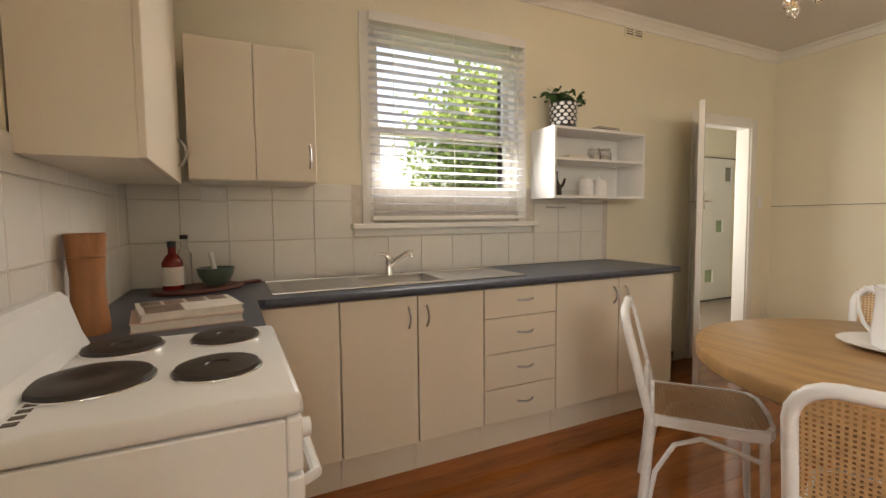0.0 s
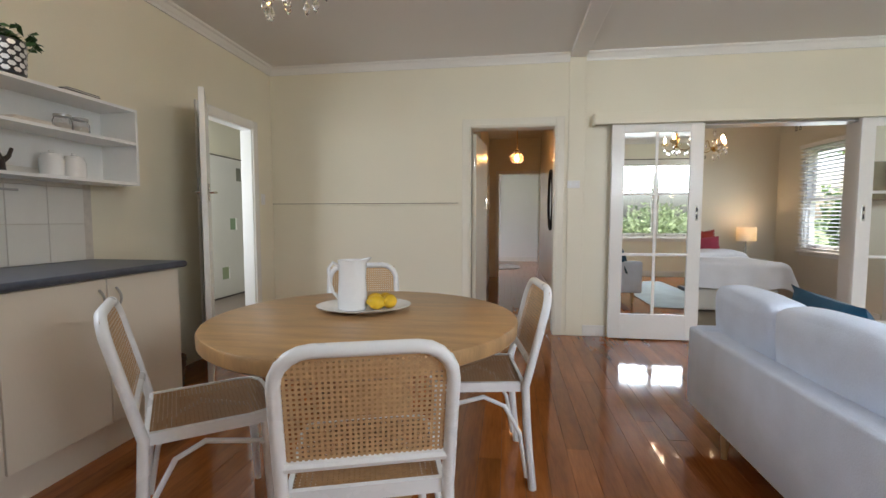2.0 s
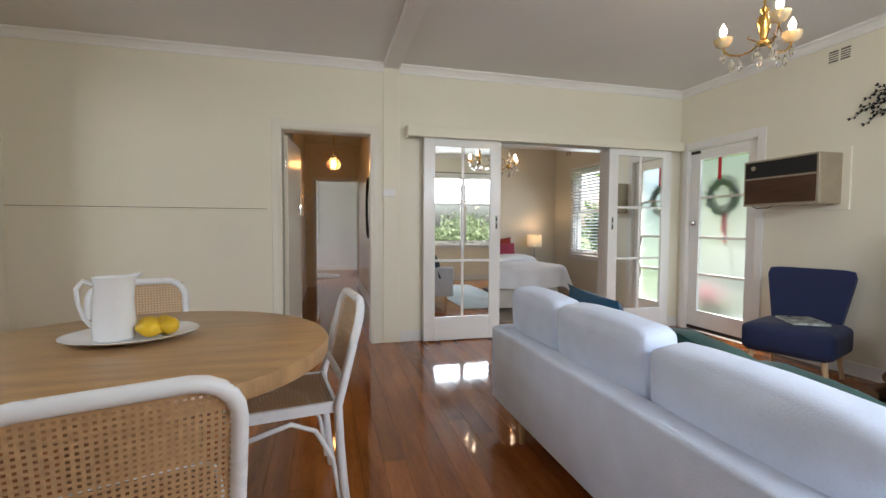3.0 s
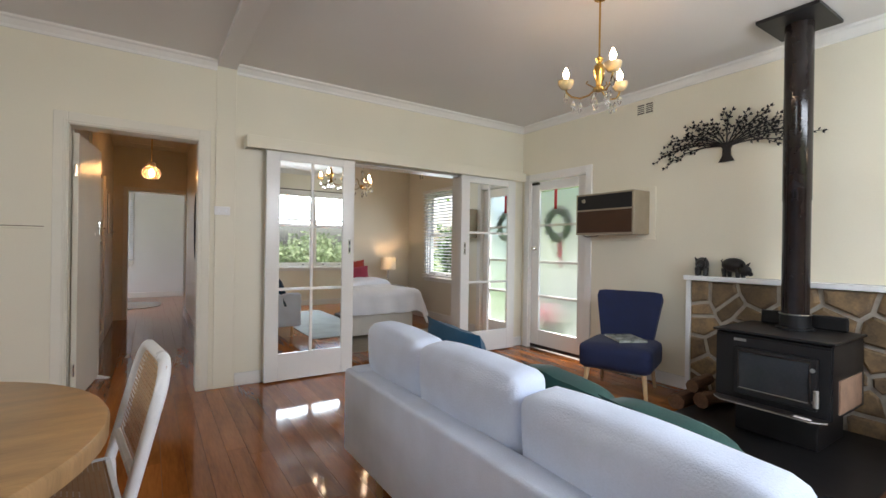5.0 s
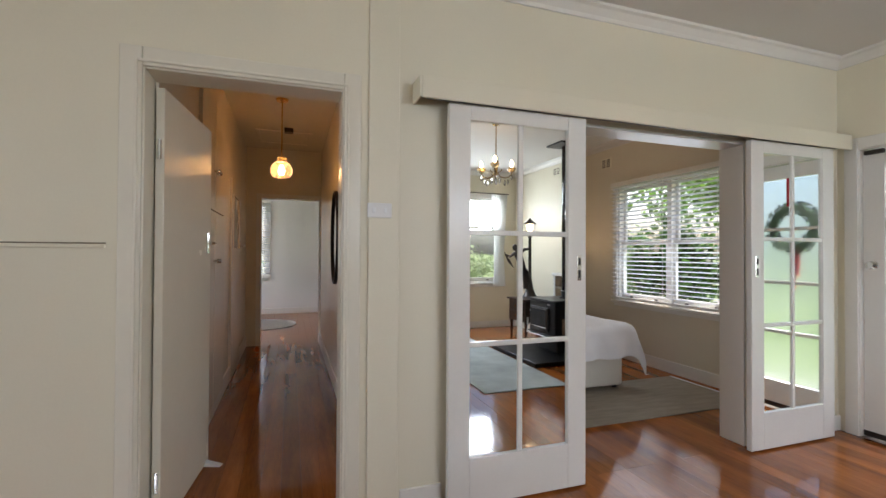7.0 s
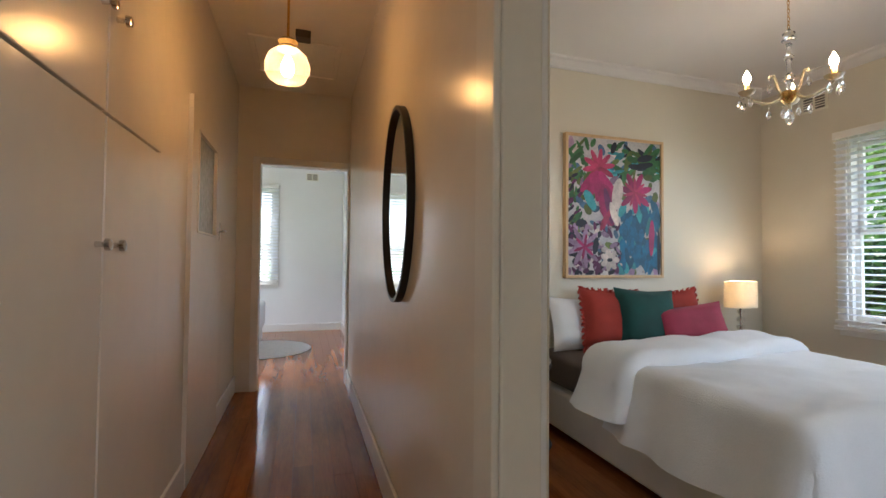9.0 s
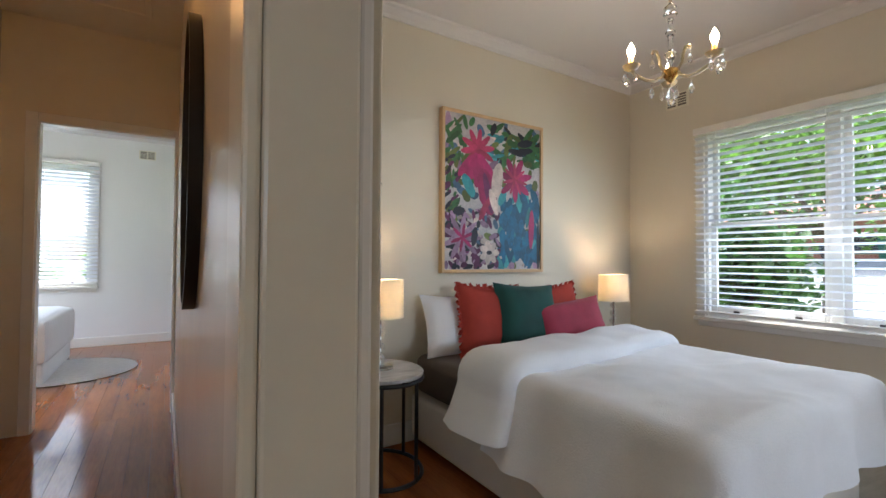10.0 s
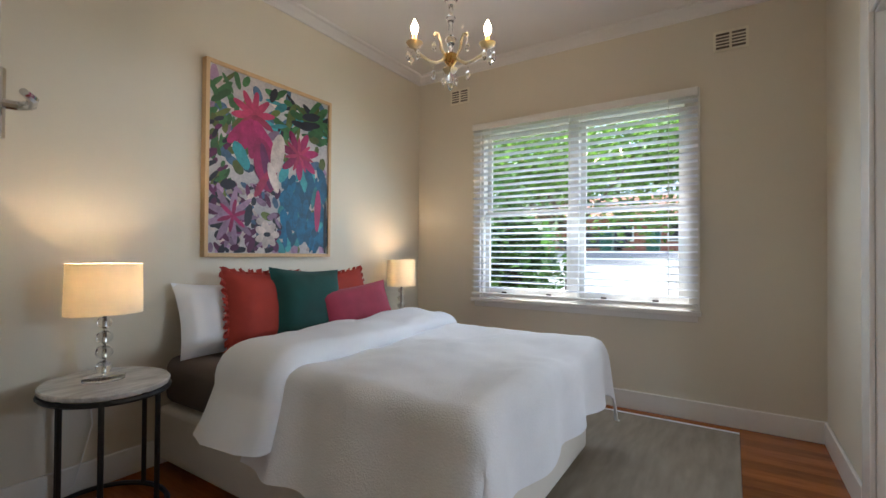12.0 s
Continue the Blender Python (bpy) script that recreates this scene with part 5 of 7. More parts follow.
for k, (c0, c1) in enumerate(((0.01, 0.545), (0.55, 1.17), (1.175, SL - 0.165))):
    bm = soft_box(c1 - c0, 0.175, 0.42, 0.022, 14, 0.045)
    bm.transform(pose((c0 + c1) / 2, 0.228, (0.38, 0.375, 0.338)[k], 5, (1.5, 0, 1)[k], 0))
    bc = part("back_cushion", bm, SOFA, sofa, "", True)
    hw, hh = (c1 - c0) / 2 - 0.035, 0.21 - 0.035
    seam = [(-hw, -hh), (hw, -hh), (hw + 0.008, 0), (hw, hh), (0, hh + 0.012), (-hw, hh), (-hw - 0.008, 0)]
    bm = tube(bmesh.new(), [(x, -0.079, z + 0.21) for x, z in seam], 0.0028, 5, True)
    bm.transform(pose((c0 + c1) / 2, 0.228, (0.38, 0.375, 0.338)[k], 5, (1.5, 0, 1)[k], 0))
    part("seam", bm, SOFA, bc, "", True)
for x, y in ((0.32, 0.06), (SL - 0.32, 0.06), (0.10, SDP - 0.1), (SL - 0.10, SDP - 0.1)):
    part("leg", tube(bmesh.new(), [(x, y, 0.16), (x, y, 0.0)], [0.022, 0.014], 10), OAKLEG, sofa, "tapered timber leg", True)
for nm, lb, m_, w, h, t, M in (("scatter_cushion", "teal velvet scatter cushion leaning on the sofa back", TEAL, 0.48, 0.38, 0.18, pose(4.11, -2.19, 0.42, 18, 3, -92)),
                           ("scatter_cushion", "emerald velvet scatter cushion leaning on the sofa back", GREEN, 0.42, 0.37, 0.18, pose(4.23, -2.96, 0.42, 42, 6, -90)),
                           ("scatter_cushion", "emerald velvet scatter cushion leaning on the sofa seat", GREEN, 0.42, 0.37, 0.18, pose(4.22, -3.37, 0.41, 44, 5, -88))):
    c = solo(nm, tri_cushion(w, h, t), m_, lb, "cushion", True, group="sofa scatter cushions")
    c.matrix_world = M

arm = thing("armchair", "navy wool slipper armchair with flared back and timber legs", "armchair", (6.06, -1.80, 0), 112)
bm = soft_box(0.58, 0.56, 0.21, 0.02, 10, 0.05)
bm.transform(pose(0, 0.0, 0.215))
part("seat", bm, NAVY, arm, "", True)
bm = bmesh.new()
bmesh.ops.create_cube(bm, size=2)
bmesh.ops.subdivide_edges(bm, edges=bm.edges, cuts=8, use_grid_fill=True)
for v in bm.verts:
    x, y, z = v.co
    half = 0.215 + 0.075 * (z + 1) / 2
    cr = 1 - 0.07 * max(0, abs(z) - 0.8) / 0.2 * abs(x) ** 4
    v.co = Vector((x * half * cr, y * 0.055 * (1 - 0.35 * abs(x) ** 6) * (1 - 0.35 * abs(z) ** 6) - 0.03 * (1 - x * x), 0.245 * z * (1 - 0.05 * abs(x) ** 5)))
bm.transform(pose(0, -0.265, 0.60, 12))
part("backrest", bm, NAVY, arm, "", True)
for s in (-1, 1):
    part("leg", tube(bmesh.new(), [(s * 0.22, 0.2, 0.24), (s * 0.25, 0.24, 0.0)], [0.022, 0.013], 10), OAKLEG, arm, "pale timber leg", True)
    part("leg", tube(bmesh.new(), [(s * 0.21, -0.2, 0.24), (s * 0.23, -0.27, 0.0)], [0.022, 0.013], 10), OAKLEG, arm, "pale timber leg", True)
book("magazine", "glossy magazine lying open-faced on the armchair seat", (6.10, -2.02, 0.446), (0.30, 0.24, 0.018), 60, mat("magazine_cover", (0.42, 0.43, 0.38), 0.22, 0.6, 16, dark=(0.05, 0.07, 0.04)))

ac = thing("wall_air_conditioner", "old boxy wall air conditioner with a walnut grille", "air conditioner", (XR, -1.73, 1.365))
part("casing", box(-0.245, 0, 0, 0.66, 0, 0.41, bevel=0.008), SIDE_METAL, ac)
part("face_frame", box(-0.258, -0.245, 0.0, 0.66, 0.0, 0.41, bevel=0.005), SIDE_METAL, ac)
part("lower_grille", box(-0.263, -0.258, 0.02, 0.64, 0.02, 0.235), VENEER, ac, "walnut veneer panel")
for k in range(16):
    part("louvre", box(-0.266, -0.263, 0.03, 0.63, 0.03 + k * 0.0125, 0.036 + k * 0.0125), VENEER, ac)
part("trim_bar", box(-0.266, -0.258, 0.02, 0.64, 0.238, 0.248, bevel=0.002), SIDE_METAL, ac)
part("upper_panel", box(-0.262, -0.258, 0.02, 0.64, 0.252, 0.392), BLACK, ac, "black control panel")
part("dial", lathe(bmesh.new(), [(0.02, 0), (0.018, 0.012), (0.0, 0.013)], 14), SIDE_METAL, ac).matrix_basis = pose(-0.262, 0.56, 0.34, 0, -90)
part("wall_flange", box(-0.014, 0, -0.06, 0.68, -0.05, 0.45, bevel=0.004), WALL, ac, "cream wall flange")
part("power_cord", tube(bmesh.new(), [(-0.22, 0.6, 0.0), (-0.21, 0.56, -0.02), (-0.15, 0.5, -0.015), (-0.1, 0.5, 0.0)], 0.004, 6), BLACK, ac)

art = thing("tree_wall_art", "black cut-metal spreading tree wall sculpture", "wall art", (XR - 0.02, -2.40, 1.95))
bm, bl = bmesh.new(), bmesh.new()
rng = random.Random(11)


def leaf2(bm, y, z, a, s):
    c, d = Vector((-0.004, y, z)), Vector((0, math.cos(a), math.sin(a)))
    q = Vector((0, -math.sin(a), math.cos(a)))
    vs = [c, c + d * s * 0.5 + q * s * 0.26, c + d * s, c + d * s * 0.5 - q * s * 0.26]
    a_, b_ = [bm.verts.new(v) for v in vs], [bm.verts.new(v + Vector((0.003, 0, 0))) for v in vs]
    bm.faces.new(a_), bm.faces.new(b_[::-1])
    for k in range(4):
        bm.faces.new((a_[k], a_[(k + 1) % 4], b_[(k + 1) % 4], b_[k]))


def twig(y, z, a, length, depth, bend):
    """One cut-metal branch curving outwards, with side twigs and leaves along it."""
    pts, n = [(0, y, z)], (7, 3)[depth]
    for q in range(n):
        a += bend / n
        y, z = y + length / n * math.cos(a), z + length / n * math.sin(a)
        pts.append((0, y, z))
        side = 1 if q % 2 else -1
        if depth == 0 and q >= 1:
            twig(y, z, a + side * rng.uniform(0.35, 0.7), rng.uniform(0.06, 0.095), 1, -side * 0.3)
        if depth == 1 or q >= 3:
            leaf2(bl, y, z, a - side * rng.uniform(0.5, 1.0), rng.uniform(0.025, 0.033))
    tube(bm, pts, [(0.0065, 0.0028)[depth] * (1 - 0.6 * q / n) + 0.0008 for q in range(n + 1)], 5)
    leaf2(bl, y, z, a, rng.uniform(0.026, 0.034))


for k in range(15):
    e = radians(-10 + 200 * k / 14)
    ty, tz = 0.53 * math.cos(e), -0.03 + 0.27 * math.sin(e)
    a0, reach = math.atan2(tz, ty), math.hypot(ty, tz)
    lift = 0.42 * math.cos(a0)
    twig(0.03 * math.cos(e), 0.13, a0 + lift, reach * (0.98 if k % 2 else 0.82), 0, -1.7 * lift)
part("branch_work", bm, BLACK, art), tagged(part("leaf_work", bl, BLACK, art), kind="stuff")
bm = bmesh.new()
out = [(-0.06, 0.0), (0.06, 0.0), (0.032, 0.05), (0.03, 0.10), (0.055, 0.16), (-0.055, 0.16), (-0.03, 0.10), (-0.032, 0.05)]
A, B = [bm.verts.new((-0.006, y, z)) for y, z in out], [bm.verts.new((0.004, y, z)) for y, z in out]
bm.faces.new(A), bm.faces.new(B[::-1])
for k in range(8):
    bm.faces.new((A[k], A[(k + 1) % 8], B[(k + 1) % 8], B[k]))
part("trunk", bm, BLACK, art)

# fireplace
FPY0, FPY1, FPX = -3.78, -2.13, 6.48
fire = thing("stone_fireplace", "fieldstone chimney panel with a white painted frame", "fireplace", (FPX, FPY0, 0))
FW, FH = FPY1 - FPY0, 1.0
part("mortar_bed", box(0.012, XR - FPX, 0.04, FW - 0.04, 0.0, FH - 0.03), MORTAR, fire, "pale mortar")
part("mantel", box(-0.03, XR - FPX, -0.01, FW + 0.01, FH - 0.03, FH + 0.01, bevel=0.005), WHITE, fire, "white painted mantel board")
part("side_frame", box(-0.004, XR - FPX, FW - 0.04, FW, 0, FH - 0.03, bevel=0.004), WHITE, fire), part("side_frame", box(-0.004, XR - FPX, 0, 0.04, 0, FH - 0.03, bevel=0.004), WHITE, fire)
rng = random.Random(21)
cells = []
y = 0.05
nrow = 6
for r in range(nrow):
    y, z0 = 0.045, 0.01 + r * 0.16
    while y < FW - 0.07:
        w = rng.uniform(0.08, 0.33)
        cells.append((y + w / 2 + rng.uniform(-0.03, 0.03), z0 + 0.08 + rng.uniform(-0.062, 0.062)))
        y += w


def clip(poly, a, b, c):
    out_ = []
    for i in range(len(poly)):
        p, q = poly[i - 1], poly[i]
        dp, dq = a * p[0] + b * p[1] - c, a * q[0] + b * q[1] - c
        if (dp <= 0) != (dq <= 0):
            t = dp / (dp - dq)
            out_.append((p[0] + t * (q[0] - p[0]), p[1] + t * (q[1] - p[1])))
        if dq <= 0:
            out_.append(q)
    return out_


for i, (cy, cz) in enumerate(cells):
    poly = [(0.045, 0.0), (FW - 0.045, 0.0), (FW - 0.045, FH - 0.035), (0.045, FH - 0.035)]
    for j, (oy, oz) in enumerate(cells):
        if i != j and abs(oy - cy) < 0.5 and abs(oz - cz) < 0.4 and poly:
            d = math.hypot(oy - cy, oz - cz)
            a, b = (oy - cy) / d, (oz - cz) / d
            poly = clip(poly, a, b, a * (cy + oy) / 2 + b * (cz + oz) / 2 - 0.0135)
    if len(poly) < 3:
        continue
    bm = bmesh.new()
    my, mz = sum(p[0] for p in poly) / len(poly), sum(p[1] for p in poly) / len(poly)
    pr = rng.uniform(0.0, 0.008)
    base = [bm.verts.new((0.014, p[0], p[1])) for p in poly]
    edge = [bm.verts.new((0.002 - pr, my + (p[0] - my) * 0.95 + rng.uniform(-0.003, 0.003), mz + (p[1] - mz) * 0.95 + rng.uniform(-0.003, 0.003))) for p in poly]
    top = [bm.verts.new((-0.006 - pr, my + (p[0] - my) * 0.8, mz + (p[1] - mz) * 0.8)) for p in poly]
    for k in range(len(poly)):
        j = (k + 1) % len(poly)
        bm.faces.new((base[k], base[j], edge[j], edge[k])), bm.faces.new((edge[k], edge[j], top[j], top[k]))
    bm.faces.new(top)
    part("stone", bm, STONE, fire)
solo("hearth", box(5.35, FPX - 0.005, -3.55, -2.40, 0.0, 0.05, bevel=0.008), BLACK, "low black tiled hearth slab", "hearth")

ws = thing("wood_heater", "black steel wood heater with glass door and tall flue", "wood heater", (5.80, -3.0, 0.05))
BWD, BZ0, BZ1, FLX = 0.305, 0.215, 0.645, 0.39
bm = bmesh.new()
prof = [(0.0, BZ0), (0.0, BZ1 - 0.02), (0.015, BZ1), (0.54, BZ1), (0.56, BZ0)]
A, B = [bm.verts.new((x, -BWD, z)) for x, z in prof], [bm.verts.new((x, BWD, z)) for x, z in prof]
for k in range(5):
    bm.faces.new((A[k], A[(k + 1) % 5], B[(k + 1) % 5], B[k]))
bm.faces.new(A), bm.faces.new(B[::-1])
bmesh.ops.bevel(bm, geom=list(bm.edges), offset=0.008, segments=2, affect="EDGES")
part("firebox", bm, BLACK, ws)
part("top_plate", box(-0.02, 0.56, -BWD - 0.012, BWD + 0.012, BZ1 + 0.001, BZ1 + 0.016, bevel=0.004), BLACK, ws)
part("pedestal", box(0.08, 0.52, -0.22, 0.22, 0.0, BZ0, bevel=0.01), BLACK, ws)
bm = bmesh.new()
lip = [(0.03, -BWD + 0.01), (-0.04, -BWD + 0.01), (-0.09, -BWD + 0.07), (-0.09, BWD - 0.07), (-0.04, BWD - 0.01), (0.03, BWD - 0.01)]
A, B = [bm.verts.new((x, y, BZ0 - 0.006)) for x, y in lip], [bm.verts.new((x, y, BZ0 + 0.010)) for x, y in lip]
bm.faces.new(A[::-1]), bm.faces.new(B)
for k in range(6):
    bm.faces.new((A[k], A[(k + 1) % 6], B[(k + 1) % 6], B[k]))
ash = part("ash_lip", bm, DARK_METAL, ws, "dark steel ash lip")
part("lip_trim", tube(bmesh.new(), [(x, y, BZ0 + 0.002) for x, y in lip[1:5]], 0.004, 6), STEEL, ash, "bright worn edge of the lip")
part("maker_label", box(-0.092, -0.06, -0.235, -0.155, BZ0 + 0.0102, BZ0 + 0.013), PAPER, ash, "small pale blank label")
fd = part("fire_door", box(-0.03, -0.001, -0.245, 0.185, BZ0 + 0.05, BZ1 - 0.085, bevel=0.008), BLACK, ws)
part("door_glass", box(-0.034, -0.029, -0.205, 0.15, BZ0 + 0.095, BZ1 - 0.115), mat("sooty_glass", (0.035, 0.037, 0.04), 0.08, 0.3, 6), fd, "sooty grey glass")
part("glass_trim", tube(bmesh.new(), [(-0.034, -0.205, BZ0 + 0.092), (-0.034, 0.15, BZ0 + 0.092)], 0.0035, 6), STEEL, fd, "bright lower trim")
part("glass_frame", tube(bmesh.new(), [(-0.031, -0.212, BZ0 + 0.088), (-0.031, 0.157, BZ0 + 0.088), (-0.031, 0.157, BZ1 - 0.108), (-0.031, -0.212, BZ1 - 0.108)], 0.007, 6, True), DARK_METAL, fd, "dark raised glass frame")
bm = bmesh.new()
tube(bm, [(-0.03, -0.225, BZ0 + 0.10), (-0.06, -0.25, BZ0 + 0.10)], 0.007, 8)
for k in range(9):
    tube(bm, [(-0.06 + 0.011 * math.cos(q * math.pi / 5), -0.25 + 0.011 * math.sin(q * math.pi / 5), BZ0 + 0.085 + k * 0.011) for q in range(10)], 0.0045, 5, True)
part("door_handle", bm, STEEL, fd, "coiled steel spring handle", True)
part("latch_bolt", lathe(bmesh.new(), [(0.012, 0.0), (0.012, 0.012), (0.0, 0.014)], 10), STEEL, fd).matrix_basis = pose(-0.03, -0.225, BZ1 - 0.15, 0, -90)
part("badge", box(-0.004, 0.001, 0.125, 0.195, BZ1 - 0.052, BZ1 - 0.036), STEEL, ws, "small plain badge")
for sd in (-1, 1):
    part("side_panel", box(0.10, 0.48, sd * BWD - 0.008, sd * BWD + 0.008, BZ0 + 0.03, BZ0 + 0.22), BRICK_SIDE, ws, "mottled brown side panel")
part("rear_shield", box(0.50, 0.53, -0.24, 0.24, BZ1 + 0.016, BZ1 + 0.11, bevel=0.012), BLACK, ws)
part("flue_collar", lathe(bmesh.new(), [(0.105, BZ1 + 0.016), (0.105, BZ1 + 0.03), (0.085, BZ1 + 0.035), (0.085, BZ1 + 0.11), (0.0, BZ1 + 0.11)], 28, (FLX, 0, 0)), BLACK, ws, "", True)
FLUE = mat("glossy_flue_enamel", (0.016, 0.011, 0.010), 0.14, 0.2, 8, 0.02, 30)
part("flue_pipe", lathe(bmesh.new(), [(0.076, BZ1 + 0.03), (0.076, 1.50), (0.079, 1.505), (0.079, H - 0.08)], 32, (FLX, 0, 0)), FLUE, ws, "glossy black flue pipe", True)
part("flue_clamp", tube(bmesh.new(), [(FLX + 0.086 * math.cos(k * math.pi / 14), 0.086 * math.sin(k * math.pi / 14), BZ1 + 0.115) for k in range(28)], 0.004, 6, True), STEEL, ws, "thin steel clamp ring", True)
part("ceiling_plate", box(FLX - 0.22, FLX + 0.20, -0.17, 0.17, H - 0.075, H - 0.052, bevel=0.002), BLACK, ws, "square black ceiling plate")

for lx, ly, lz, ln, lr, lt in ((6.20, -2.305, 0.062, 0.40, 0.06, 4), (6.22, -2.50, 0.112, 0.36, 0.06, -6), (6.20, -2.40, 0.205, 0.34, 0.048, 8)):
    rng = random.Random(int(lx * 100 - ly * 1000))
    bm = tube(bmesh.new(), [(ln * (q / 6 - 0.5), 0.006 * math.sin(q), 0) for q in range(7)], [lr * rng.uniform(0.9, 1.05) for _ in range(7)], 9)
    for v in bm.verts:
        v.co += noise.noise_vector(v.co * 14) * 0.008
    lg = solo("firewood_log", bm, FIREWOOD, "rough split firewood log beside the wood heater", "firewood", True, group="firewood logs by the heater")
    lg.matrix_world = pose(lx, ly, lz, 0, 0, lt)


def pig(label, at, turn, s, head_down):
    bm = bmesh.new()
    blob(bm, (0, 0, 0.085), (0.085, 0.045, 0.05), 14, 10)
    blob(bm, (0.085, 0, 0.085 - 0.035 * head_down), (0.04, 0.034, 0.036), 12, 8), blob(bm, (0.122, 0, 0.075 - 0.045 * head_down), (0.018, 0.016, 0.016), 10, 6)
    for x in (-0.05, 0.05):
        for y in (-0.025, 0.025):
            tube(bm, [(x, y, 0.06), (x + 0.004, y, 0.0)], [0.017, 0.013], 8)
    for y in (-0.022, 0.022):
        tube(bm, [(0.08, y, 0.11 - 0.03 * head_down), (0.095, y * 1.6, 0.135 - 0.03 * head_down)], [0.012, 0.002], 6)
    tube(bm, [(-0.083, 0, 0.10), (-0.098, 0.006, 0.112), (-0.092, 0.012, 0.122)], 0.004, 6)
    bm.transform(Matrix.Scale(s, 4))
    o = solo("pig_figurine", bm, BLACK, label, "figurine", True, group="pig figurines on the mantel")
    o.matrix_world = pose(*at, 0, 0, turn)


pig("black cast pig figurine standing on the mantel", (6.52, -2.24, 1.01), 200, 1.15, 0.0)
pig("black cast pig figurine with lowered head on the mantel", (6.52, -2.48, 1.01), 255, 1.15, 1.0)

lampfig = thing("figure_lamp", "dark bronze lamp post figure lamp with a lit lantern", "lamp", (6.2, -4.0, 0.62))
bm = bmesh.new()
lathe(bm, [(0.12, 0), (0.11, 0.03), (0.085, 0.06), (0.055, 0.14), (0.045, 0.20), (0.034, 0.26), (0.026, 0.30), (0.024, 0.92), (0.034, 0.94), (0.02, 0.97), (0.035, 1.02), (0.0, 1.021)], 16)
tube(bm, [(-0.05, -0.02, 0.14), (-0.06, -0.03, 0.28), (-0.085, -0.04, 0.42), (-0.125, -0.06, 0.56), (-0.165, -0.08, 0.68), (-0.185, -0.09, 0.73)], [0.045, 0.04, 0.05, 0.055, 0.065, 0.025], 10)
tube(bm, [(0.0, -0.01, 0.13), (-0.015, -0.01, 0.28), (-0.07, -0.03, 0.42)], [0.04, 0.036, 0.045], 10)
blob(bm, (-0.20, -0.10, 0.77), (0.042, 0.045, 0.052))
tube(bm, [(-0.14, -0.05, 0.69), (-0.08, -0.02, 0.74), (0.0, 0.0, 0.75)], [0.026, 0.022, 0.018], 8)
tube(bm, [(-0.20, -0.11, 0.68), (-0.27, -0.14, 0.63), (-0.33, -0.17, 0.66)], [0.026, 0.02, 0.014], 8)
tube(bm, [(-0.34, -0.175, 0.70), (-0.33, -0.17, 0.66), (-0.28, -0.145, 0.56), (-0.22, -0.115, 0.46)], [0.006, 0.010, 0.022, 0.006], 8)
part("figure", bm, DARK_METAL, lampfig, "", True)
part("lantern", lathe(bmesh.new(), [(0.03, 1.022), (0.045, 1.05), (0.052, 1.12), (0.0, 1.13)], 12), LANTERN, lampfig, "lit lantern glass", True)
part("lantern_cap", lathe(bmesh.new(), [(0.105, 1.13), (0.06, 1.165), (0.02, 1.20), (0.0, 1.225)], 12), DARK_METAL, lampfig, "dark lantern cap")
stand = thing("side_table", "dark stained timber side table with drawers under the figure lamp", "side table", (6.2, -4.0, 0))
part("body", box(-0.22, 0.30, -0.25, 0.25, 0.28, 0.595, bevel=0.006), DARK_TIMBER, stand), part("top", box(-0.25, 0.33, -0.28, 0.28, 0.596, 0.62, bevel=0.006), DARK_TIMBER, stand)
for z0 in (0.30, 0.445):
    dr = part("drawer", box(-0.232, -0.221, -0.22, 0.22, z0, z0 + 0.13, bevel=0.004), DARK_TIMBER, stand)
    part("drawer_knob", lathe(bmesh.new(), [(0.008, 0), (0.008, 0.012), (0.015, 0.02), (0.0, 0.028)], 12), BRASS, dr, "small brass knob", True).matrix_basis = pose(-0.232, 0, z0 + 0.065, 0, -90)
for x in (-0.19, 0.27):
    for y in (-0.22, 0.22):
        part("leg", lathe(bmesh.new(), [(0.016, 0.0), (0.022, 0.03), (0.014, 0.06), (0.024, 0.12), (0.018, 0.20), (0.026, 0.26), (0.026, 0.28)], 12, (x, y, 0)), DARK_TIMBER, stand, "turned leg", True)
solo("living_rug", box(4.42, 5.32, -4.3, -1.72, 0.001, 0.012, bevel=0.004), RUG_BLUE, "faded blue-grey woven living room rug", "rug")

sw = thing("light_switch", "white double light switch plate", "light switch", (3.14, -0.014, 1.495))
part("plate", box(-0.06, 0.06, -0.009, 0, -0.036, 0.036, bevel=0.004), PLASTIC, sw)
for x in (-0.028, 0.028):
    part("rocker", box(x - 0.008, x + 0.008, -0.014, -0.009, -0.012, 0.012, bevel=0.002), WHITE, sw)
sw2 = thing("light_switch", "small white light switch by the laundry door", "light switch", (0.0, -0.20, 1.36))
part("plate", box(0, 0.008, -0.035, 0.035, -0.055, 0.055, bevel=0.003), PLASTIC, sw2)
part("rocker", box(0.008, 0.013, -0.008, 0.008, -0.012, 0.012), WHITE, sw2)

# ---- hall ----
mir = thing("oval_hall_mirror", "oval wall mirror in a black frame", "mirror", (HX1 - 0.001, 2.12, 1.435))
bm = bmesh.new()
ring = [(-0.02, 0.29 * math.cos(k * math.pi / 32), 0.44 * math.sin(k * math.pi / 32)) for k in range(64)]
for a, b in zip(ring, ring[1:] + ring[:1]):
    pass
v0 = [bm.verts.new((-0.032, y * 1.0, z * 1.0)) for _, y, z in ring]
v1 = [bm.verts.new((0.0, y * 1.0, z * 1.0)) for _, y, z in ring]
v2 = [bm.verts.new((-0.032, y * 0.945, z * 0.958)) for _, y, z in ring]
v3 = [bm.verts.new((-0.012, y * 0.945, z * 0.958)) for _, y, z in ring]
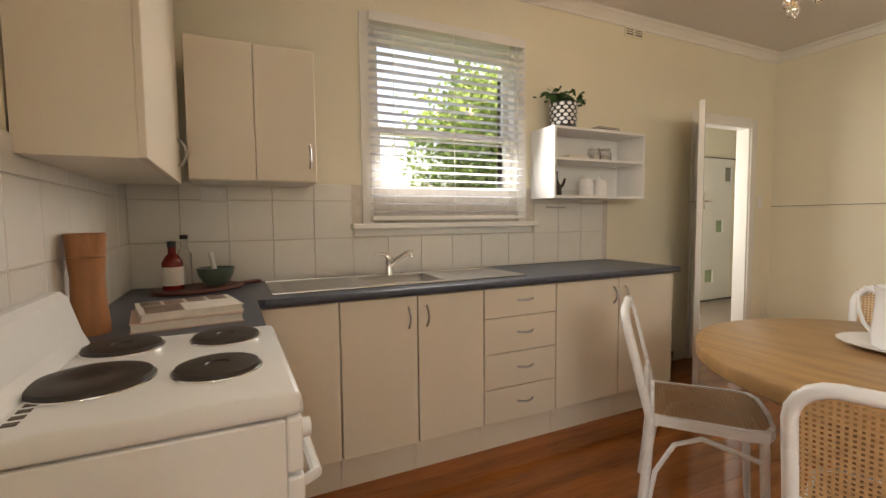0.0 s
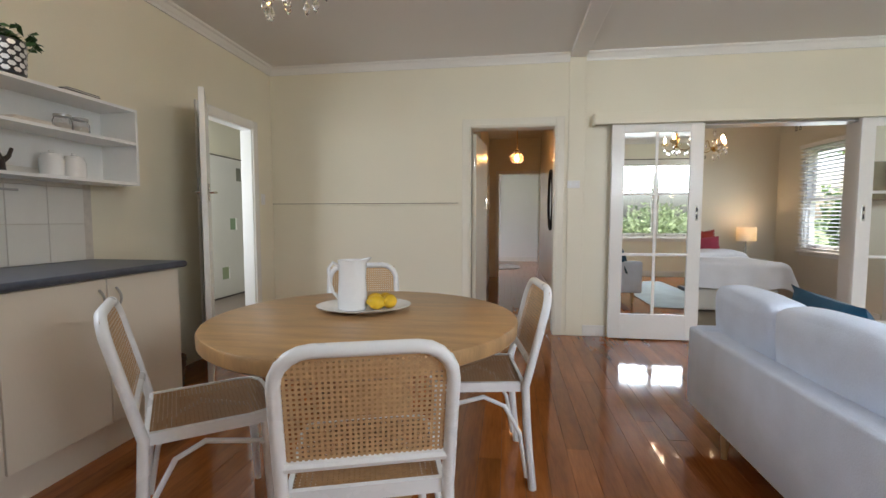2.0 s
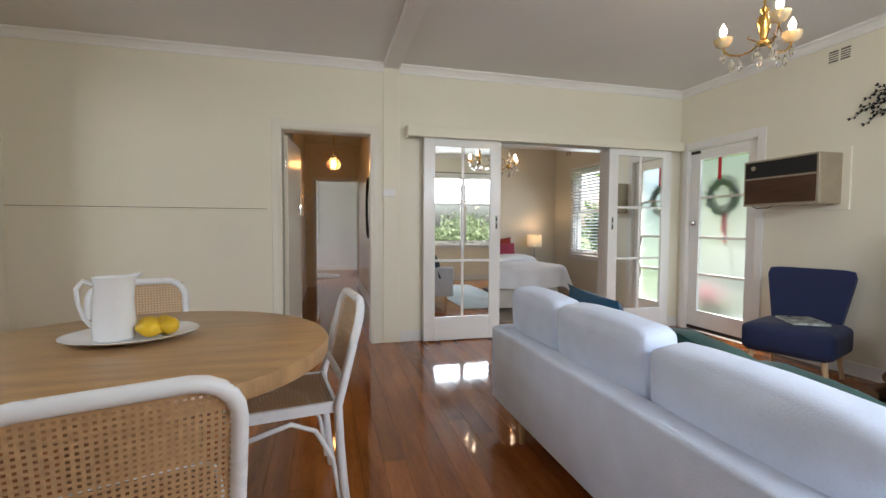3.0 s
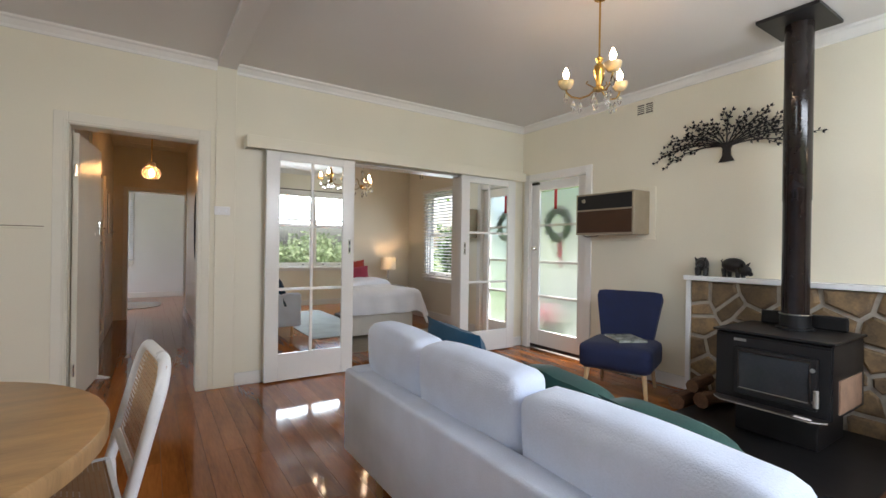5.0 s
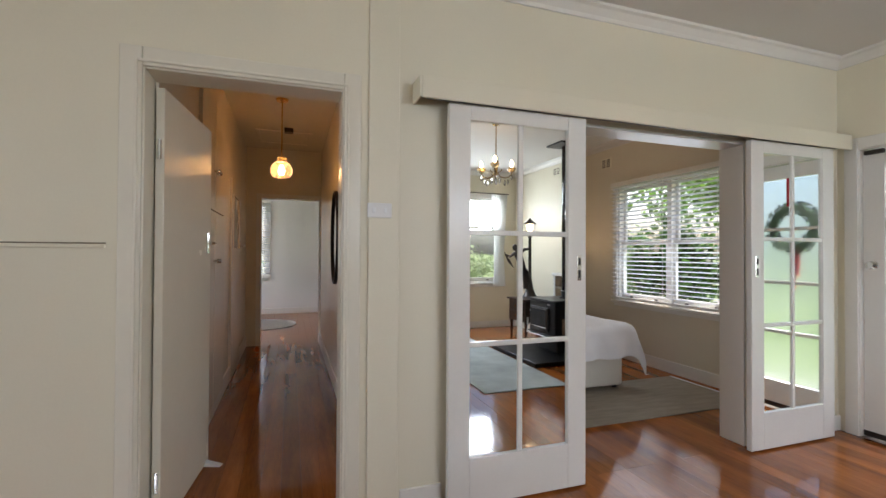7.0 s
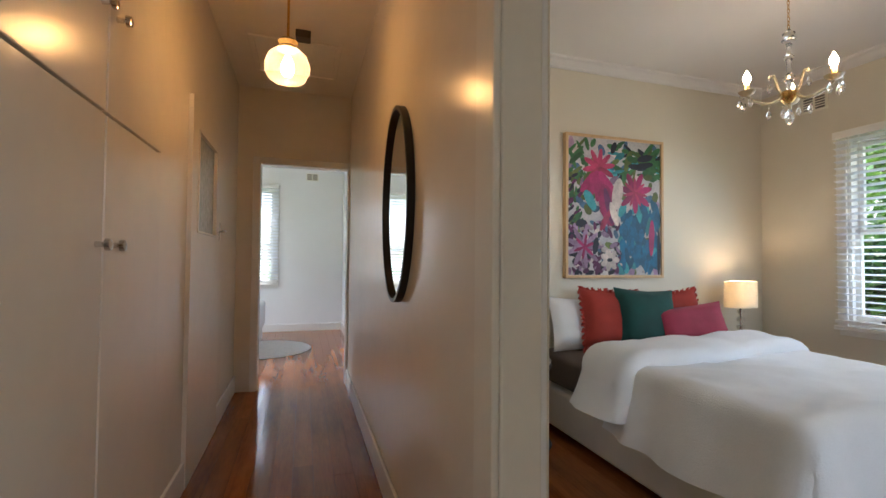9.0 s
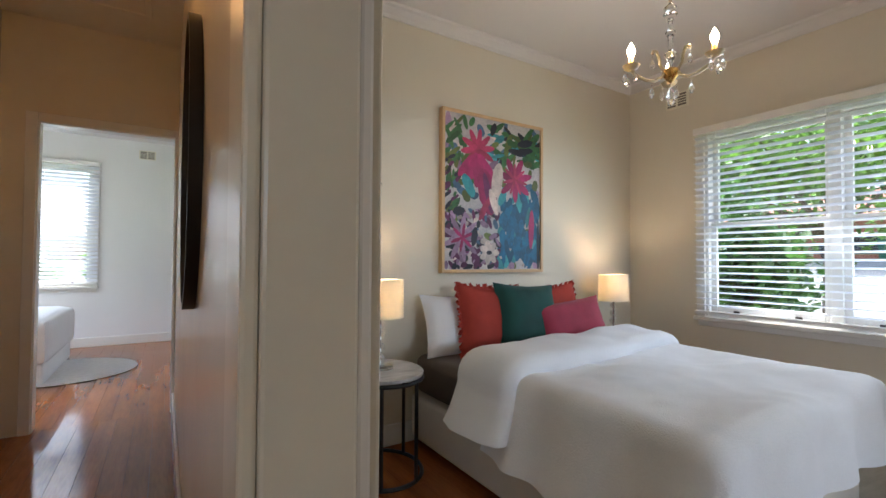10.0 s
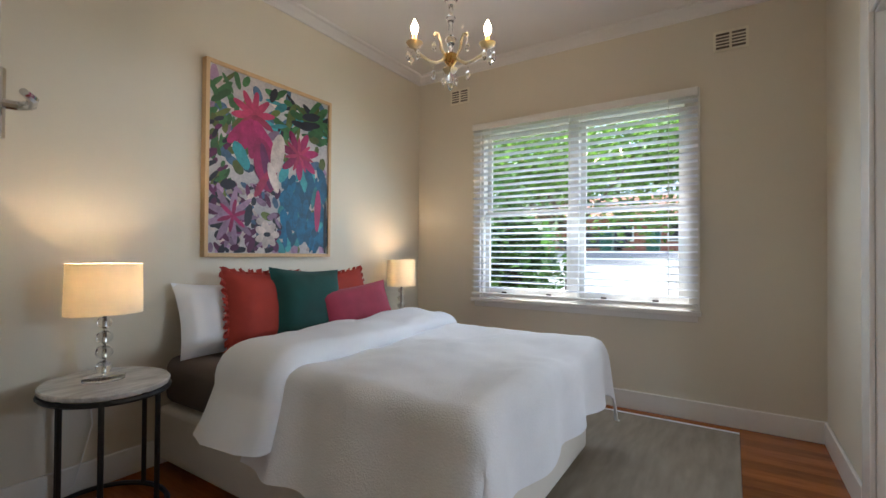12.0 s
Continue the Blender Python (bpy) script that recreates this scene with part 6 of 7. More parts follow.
for k in range(64):
    j = (k + 1) % 64
    bm.faces.new((v1[k], v1[j], v0[j], v0[k])), bm.faces.new((v0[k], v0[j], v2[j], v2[k])), bm.faces.new((v2[k], v2[j], v3[j], v3[k]))
part("frame", bm, BLACK, mir, "slim black frame", True)
bm = bmesh.new()
bm.faces.new([bm.verts.new((-0.014, y * 0.95, z * 0.96)) for _, y, z in ring])
part("mirror_glass", bm, MIRROR, mir)
pend = thing("hall_pendant", "moulded glass jar pendant lamp on a brass rod", "pendant lamp", (2.643, 2.291, 1.975))
part("canopy", lathe(bmesh.new(), [(0.0, H - 1.975 - 0.03), (0.05, H - 1.975 - 0.022), (0.06, H - 1.975)], 20), BRASS, pend, "", True)
part("rod", tube(bmesh.new(), [(0, 0, 0.22), (0, 0, H - 1.975 - 0.02)], 0.006, 8), BRASS, pend, "", True)
bm = lathe(bmesh.new(), [(0.03, 0.02), (0.075, 0.028), (0.095, 0.065), (0.098, 0.105), (0.08, 0.145), (0.05, 0.17)], 20)
for v in bm.verts:
    k = 1 + 0.05 * math.cos(20 * math.atan2(v.co.y, v.co.x) / 2) * math.cos(v.co.z * 110)
    v.co.x *= k
    v.co.y *= k
part("shade", bm, PENDANT_GLASS, pend, "faceted amber glass jar", True)
part("collar", lathe(bmesh.new(), [(0.05, 0.168), (0.03, 0.19), (0.045, 0.205), (0.03, 0.22), (0.0, 0.225)], 16), CREAM_GLASS, pend, "", True)
part("bulb", lathe(bmesh.new(), [(0.012, 0.14), (0.028, 0.10), (0.03, 0.075), (0.018, 0.05), (0.0, 0.045)], 14), PENDANT_BULB, pend, "lit bulb", True)
sm = thing("ceiling_fitting", "small dark ceiling fitting", "ceiling fitting", (2.70, 3.32, H))
part("box", box(-0.05, 0.05, -0.05, 0.05, -0.05, 0, bevel=0.006), DARK_METAL, sm)
hatch = thing("ceiling_hatch", "square cream ceiling manhole with a moulded edge", "hatch", (2.65, 3.75, H))
part("panel", box(-0.28, 0.28, -0.28, 0.28, -0.008, 0), WALL_HALL, hatch)
for a in ((-0.32, 0.32, -0.32, -0.28), (-0.32, 0.32, 0.28, 0.32), (-0.32, -0.28, -0.28, 0.28), (0.28, 0.32, -0.28, 0.28)):
    part("moulding", box(*a, -0.016, 0, bevel=0.004), WALL_HALL, hatch)


def flat_door(name, label, y0, y1, z0, z1, knobs=(), glass=None, lever_at=None):
    d = thing(name, label, "door", (HX0, y0, 0))
    w = y1 - y0
    bm = bmesh.new()
    if glass:
        g0, g1, gz0, gz1 = glass
        cube(bm, 0, 0.022, 0, w, z0, gz0), cube(bm, 0, 0.022, 0, w, gz1, z1), cube(bm, 0, 0.022, 0, g0, gz0, gz1), cube(bm, 0, 0.022, g1, w, gz0, gz1)
    else:
        cube(bm, 0, 0.022, 0, w, z0, z1, bevel=0.003)
    part("leaf", bm, WALL_HALL, d)
    if glass:
        part("pane", box(0.002, 0.008, g0, g1, gz0, gz1), mat("obscure_glass", (0.40, 0.42, 0.38), 0.2, 0.2, 30, 0.4, 80), d, "obscure glass pane")
        for a in ((g0 - 0.012, g0, gz0, gz1), (g1, g1 + 0.012, gz0, gz1), (g0 - 0.012, g1 + 0.012, gz0 - 0.012, gz0), (g0 - 0.012, g1 + 0.012, gz1, gz1 + 0.012)):
            part("bead", box(0.022, 0.028, *a), WALL_HALL, d)
    for ky, kz in knobs:
        k = part("knob", lathe(bmesh.new(), [(0.009, 0), (0.008, 0.018), (0.018, 0.026), (0.016, 0.038), (0.0, 0.042)], 14), CHROME, d, "small chrome knob", True)
        k.matrix_basis = pose(0.022, ky, kz, 0, 90)
    if lever_at:
        lever(d, (0.026, lever_at[0], lever_at[1]), (1, 0, 0), (0, -1, 0))
    return d


flat_door("linen_cupboard_door", "glossy cream linen cupboard door", 1.12, 1.665, 0.10, 1.60, [(0.50, 1.22)])
flat_door("linen_cupboard_door", "glossy cream linen cupboard door beside another", 1.675, 2.20, 0.10, 1.60, [(0.05, 1.22)])
flat_door("upper_cupboard_door", "glossy cream overhead cupboard door", 1.12, 1.665, 1.61, 2.45, [(0.50, 1.91)])
flat_door("upper_cupboard_door", "glossy cream overhead cupboard door beside another", 1.675, 2.20, 1.61, 2.45, [(0.05, 1.91)])
flat_door("bathroom_door", "glossy cream bathroom door with an obscure glass pane", 2.72, 3.55, 0.01, 2.04, (), (0.145, 0.645, 1.335, 1.88), (0.755, 1.366))

# ---- back bedroom ----
bb_bed = thing("back_bed", "bed with a white cover in the back bedroom", "bed", (1.5, 6.55, 0))
bm = soft_box(1.4, 1.5, 0.42, 0.03, 10, 0.08)
bm.transform(pose(0, 0, 0.18))
part("cover", bm, LINEN, bb_bed, "", True)
part("base", box(-0.66, 0.66, -0.70, 0.70, 0.0, 0.2, bevel=0.02), LINEN, bb_bed)
solo("round_rug", lathe(bmesh.new(), [(0.60, 0.0), (0.61, 0.006), (0.60, 0.013), (0.0, 0.013)], 48, (2.23, 6.42, 0.001)), mat("white_shag", (0.74, 0.72, 0.72), 0.95, 0.1, 30, 0.9, 200), "round white shaggy rug", "rug", True)

# ---- bedroom ----
BX0_, BX1_, BYF, BYH = 4.38, 5.82, 1.22, 3.08
BC = (BX0_ + BX1_) / 2
bed = thing("bed", "double bed with a white quilt turned back over a taupe sheet", "bed", (BC, BYH, 0))
BW, BL = (BX1_ - BX0_) / 2, BYH - BYF
part("base", box(-BW + 0.01, BW - 0.07, -BL + 0.08, 0, 0.04, 0.31, bevel=0.03, seg=3), BASE_CLOTH, bed, "cream upholstered base", True)
part("mattress", box(-BW + 0.03, BW - 0.03, -BL + 0.03, 0, 0.315, 0.555, bevel=0.06, seg=4), TAUPE, bed, "taupe fitted sheet", True)
for s in (-1, 1):
    for y in (-0.15, -BL + 0.15):
        part("foot", tube(bmesh.new(), [(s * (BW - 0.12), y, 0.05), (s * (BW - 0.12), y, 0)], 0.025, 8), BLACK, bed)


def quilt(y_head, y_over, side_drop, foot_drop, lift, thick, seed, nu=76, nv=64, wave=1.0):
    """A cover over the bed from y_head (behind the bed's head line) to its foot, hanging at both sides and, if given, at the foot."""
    def f(u, v):
        s = (u - 0.5) * 2 * (BW + side_drop)
        tlen = (BL - y_head) + foot_drop
        t = v * (y_over if y_over else tlen)
        ax = abs(s)
        r = 0.07
        over = max(0.0, ax - (BW - r))
        ang = min(over / r, math.pi / 2)
        x = (min(ax, BW - r) + r * math.sin(ang) + 0.40 * max(0, over - r * math.pi / 2)) * (1 if s >= 0 else -1)
        z = 0.565 + lift - r * (1 - math.cos(ang)) - max(0.0, over - r * math.pi / 2)
        yo = max(0.0, t - (BL - y_head - r))
        ang2 = min(yo / r, math.pi / 2)
        y = -y_head - min(t, BL - y_head - r) - r * math.sin(ang2) - 0.10 * max(0, yo - r * math.pi / 2)
        z -= r * (1 - math.cos(ang2)) + max(0.0, yo - r * math.pi / 2)
        hang = min(1.0, max(over, yo) / 0.25)
        z = max(z, 0.16)
        puff = thick * (0.6 + 0.6 * noise.noise(Vector((x * 2.2, y * 2.2, seed))))
        fold = 0.022 * wave * hang * math.sin((y if over > yo else x) * 17 + 2.5 * noise.noise(Vector((x * 3, y * 3, seed + 4))))
        nx = (1 if s > 0 else -1) * (over > 0.02)
        wr = 0.007 * noise.noise(Vector((x * 9, y * 9, z * 9 + seed))) + 0.020 * noise.noise(Vector((x * 3.2 + y * 2.4, y * 1.2 - x, seed + 9)))
        return (x + nx * (fold + 0.3 * puff), y - (fold + 0.3 * puff) * (yo > 0.02), z + puff * (1 - hang) + wr)
    return sheet(bmesh.new(), f, nu, nv)


part("quilt", quilt(0.86, 0, 0.29, 0.24, 0.035, 0.06, 3.1), WAFFLE, bed, "white waffle cotton quilt", True)


def fold_band(u, v):
    """The turned-back quilt edge: a thick white roll across the bed, hanging lower over the near side."""
    s = -(BW + 0.27) + u * (2 * BW + 0.27 + 0.12)
    ax = abs(s)
    r = 0.10
    over = max(0.0, ax - (BW - r))
    ang = min(over / r, math.pi / 2)
    x = (min(ax, BW - r) + r * math.sin(ang) + 0.48 * max(0, over - r * math.pi / 2)) * (1 if s >= 0 else -1)
    z0 = 0.61 - r * (1 - math.cos(ang)) - 0.85 * max(0.0, over - r * math.pi / 2)
    a = 2 * math.pi * v
    half = 0.215 + 0.03 * noise.noise(Vector((s * 2, 0, 7)))
    yc = -0.76 - 0.16 * (0.5 - u) + 0.03 * noise.noise(Vector((s * 2.5, 3, 1)))
    th = 0.068 * (1 + 0.3 * noise.noise(Vector((s * 4, math.cos(a) * 2, 2))))
    ca, sa = math.cos(a), math.sin(a)
    prof_y = half * (abs(ca) ** 0.7) * (1 if ca > 0 else -1)
    up = th * (abs(sa) ** 0.8) * (1 if sa > 0 else -1)
    nx = math.sin(ang) * (1 if s >= 0 else -1)
    nz = math.cos(ang)
    wr = 0.009 * noise.noise(Vector((x * 9, prof_y * 6, z0 * 9))) + 0.010 * noise.noise(Vector((x * 3, prof_y * 2 + 5, z0 * 3)))
    return (x + nx * (up + 0.015), yc + prof_y, z0 + 0.04 + nz * up + wr)


bm = sheet(bmesh.new(), fold_band, 70, 28)
bmesh.ops.remove_doubles(bm, verts=bm.verts, dist=0.0005)
bmesh.ops.holes_fill(bm, edges=[e for e in bm.edges if e.is_boundary])
part("turned_back_fold", bm, LINEN, bed, "smooth white quilt underside", True)


def fringe(parent, w, h, material, pull):
    """A ruffled, frayed edging round the outline of a cushion cover."""
    rng = random.Random(5)
    bm = bmesh.new()
    ring = []
    for q in range(160):
        a_, b_ = (q % 40) / 20 - 1, 1.0
        a_, b_ = ((a_, 1), (1, -a_), (-a_, -1), (-1, a_))[q // 40]
        k = 1 + pull * a_ * a_ * b_ * b_
        base = Vector((a_ * w / 2 * k, 0, h / 2 + b_ * h / 2 * k))
        d = (base - Vector((0, 0, h / 2))).normalized()
        wave = 0.012 * math.sin(q * 1.9) + rng.uniform(-0.004, 0.004)
        ring.append((bm.verts.new(base - d * 0.012), bm.verts.new(base + d * 0.012 + Vector((0, wave * 0.5, 0))), bm.verts.new(base + d * rng.uniform(0.022, 0.034) + Vector((0, wave, 0)))))
    for q in range(160):
        A, B = ring[q], ring[(q + 1) % 160]
        bm.faces.new((A[0], B[0], B[1], A[1]))
        if q % 4 != 3:
            bm.faces.new((A[1], B[1], B[2], A[2]))
    part("fringe", bm, material, parent, "frayed ruffled edging")


def pillow(name, label, material, at, rot, w, h, t, frill=False, group="bed pillows and cushions", pull=0.09):
    p = thing(name, label, "cushion", at, 0, group)
    p.matrix_basis = pose(*at, *rot)
    part("cover", tri_cushion(w, h, t, 18, pull), material, p, "", True)
    if frill:
        fringe(p, w, h, material, pull)
    return p


pillow("bed_pillow", "white cotton bed pillow standing against the wall", LINEN, (4.68, 2.885, 0.56), (-22, 2, -4), 0.50, 0.37, 0.15)
pillow("bed_pillow", "white cotton bed pillow behind the cushions", LINEN, (5.42, 2.95, 0.552), (-14, 0, 0), 0.60, 0.40, 0.18)
pillow("fringed_cushion", "coral linen cushion with a frayed fringe", CORAL, (4.82, 2.78, 0.565), (-15, 3, -6), 0.42, 0.41, 0.17, True)
pillow("fringed_cushion", "coral linen cushion with a frayed fringe behind a raspberry one", CORAL, (5.50, 2.83, 0.562), (-14, -6, -4), 0.38, 0.39, 0.17, True)
pillow("velvet_cushion", "emerald green velvet square cushion on the bed", GREEN, (5.04, 2.68, 0.562), (-16, 3, -8), 0.43, 0.43, 0.17)
pillow("velvet_cushion", "raspberry velvet lumbar cushion on the bed", PINK, (5.37, 2.60, 0.615), (-20, -5, -4), 0.56, 0.27, 0.15)

pic = thing("painting", "large abstract floral painting in a thin timber frame", "painting", (4.61, 3.11, 1.06))
PW, PH = 0.915, 1.11
for a in ((0, 0.022, 0, PH), (PW - 0.022, PW, 0, PH), (0.022, PW - 0.022, 0, 0.022), (0.022, PW - 0.022, PH - 0.022, PH)):
    part("frame", box(a[0], a[1], -0.045, 0, a[2], a[3], bevel=0.002), OAKLEG, pic, "pale timber frame")
CANVAS = mat("painted_canvas", (0.55, 0.50, 0.47), 0.6, 0.25, 4, 0.5, 60, dark=(0.30, 0.30, 0.33))
part("canvas", box(0.022, PW - 0.022, -0.03, -0.005, 0.022, PH - 0.022), CANVAS, pic, "pale grey painted canvas")
PAINT = {}
for nm, col in (("magenta", (0.28, 0.015, 0.09)), ("rose", (0.34, 0.03, 0.085)), ("leaf_green", (0.04, 0.13, 0.04)), ("olive", (0.10, 0.13, 0.03)), ("blue", (0.006, 0.095, 0.19)), ("turquoise", (0.05, 0.27, 0.30)),
                ("plum", (0.10, 0.015, 0.07)), ("ink", (0.012, 0.014, 0.025)), ("lilac", (0.30, 0.19, 0.29)), ("blush", (0.50, 0.42, 0.38)), ("sky", (0.06, 0.12, 0.20))):
    PAINT[nm] = (bmesh.new(), mat(nm + "_paint", col, 0.45, 0.35, 16, 0.5, 70, island=0.35))
layer = [0]


def stroke(colour, x, z, a, l, w, lump=0.25):
    """One brush mark, pointed at both ends, on the canvas."""
    bm = PAINT[colour][0]
    layer[0] += 1
    y = -0.0305 - layer[0] * 0.0000085
    d, q = (math.cos(radians(a)), math.sin(radians(a))), (-math.sin(radians(a)), math.cos(radians(a)))
    pts = []
    for k in range(14):
        t = 2 * math.pi * k / 14
        cl = math.cos(t)
        rr = math.sin(t) * (1 + lump * noise.noise(Vector((x * 30 + k, z * 30, layer[0]))))
        px, pz = x + d[0] * cl * l / 2 + q[0] * rr * w / 2, z + d[1] * cl * l / 2 + q[1] * rr * w / 2
        pts.append(bm.verts.new((min(max(px, 0.024), PW - 0.024), y, min(max(pz, 0.024), PH - 0.024))))
    bm.faces.new(pts)


def bloom(colour, x, z, n, l, w, a0=0, lo=0, hi=360):
    for k in range(n):
        a = a0 + lo + (hi - lo) * k / n
        stroke(colour, x + 0.5 * l * math.cos(radians(a)), z + 0.5 * l * math.sin(radians(a)), a, l, w)


rng = random.Random(9)
for x, z, c in [(rng.uniform(0.03, 0.88), rng.uniform(0.03, 1.08), rng.choice(("blush", "lilac", "sky", "olive"))) for _ in range(80)]:
    stroke(c, x, z, rng.uniform(0, 180), rng.uniform(0.06, 0.16), rng.uniform(0.03, 0.07))
for _ in range(34):
    stroke(rng.choice(("leaf_green", "olive", "leaf_green")), rng.uniform(0.03, 0.26), rng.uniform(0.62, 1.05), rng.uniform(30, 130), rng.uniform(0.06, 0.16), rng.uniform(0.02, 0.05))
for _ in range(60):
    stroke(rng.choice(("leaf_green", "leaf_green", "olive", "ink", "turquoise")), rng.uniform(0.42, 0.88), rng.uniform(0.80, 1.04), rng.uniform(-40, 80), rng.uniform(0.08, 0.22), rng.uniform(0.02, 0.06))
for _ in range(130):
    stroke(rng.choice(("blue", "blue", "blue", "blue", "turquoise")), rng.uniform(0.50, 0.88), rng.uniform(0.03, 0.58), rng.uniform(60, 120), rng.uniform(0.07, 0.20), rng.uniform(0.03, 0.07))
for _ in range(150):
    stroke(rng.choice(("lilac", "plum", "ink", "ink", "plum", "sky", "blush")), rng.uniform(0.03, 0.48), rng.uniform(0.03, 0.44), rng.uniform(0, 180), rng.uniform(0.04, 0.12), rng.uniform(0.02, 0.045))
for _ in range(22):
    stroke(rng.choice(("ink", "plum", "leaf_green")), rng.uniform(0.03, 0.14), rng.uniform(0.42, 0.8), rng.uniform(20, 70), rng.uniform(0.04, 0.09), 0.025)
bloom("rose", 0.30, 0.86, 10, 0.15, 0.045, 10), bloom("magenta", 0.30, 0.83, 5, 0.24, 0.075, 0, 225, 330)
bloom("magenta", 0.64, 0.68, 7, 0.17, 0.055, 14), bloom("rose", 0.64, 0.68, 7, 0.12, 0.025, 40)
stroke("magenta", 0.38, 0.57, 104, 0.34, 0.15), stroke("plum", 0.39, 0.56, 104, 0.30, 0.06), stroke("rose", 0.36, 0.45, 60, 0.2, 0.05)
stroke("turquoise", 0.22, 0.60, 120, 0.18, 0.08), stroke("blush", 0.47, 0.66, 80, 0.26, 0.10), stroke("blush", 0.44, 0.5, 110, 0.2, 0.06)
bloom("lilac", 0.16, 0.24, 9, 0.17, 0.04), bloom("magenta", 0.17, 0.24, 6, 0.10, 0.025, 20)
stroke("magenta", 0.80, 0.32, 88, 0.30, 0.055), stroke("ink", 0.87, 0.2, 90, 0.4, 0.03), stroke("ink", 0.14, 0.42, 10, 0.10, 0.06), stroke("ink", 0.27, 0.25, 80, 0.14, 0.05), stroke("ink", 0.72, 0.9, 12, 0.2, 0.05)
bloom("blush", 0.40, 0.14, 7, 0.09, 0.05), stroke("ink", 0.40, 0.14, 0, 0.05, 0.03)
for nm, (bm, m_) in PAINT.items():
    tagged(part(nm + "_brushwork", bm, m_, pic, "thick brushed paint"), kind="stuff")

nt = thing("bedside_table", "oval marble-topped bedside table on a black frame", "bedside table", (4.08, 2.83, 0), 0, "bedside tables")
part("marble_top", lathe(bmesh.new(), [(0.19, 0.525), (0.222, 0.53), (0.225, 0.545), (0.22, 0.55), (0.0, 0.55)], 48, (0, 0, 0), 0.98, 1.12), MARBLE, nt, "white veined marble top", True)
ell = [(0.215 * math.cos(k * math.pi / 20), 0.245 * math.sin(k * math.pi / 20)) for k in range(40)]
part("top_ring", tube(bmesh.new(), [(x, y, 0.515) for x, y in ell], 0.011, 6, True), BLACK, nt)
part("floor_ring", tube(bmesh.new(), [(x, y, 0.011) for x, y in ell], 0.011, 6, True), BLACK, nt)
for k in (3, 13, 23, 33, 27):
    x, y = ell[k]
    part("leg", tube(bmesh.new(), [(x, y, 0.01), (x, y, 0.52)], 0.0105, 8), BLACK, nt)
copy_thing(nt, pose(6.17, 2.84, 0))
lamp = thing("table_lamp", "bedside lamp with a cream oval shade on stacked crystal balls", "lamp", (4.075, 2.85, 0.551), 0, "bedside lamps")
part("base", lathe(bmesh.new(), [(0.075, 0), (0.075, 0.012), (0.02, 0.018), (0.0, 0.018)], 28), GLASS, lamp, "clear crystal base", True)
part("stem", tube(bmesh.new(), [(0, 0, 0.015), (0, 0, 0.36)], 0.006, 8), CHROME, lamp, "chrome stem", True)
for k, r in enumerate((0.03, 0.031, 0.03, 0.028)):
    bm = bmesh.new()
    blob(bm, (0, 0, 0.052 + k * 0.062), (r, r, r * 0.92), 18, 12)
    part("crystal_ball", bm, GLASS, lamp, "clear crystal ball", True)
bm = lathe(bmesh.new(), [(0.140, 0.275), (0.136, 0.485), (0.1345, 0.485), (0.1385, 0.275)], 44, (0, 0, 0), 1.0, 0.72)
part("shade", bm, SHADE, lamp, "cream cloth drum shade", True)
part("bulb", lathe(bmesh.new(), [(0.012, 0.345), (0.024, 0.37), (0.027, 0.395), (0.015, 0.42), (0.0, 0.425)], 12), LAMP_BULB, lamp, "lit bulb", True)
copy_thing(lamp, pose(6.14, 2.9, 0.551))

ch = thing("crystal_chandelier", "crystal three-arm chandelier with lit candle bulbs", "chandelier", (5.187, 1.842, 2.09), 63)
hz = H - 2.09
part("ceiling_rose", lathe(bmesh.new(), [(0.0, hz - 0.03), (0.035, hz - 0.026), (0.05, hz)], 20), BRASS, ch, "", True)
bm = bmesh.new()
z = 0.36
while z < hz - 0.03:
    tube(bm, [(0.006 * math.cos(q * math.pi / 4), 0, z + 0.014 * math.sin(q * math.pi / 4)) if int(z * 50) % 2 else (0, 0.006 * math.cos(q * math.pi / 4), z + 0.014 * math.sin(q * math.pi / 4)) for q in range(8)], 0.002, 5, True)
    z += 0.022
part("chain", bm, BRASS, ch)
part("column", lathe(bmesh.new(), [(0.008, 0.0), (0.012, 0.05), (0.03, 0.09), (0.012, 0.11), (0.012, 0.17), (0.024, 0.20), (0.01, 0.22), (0.012, 0.26), (0.034, 0.29), (0.024, 0.305), (0.03, 0.325), (0.01, 0.345), (0.0, 0.36)], 16), GLASS, ch, "clear glass column", True)
part("hub", lathe(bmesh.new(), [(0.0, -0.055), (0.016, -0.045), (0.036, -0.02), (0.042, 0.0), (0.034, 0.012), (0.0, 0.016)], 18), BRASS, ch, "brass hub", True)
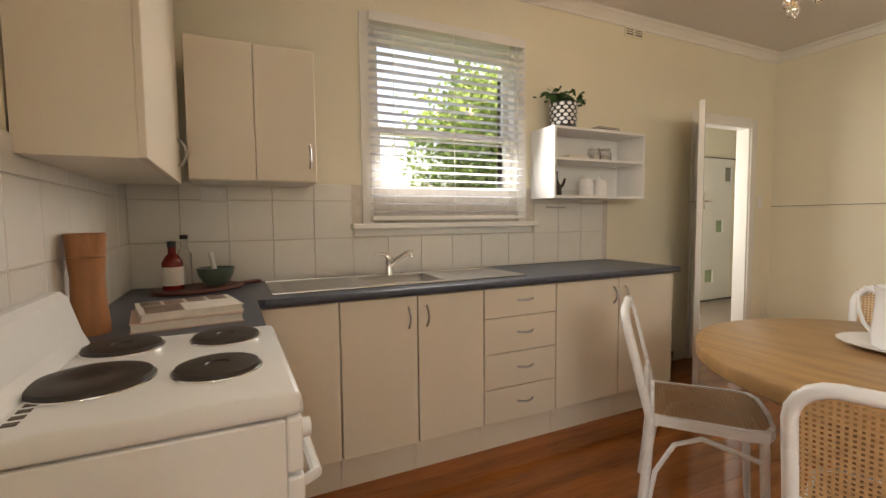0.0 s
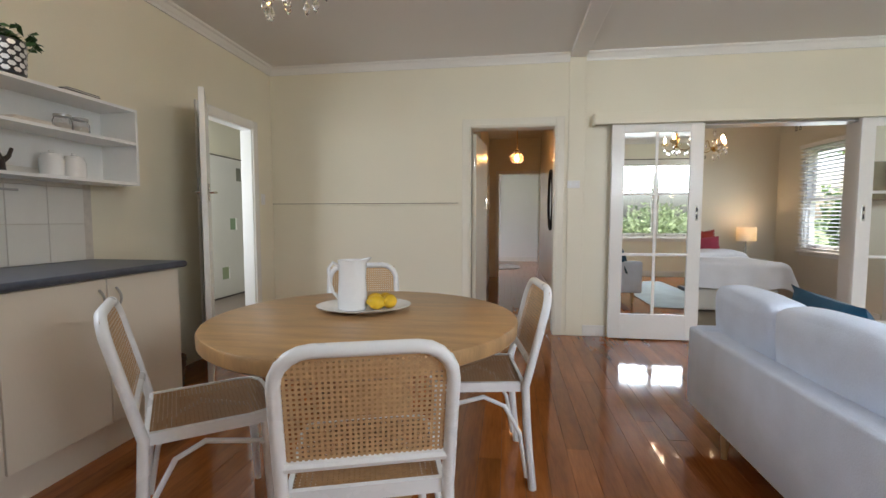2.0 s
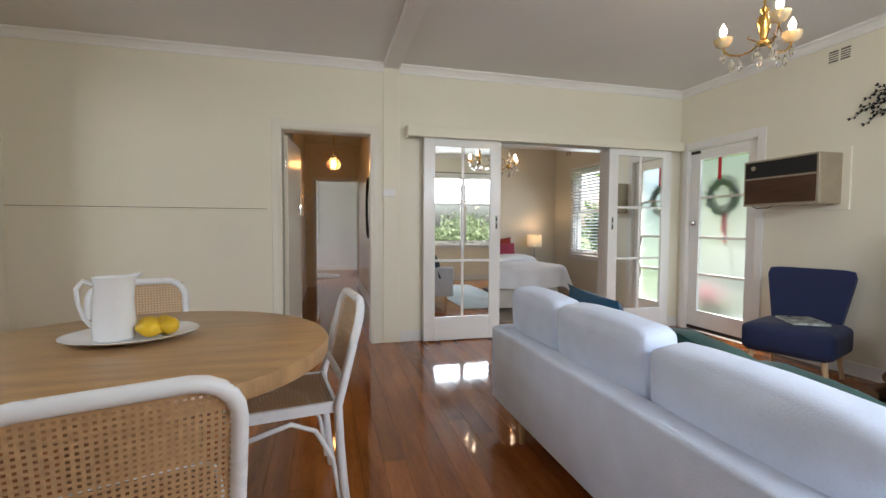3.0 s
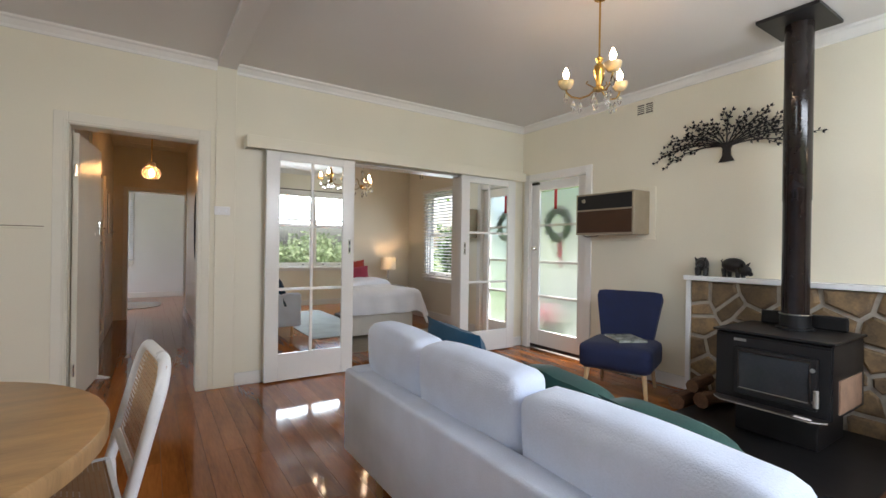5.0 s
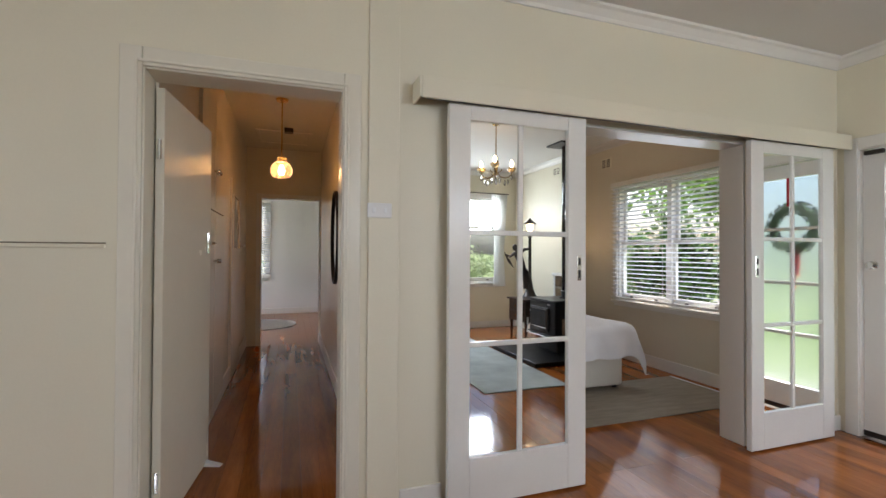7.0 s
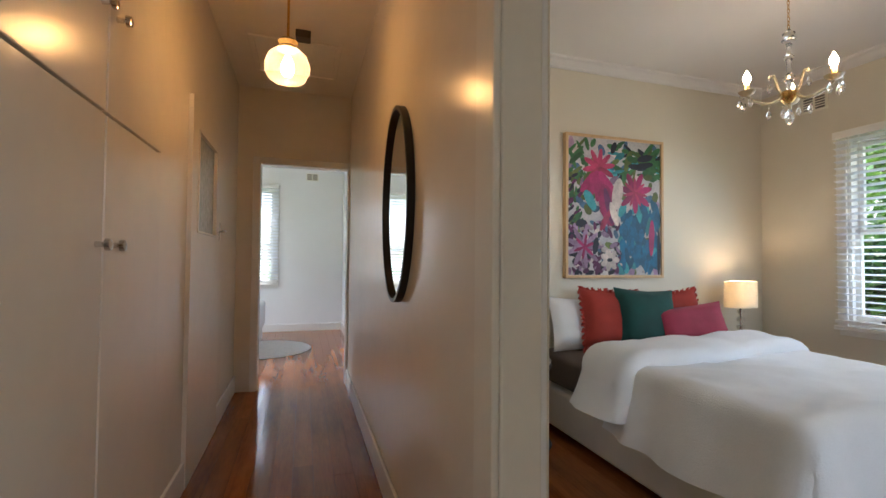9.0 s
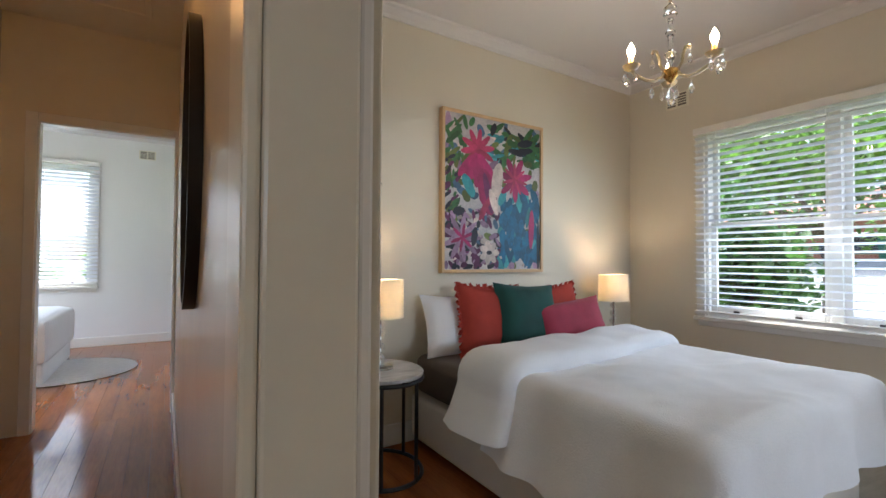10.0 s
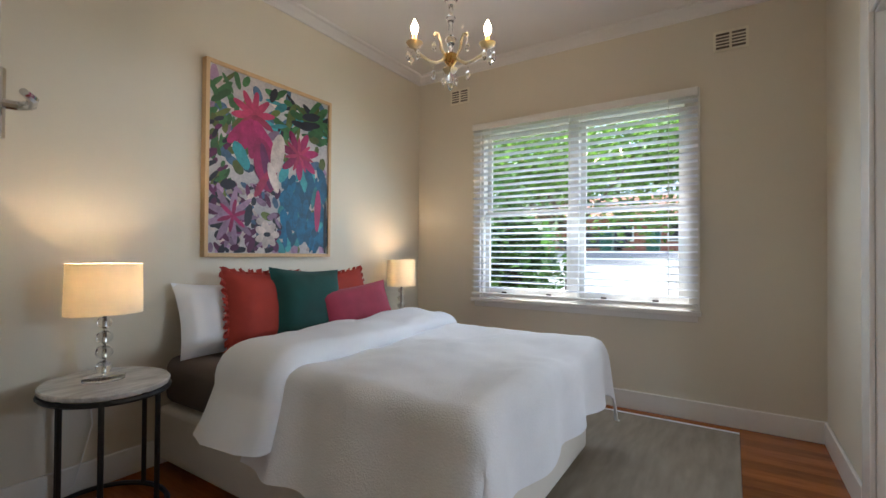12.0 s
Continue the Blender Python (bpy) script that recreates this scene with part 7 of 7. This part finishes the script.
for k in range(3):
    a = radians(90 + 120 * k)
    ca, sa = math.cos(a), math.sin(a)
    part("arm", tube(bmesh.new(), [(r * ca, r * sa, z) for r, z in ((0.03, 0.0), (0.05, -0.03), (0.085, -0.05), (0.125, -0.048), (0.175, -0.03), (0.205, 0.0), (0.205, 0.012))], 0.0085, 8), CREAM_GLASS, ch, "twisted glass arm", True)
    part("scroll", tube(bmesh.new(), [(r * ca, r * sa, z) for r, z in ((0.035, 0.0), (0.055, 0.03), (0.062, 0.07), (0.075, 0.10), (0.09, 0.10), (0.095, 0.085))], 0.0075, 8), CREAM_GLASS, ch, "upturned glass scroll", True)
    part("drip_cup", lathe(bmesh.new(), [(0.01, -0.004), (0.03, 0.004), (0.042, 0.022), (0.036, 0.022), (0.022, 0.01), (0.0, 0.008)], 16, (0.205 * ca, 0.205 * sa, 0)), CREAM_GLASS, ch, "glass drip cup", True)
    candle_bulb(ch, (0.205 * ca, 0.205 * sa, 0.015))
    for rr, zz, off in ((0.205, -0.01, 0.035), (0.205, -0.01, -0.035), (0.24, -0.01, 0), (0.10, -0.075, 0), (0.095, 0.07, 0)):
        bm = bmesh.new()
        crystal(bm, (rr * ca - off * sa, rr * sa + off * ca, zz - 0.01), 0.95)
        part("crystal_drop", bm, GLASS, ch, "clear crystal drop")
bm = bmesh.new()
crystal(bm, (0, 0, -0.075), 1.7)
part("crystal_drop", bm, GLASS, ch, "large clear crystal drop")
rug = thing("bedroom_rug", "grey-brown flat woven rug with a pale bound edge", "rug", (4.0, 0.60, 0.001))
part("weave", box(0, 2.52, 0, 0.90, 0, 0.009, bevel=0.003), RUG_SAGE, rug)
part("edge_band", box(2.52, 2.545, 0, 0.90, 0, 0.01, bevel=0.003), LINEN, rug, "pale bound edge")
part("lamp_cord", tube(bmesh.new(), [(4.1, 3.09, 0.5), (4.12, 3.085, 0.3), (4.05, 3.07, 0.06), (3.9, 3.0, 0.008), (3.85, 2.7, 0.008)], 0.003, 6), PLASTIC).name = "lamp_cord"
tagged(bpy.data.objects["lamp_cord"], "thin white lamp cord trailing to the floor", "cord")

# ---- outside ----
def rise(x):
    """Height of the ground outside: flat round the house, climbing to the street in front."""
    return -0.5 + 1.7 * min(1.0, max(0.0, (x - 9.0) / 13.0))


def slope_slab(xs, y0, y1, lift, thick):
    bm = bmesh.new()
    rows = [[bm.verts.new((x, y, rise(x) + z)) for y, z in ((y0, lift), (y1, lift), (y1, lift - thick), (y0, lift - thick))] for x in xs]
    for A, B in zip(rows, rows[1:]):
        for k in range(4):
            bm.faces.new((A[k], A[(k + 1) % 4], B[(k + 1) % 4], B[k]))
    bm.faces.new(rows[0][::-1]), bm.faces.new(rows[-1])
    return bm


solo("ground", slope_slab((-400, 9, 22, 400), -400, 400, 0.0, 0.12), GRASS, "mown garden lawn around the house", "ground", kind="structure")
solo("road", slope_slab((27, 34), -120, 120, 0.04, 0.035), ROAD, "grey asphalt street beyond the front lawn", "road", kind="structure")
solo("footpath", slope_slab((22.5, 24.5), -120, 120, 0.06, 0.06), CONCRETE, "pale concrete footpath along the street", "pavement", kind="structure")
solo("driveway", slope_slab((10.5, 22, 22.5), 1.1, 6.5, 0.04, 0.04), CONCRETE, "sunlit pale concrete driveway climbing to the street", "pavement", kind="structure")
solo("porch_floor", box(6.8, 7.7, -2.2, 0.5, -0.5, -0.04), PORCH, "pale concrete front porch slab", "porch", kind="structure")


def foliage(name, label, category, at, size, n, leaf, material, trunk=None, seed=1, core=True):
    """A plant as a crown of many small leaves in uneven clumps, with a trunk and limbs if given."""
    rng = random.Random(seed)
    t = thing(name, label, category, at)
    bm = bmesh.new()
    clumps = [(Vector((rng.uniform(-1, 1), rng.uniform(-1, 1), rng.uniform(-1, 1)))) for _ in range(26)]
    clumps = [c.normalized() * rng.uniform(0.25, 0.95) if c.length > 1 else c for c in clumps]
    base_z = (trunk or 0) + size[2]
    for c in clumps:
        p = Vector((c.x * size[0], c.y * size[1], c.z * size[2] + base_z))
        leaves(bm, rng, n // 26, p, [s * 0.2 for s in size], leaf, 0.8)
    part("crown", bm, material, t)
    bm = bmesh.new()
    top = base_z
    tube(bm, [(0, 0, 0), (0.05, 0.02, top * 0.5), (0, 0.05, top)], [0.05 + 0.05 * size[0], 0.04 + 0.03 * size[0], 0.02], 8)
    for c in clumps[:9]:
        tube(bm, [(0.03, 0.02, top * 0.55), (c.x * size[0] * 0.5, c.y * size[1] * 0.5, (top * 0.55 + c.z * size[2] + base_z) * 0.5), (c.x * size[0] * 0.9, c.y * size[1] * 0.9, c.z * size[2] * 0.9 + base_z)], [0.03, 0.02, 0.006], 6)
    part("trunk", bm, BARK, t)
    return t


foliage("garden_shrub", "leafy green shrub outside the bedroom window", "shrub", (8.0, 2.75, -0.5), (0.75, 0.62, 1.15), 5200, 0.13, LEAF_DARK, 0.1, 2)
foliage("garden_tree", "spreading green tree over the front lawn", "tree", (11.8, 3.2, rise(11.8)), (2.5, 3.6, 1.2), 9000, 0.17, LEAF_BRIGHT, 1.75, 3)
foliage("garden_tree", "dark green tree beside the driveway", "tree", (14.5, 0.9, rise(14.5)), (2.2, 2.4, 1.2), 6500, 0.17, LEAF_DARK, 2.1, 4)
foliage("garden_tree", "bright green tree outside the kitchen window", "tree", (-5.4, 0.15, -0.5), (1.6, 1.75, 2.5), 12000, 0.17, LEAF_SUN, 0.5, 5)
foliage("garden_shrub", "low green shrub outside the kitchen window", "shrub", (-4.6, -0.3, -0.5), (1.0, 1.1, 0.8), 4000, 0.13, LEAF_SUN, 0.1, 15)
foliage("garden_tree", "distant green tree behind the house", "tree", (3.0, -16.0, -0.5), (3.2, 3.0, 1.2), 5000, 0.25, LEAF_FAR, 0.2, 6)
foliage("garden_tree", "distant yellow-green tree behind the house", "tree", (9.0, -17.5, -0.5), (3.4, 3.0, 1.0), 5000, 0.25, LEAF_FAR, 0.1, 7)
foliage("garden_tree", "green tree beyond the driveway", "tree", (20.0, -4.5, rise(20.0)), (2.4, 3.0, 1.8), 5000, 0.22, LEAF_BRIGHT, 1.6, 8)
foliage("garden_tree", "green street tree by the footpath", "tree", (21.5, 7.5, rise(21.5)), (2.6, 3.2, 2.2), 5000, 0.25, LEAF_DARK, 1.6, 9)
foliage("flowering_shrub", "pink flowering shrub by the front porch", "shrub", (7.0, -0.08, -0.04), (0.13, 0.2, 0.17), 1200, 0.09, LEAF_BRIGHT, 0.05, 10)
bm = leaves(bmesh.new(), random.Random(3), 160, (0, 0, 0), (0.05, 0.08, 0.06), 0.06)
fl = solo("pink_flower_heads", bm, PETAL, "cluster of pink flower heads on the porch shrub", "flowers")
fl.location = (6.95, -0.10, 0.36)
foliage("back_garden_shrub", "green shrub outside the back bedroom window", "shrub", (1.4, 9.4, -0.5), (0.9, 0.5, 1.0), 2500, 0.13, LEAF_BRIGHT, 0.1, 12)

house = thing("neighbour_house", "low red brick house with a terracotta roof across the street", "house", (42, 9, 1.2))
part("wall", box(-4, 4, -8, 8, 0, 2.7), BRICK_FAR, house)
bm = bmesh.new()
vs = [bm.verts.new(p) for p in ((-4.6, -8.6, 2.7), (4.6, -8.6, 2.7), (4.6, 8.6, 2.7), (-4.6, 8.6, 2.7), (0, -4.2, 4.8), (0, 4.2, 4.8))]
for q in ((0, 1, 4), (1, 2, 5, 4), (2, 3, 5), (3, 0, 4, 5), (3, 2, 1, 0)):
    bm.faces.new([vs[k] for k in q])
part("roof", bm, ROOF, house)
for y in (-5.5, -1.5, 4.5):
    w = part("window", box(-4.06, -4.0, y - 0.9, y + 0.9, 0.9, 2.2), TRIM, house)
    part("pane", box(-4.08, -4.061, y - 0.8, y + 0.8, 1.0, 2.1), BLACK, w)
part("door", box(-4.06, -4.0, 1.2, 2.1, 0, 2.1), TRIM, house)
for x, y in ((25.2, 5.6), (25.3, 3.6)):
    b = thing("wheelie_bin", "green wheelie bin standing at the kerb", "bin", (x, y, rise(x)), group="wheelie bins at the kerb")
    bm = bmesh.new()
    q = [(0.25, 0.0), (0.30, 0.95)]
    A, B = [bm.verts.new((sx * q[0][0], sy * q[0][0], 0.05)) for sx, sy in ((-1, -1), (1, -1), (1, 1), (-1, 1))], [bm.verts.new((sx * q[1][0], sy * q[1][0], q[1][1])) for sx, sy in ((-1, -1), (1, -1), (1, 1), (-1, 1))]
    for k in range(4):
        bm.faces.new((A[k], A[(k + 1) % 4], B[(k + 1) % 4], B[k]))
    bm.faces.new(A[::-1]), bm.faces.new(B)
    part("body", bm, BIN, b), part("lid", box(-0.33, 0.33, -0.31, 0.31, 0.955, 1.02, bevel=0.02), BIN, b)
    for s in (-0.2, 0.2):
        part("wheel", tube(bmesh.new(), [(0.22, s - 0.03, 0.1), (0.22, s + 0.03, 0.1)], 0.1, 14), BLACK, b)
car = thing("parked_car", "dark parked car across the street", "car", (33.0, 8.2, 1.24))
part("body", box(-0.85, 0.85, -2.1, 2.1, 0.3, 0.85, bevel=0.15, seg=3), mat("dark_car_paint", (0.03, 0.035, 0.04), 0.2, 0.1), car, "", True)
part("cabin", box(-0.75, 0.75, -1.2, 1.0, 0.8, 1.4, bevel=0.2, seg=3), BLACK, car, "dark glass cabin", True)
for s in (-0.85, 0.85):
    for y in (-1.3, 1.3):
        part("wheel", tube(bmesh.new(), [(s - 0.1, y, 0.32), (s + 0.1, y, 0.32)], 0.32, 18), BLACK, car)
fence = thing("timber_fence", "grey timber paling fence at the back garden", "fence", (-12, -24, -0.5))
pal = mesh_of("paling", box(0, 0.14, -0.012, 0.012, 0, 1.6), CONCRETE)
for k in range(150):
    o = new("paling", pal)
    o.parent = fence
    o.location = (k * 0.16, 0, 0)

# ---- splashback tiles ----
bed_west = solo("splashback_west", box(0.0, 0.004, YB, -2.137, 0.912, 1.43), GROUT, "white glazed tile splashback behind the sink", "splashback", kind="structure")
bed_south = solo("splashback_south", box(0.004, 1.45, YB, YB + 0.004, 0.912, 1.43), GROUT, "white glazed tile splashback behind the stove", "splashback", kind="structure")
TW = 0.2125


def tile_mesh(w, h):
    return mesh_of("tile", box(-w / 2, w / 2, -0.003, 0.003, -h / 2, h / 2, bevel=0.0018, seg=1), TILE)


rows_z = ((0.914, 1.126), (1.129, 1.335), (1.338, 1.428))
rng = random.Random(2)
for z0, z1 in rows_z:
    me = tile_mesh(TW - 0.003, z1 - z0)
    y = YB + TW / 2 + 0.006
    while y < -2.137 - 0.02:
        hit_sill = -4.13 < y < -2.83 and z1 > 1.2
        if not hit_sill:
            o = new("tile", me)
            o.parent = bed_west
            o.matrix_basis = pose(0.0068, y, (z0 + z1) / 2, 0, 0, 90) @ pose(0, 0, 0, rng.uniform(-0.25, 0.25), 0, rng.uniform(-0.25, 0.25))
        y += TW
    x = 0.01 + TW / 2
    while x < 1.44:
        o = new("tile", me)
        o.parent = bed_south
        o.matrix_basis = pose(x, YB + 0.0068, (z0 + z1) / 2, rng.uniform(-0.25, 0.25), 0, rng.uniform(-0.25, 0.25))
        x += TW

# ---- floorboards ----
floor = solo("floor", box(-0.1, 6.7, YB, YB + 0.02, -0.02, -0.004), FLOORWOOD, "polished reddish pine floorboards with a high gloss", "floor", kind="structure")
BWID = 0.108
board_me = mesh_of("floorboard", box(-0.5, 0.5, -0.5, 0.5, -0.5, 0.5), FLOORWOOD)
rng = random.Random(8)


def lay(x0, x1, y0, y1, lengths):
    x = x0
    while x < x1 - 0.005:
        w = min(BWID, x1 - x)
        y = y0 - rng.uniform(0, 1.2) * (y0 < -1)
        while y < y1 - 0.01:
            e = min(y + rng.uniform(*lengths), y1)
            if y1 - e < 0.5:
                e = y1
            s = max(y, y0)
            if e > s:
                o = new("floorboard", board_me)
                o.parent = floor
                o.matrix_basis = Matrix.Translation((x + w / 2, (s + e) / 2, -0.010 + rng.uniform(-0.0006, 0.0004))) @ Euler((0, radians(rng.uniform(-0.22, 0.22)), 0)).to_matrix().to_4x4() @ Matrix.Diagonal((w - 0.0013, e - s - 0.001, 0.02, 1))
            y = e
        x += BWID


lay(0.0, 6.58, YB + 0.02, 0.0, (2.4, 4.4))
lay(2.15, 3.14, 0.0, HY + 0.05, (2.4, 4.4))
lay(3.14, 6.66, 0.0, 3.11, (2.4, 4.0))
lay(0.6, 3.36, HY + 0.05, 7.9, (2.5, 4.0))
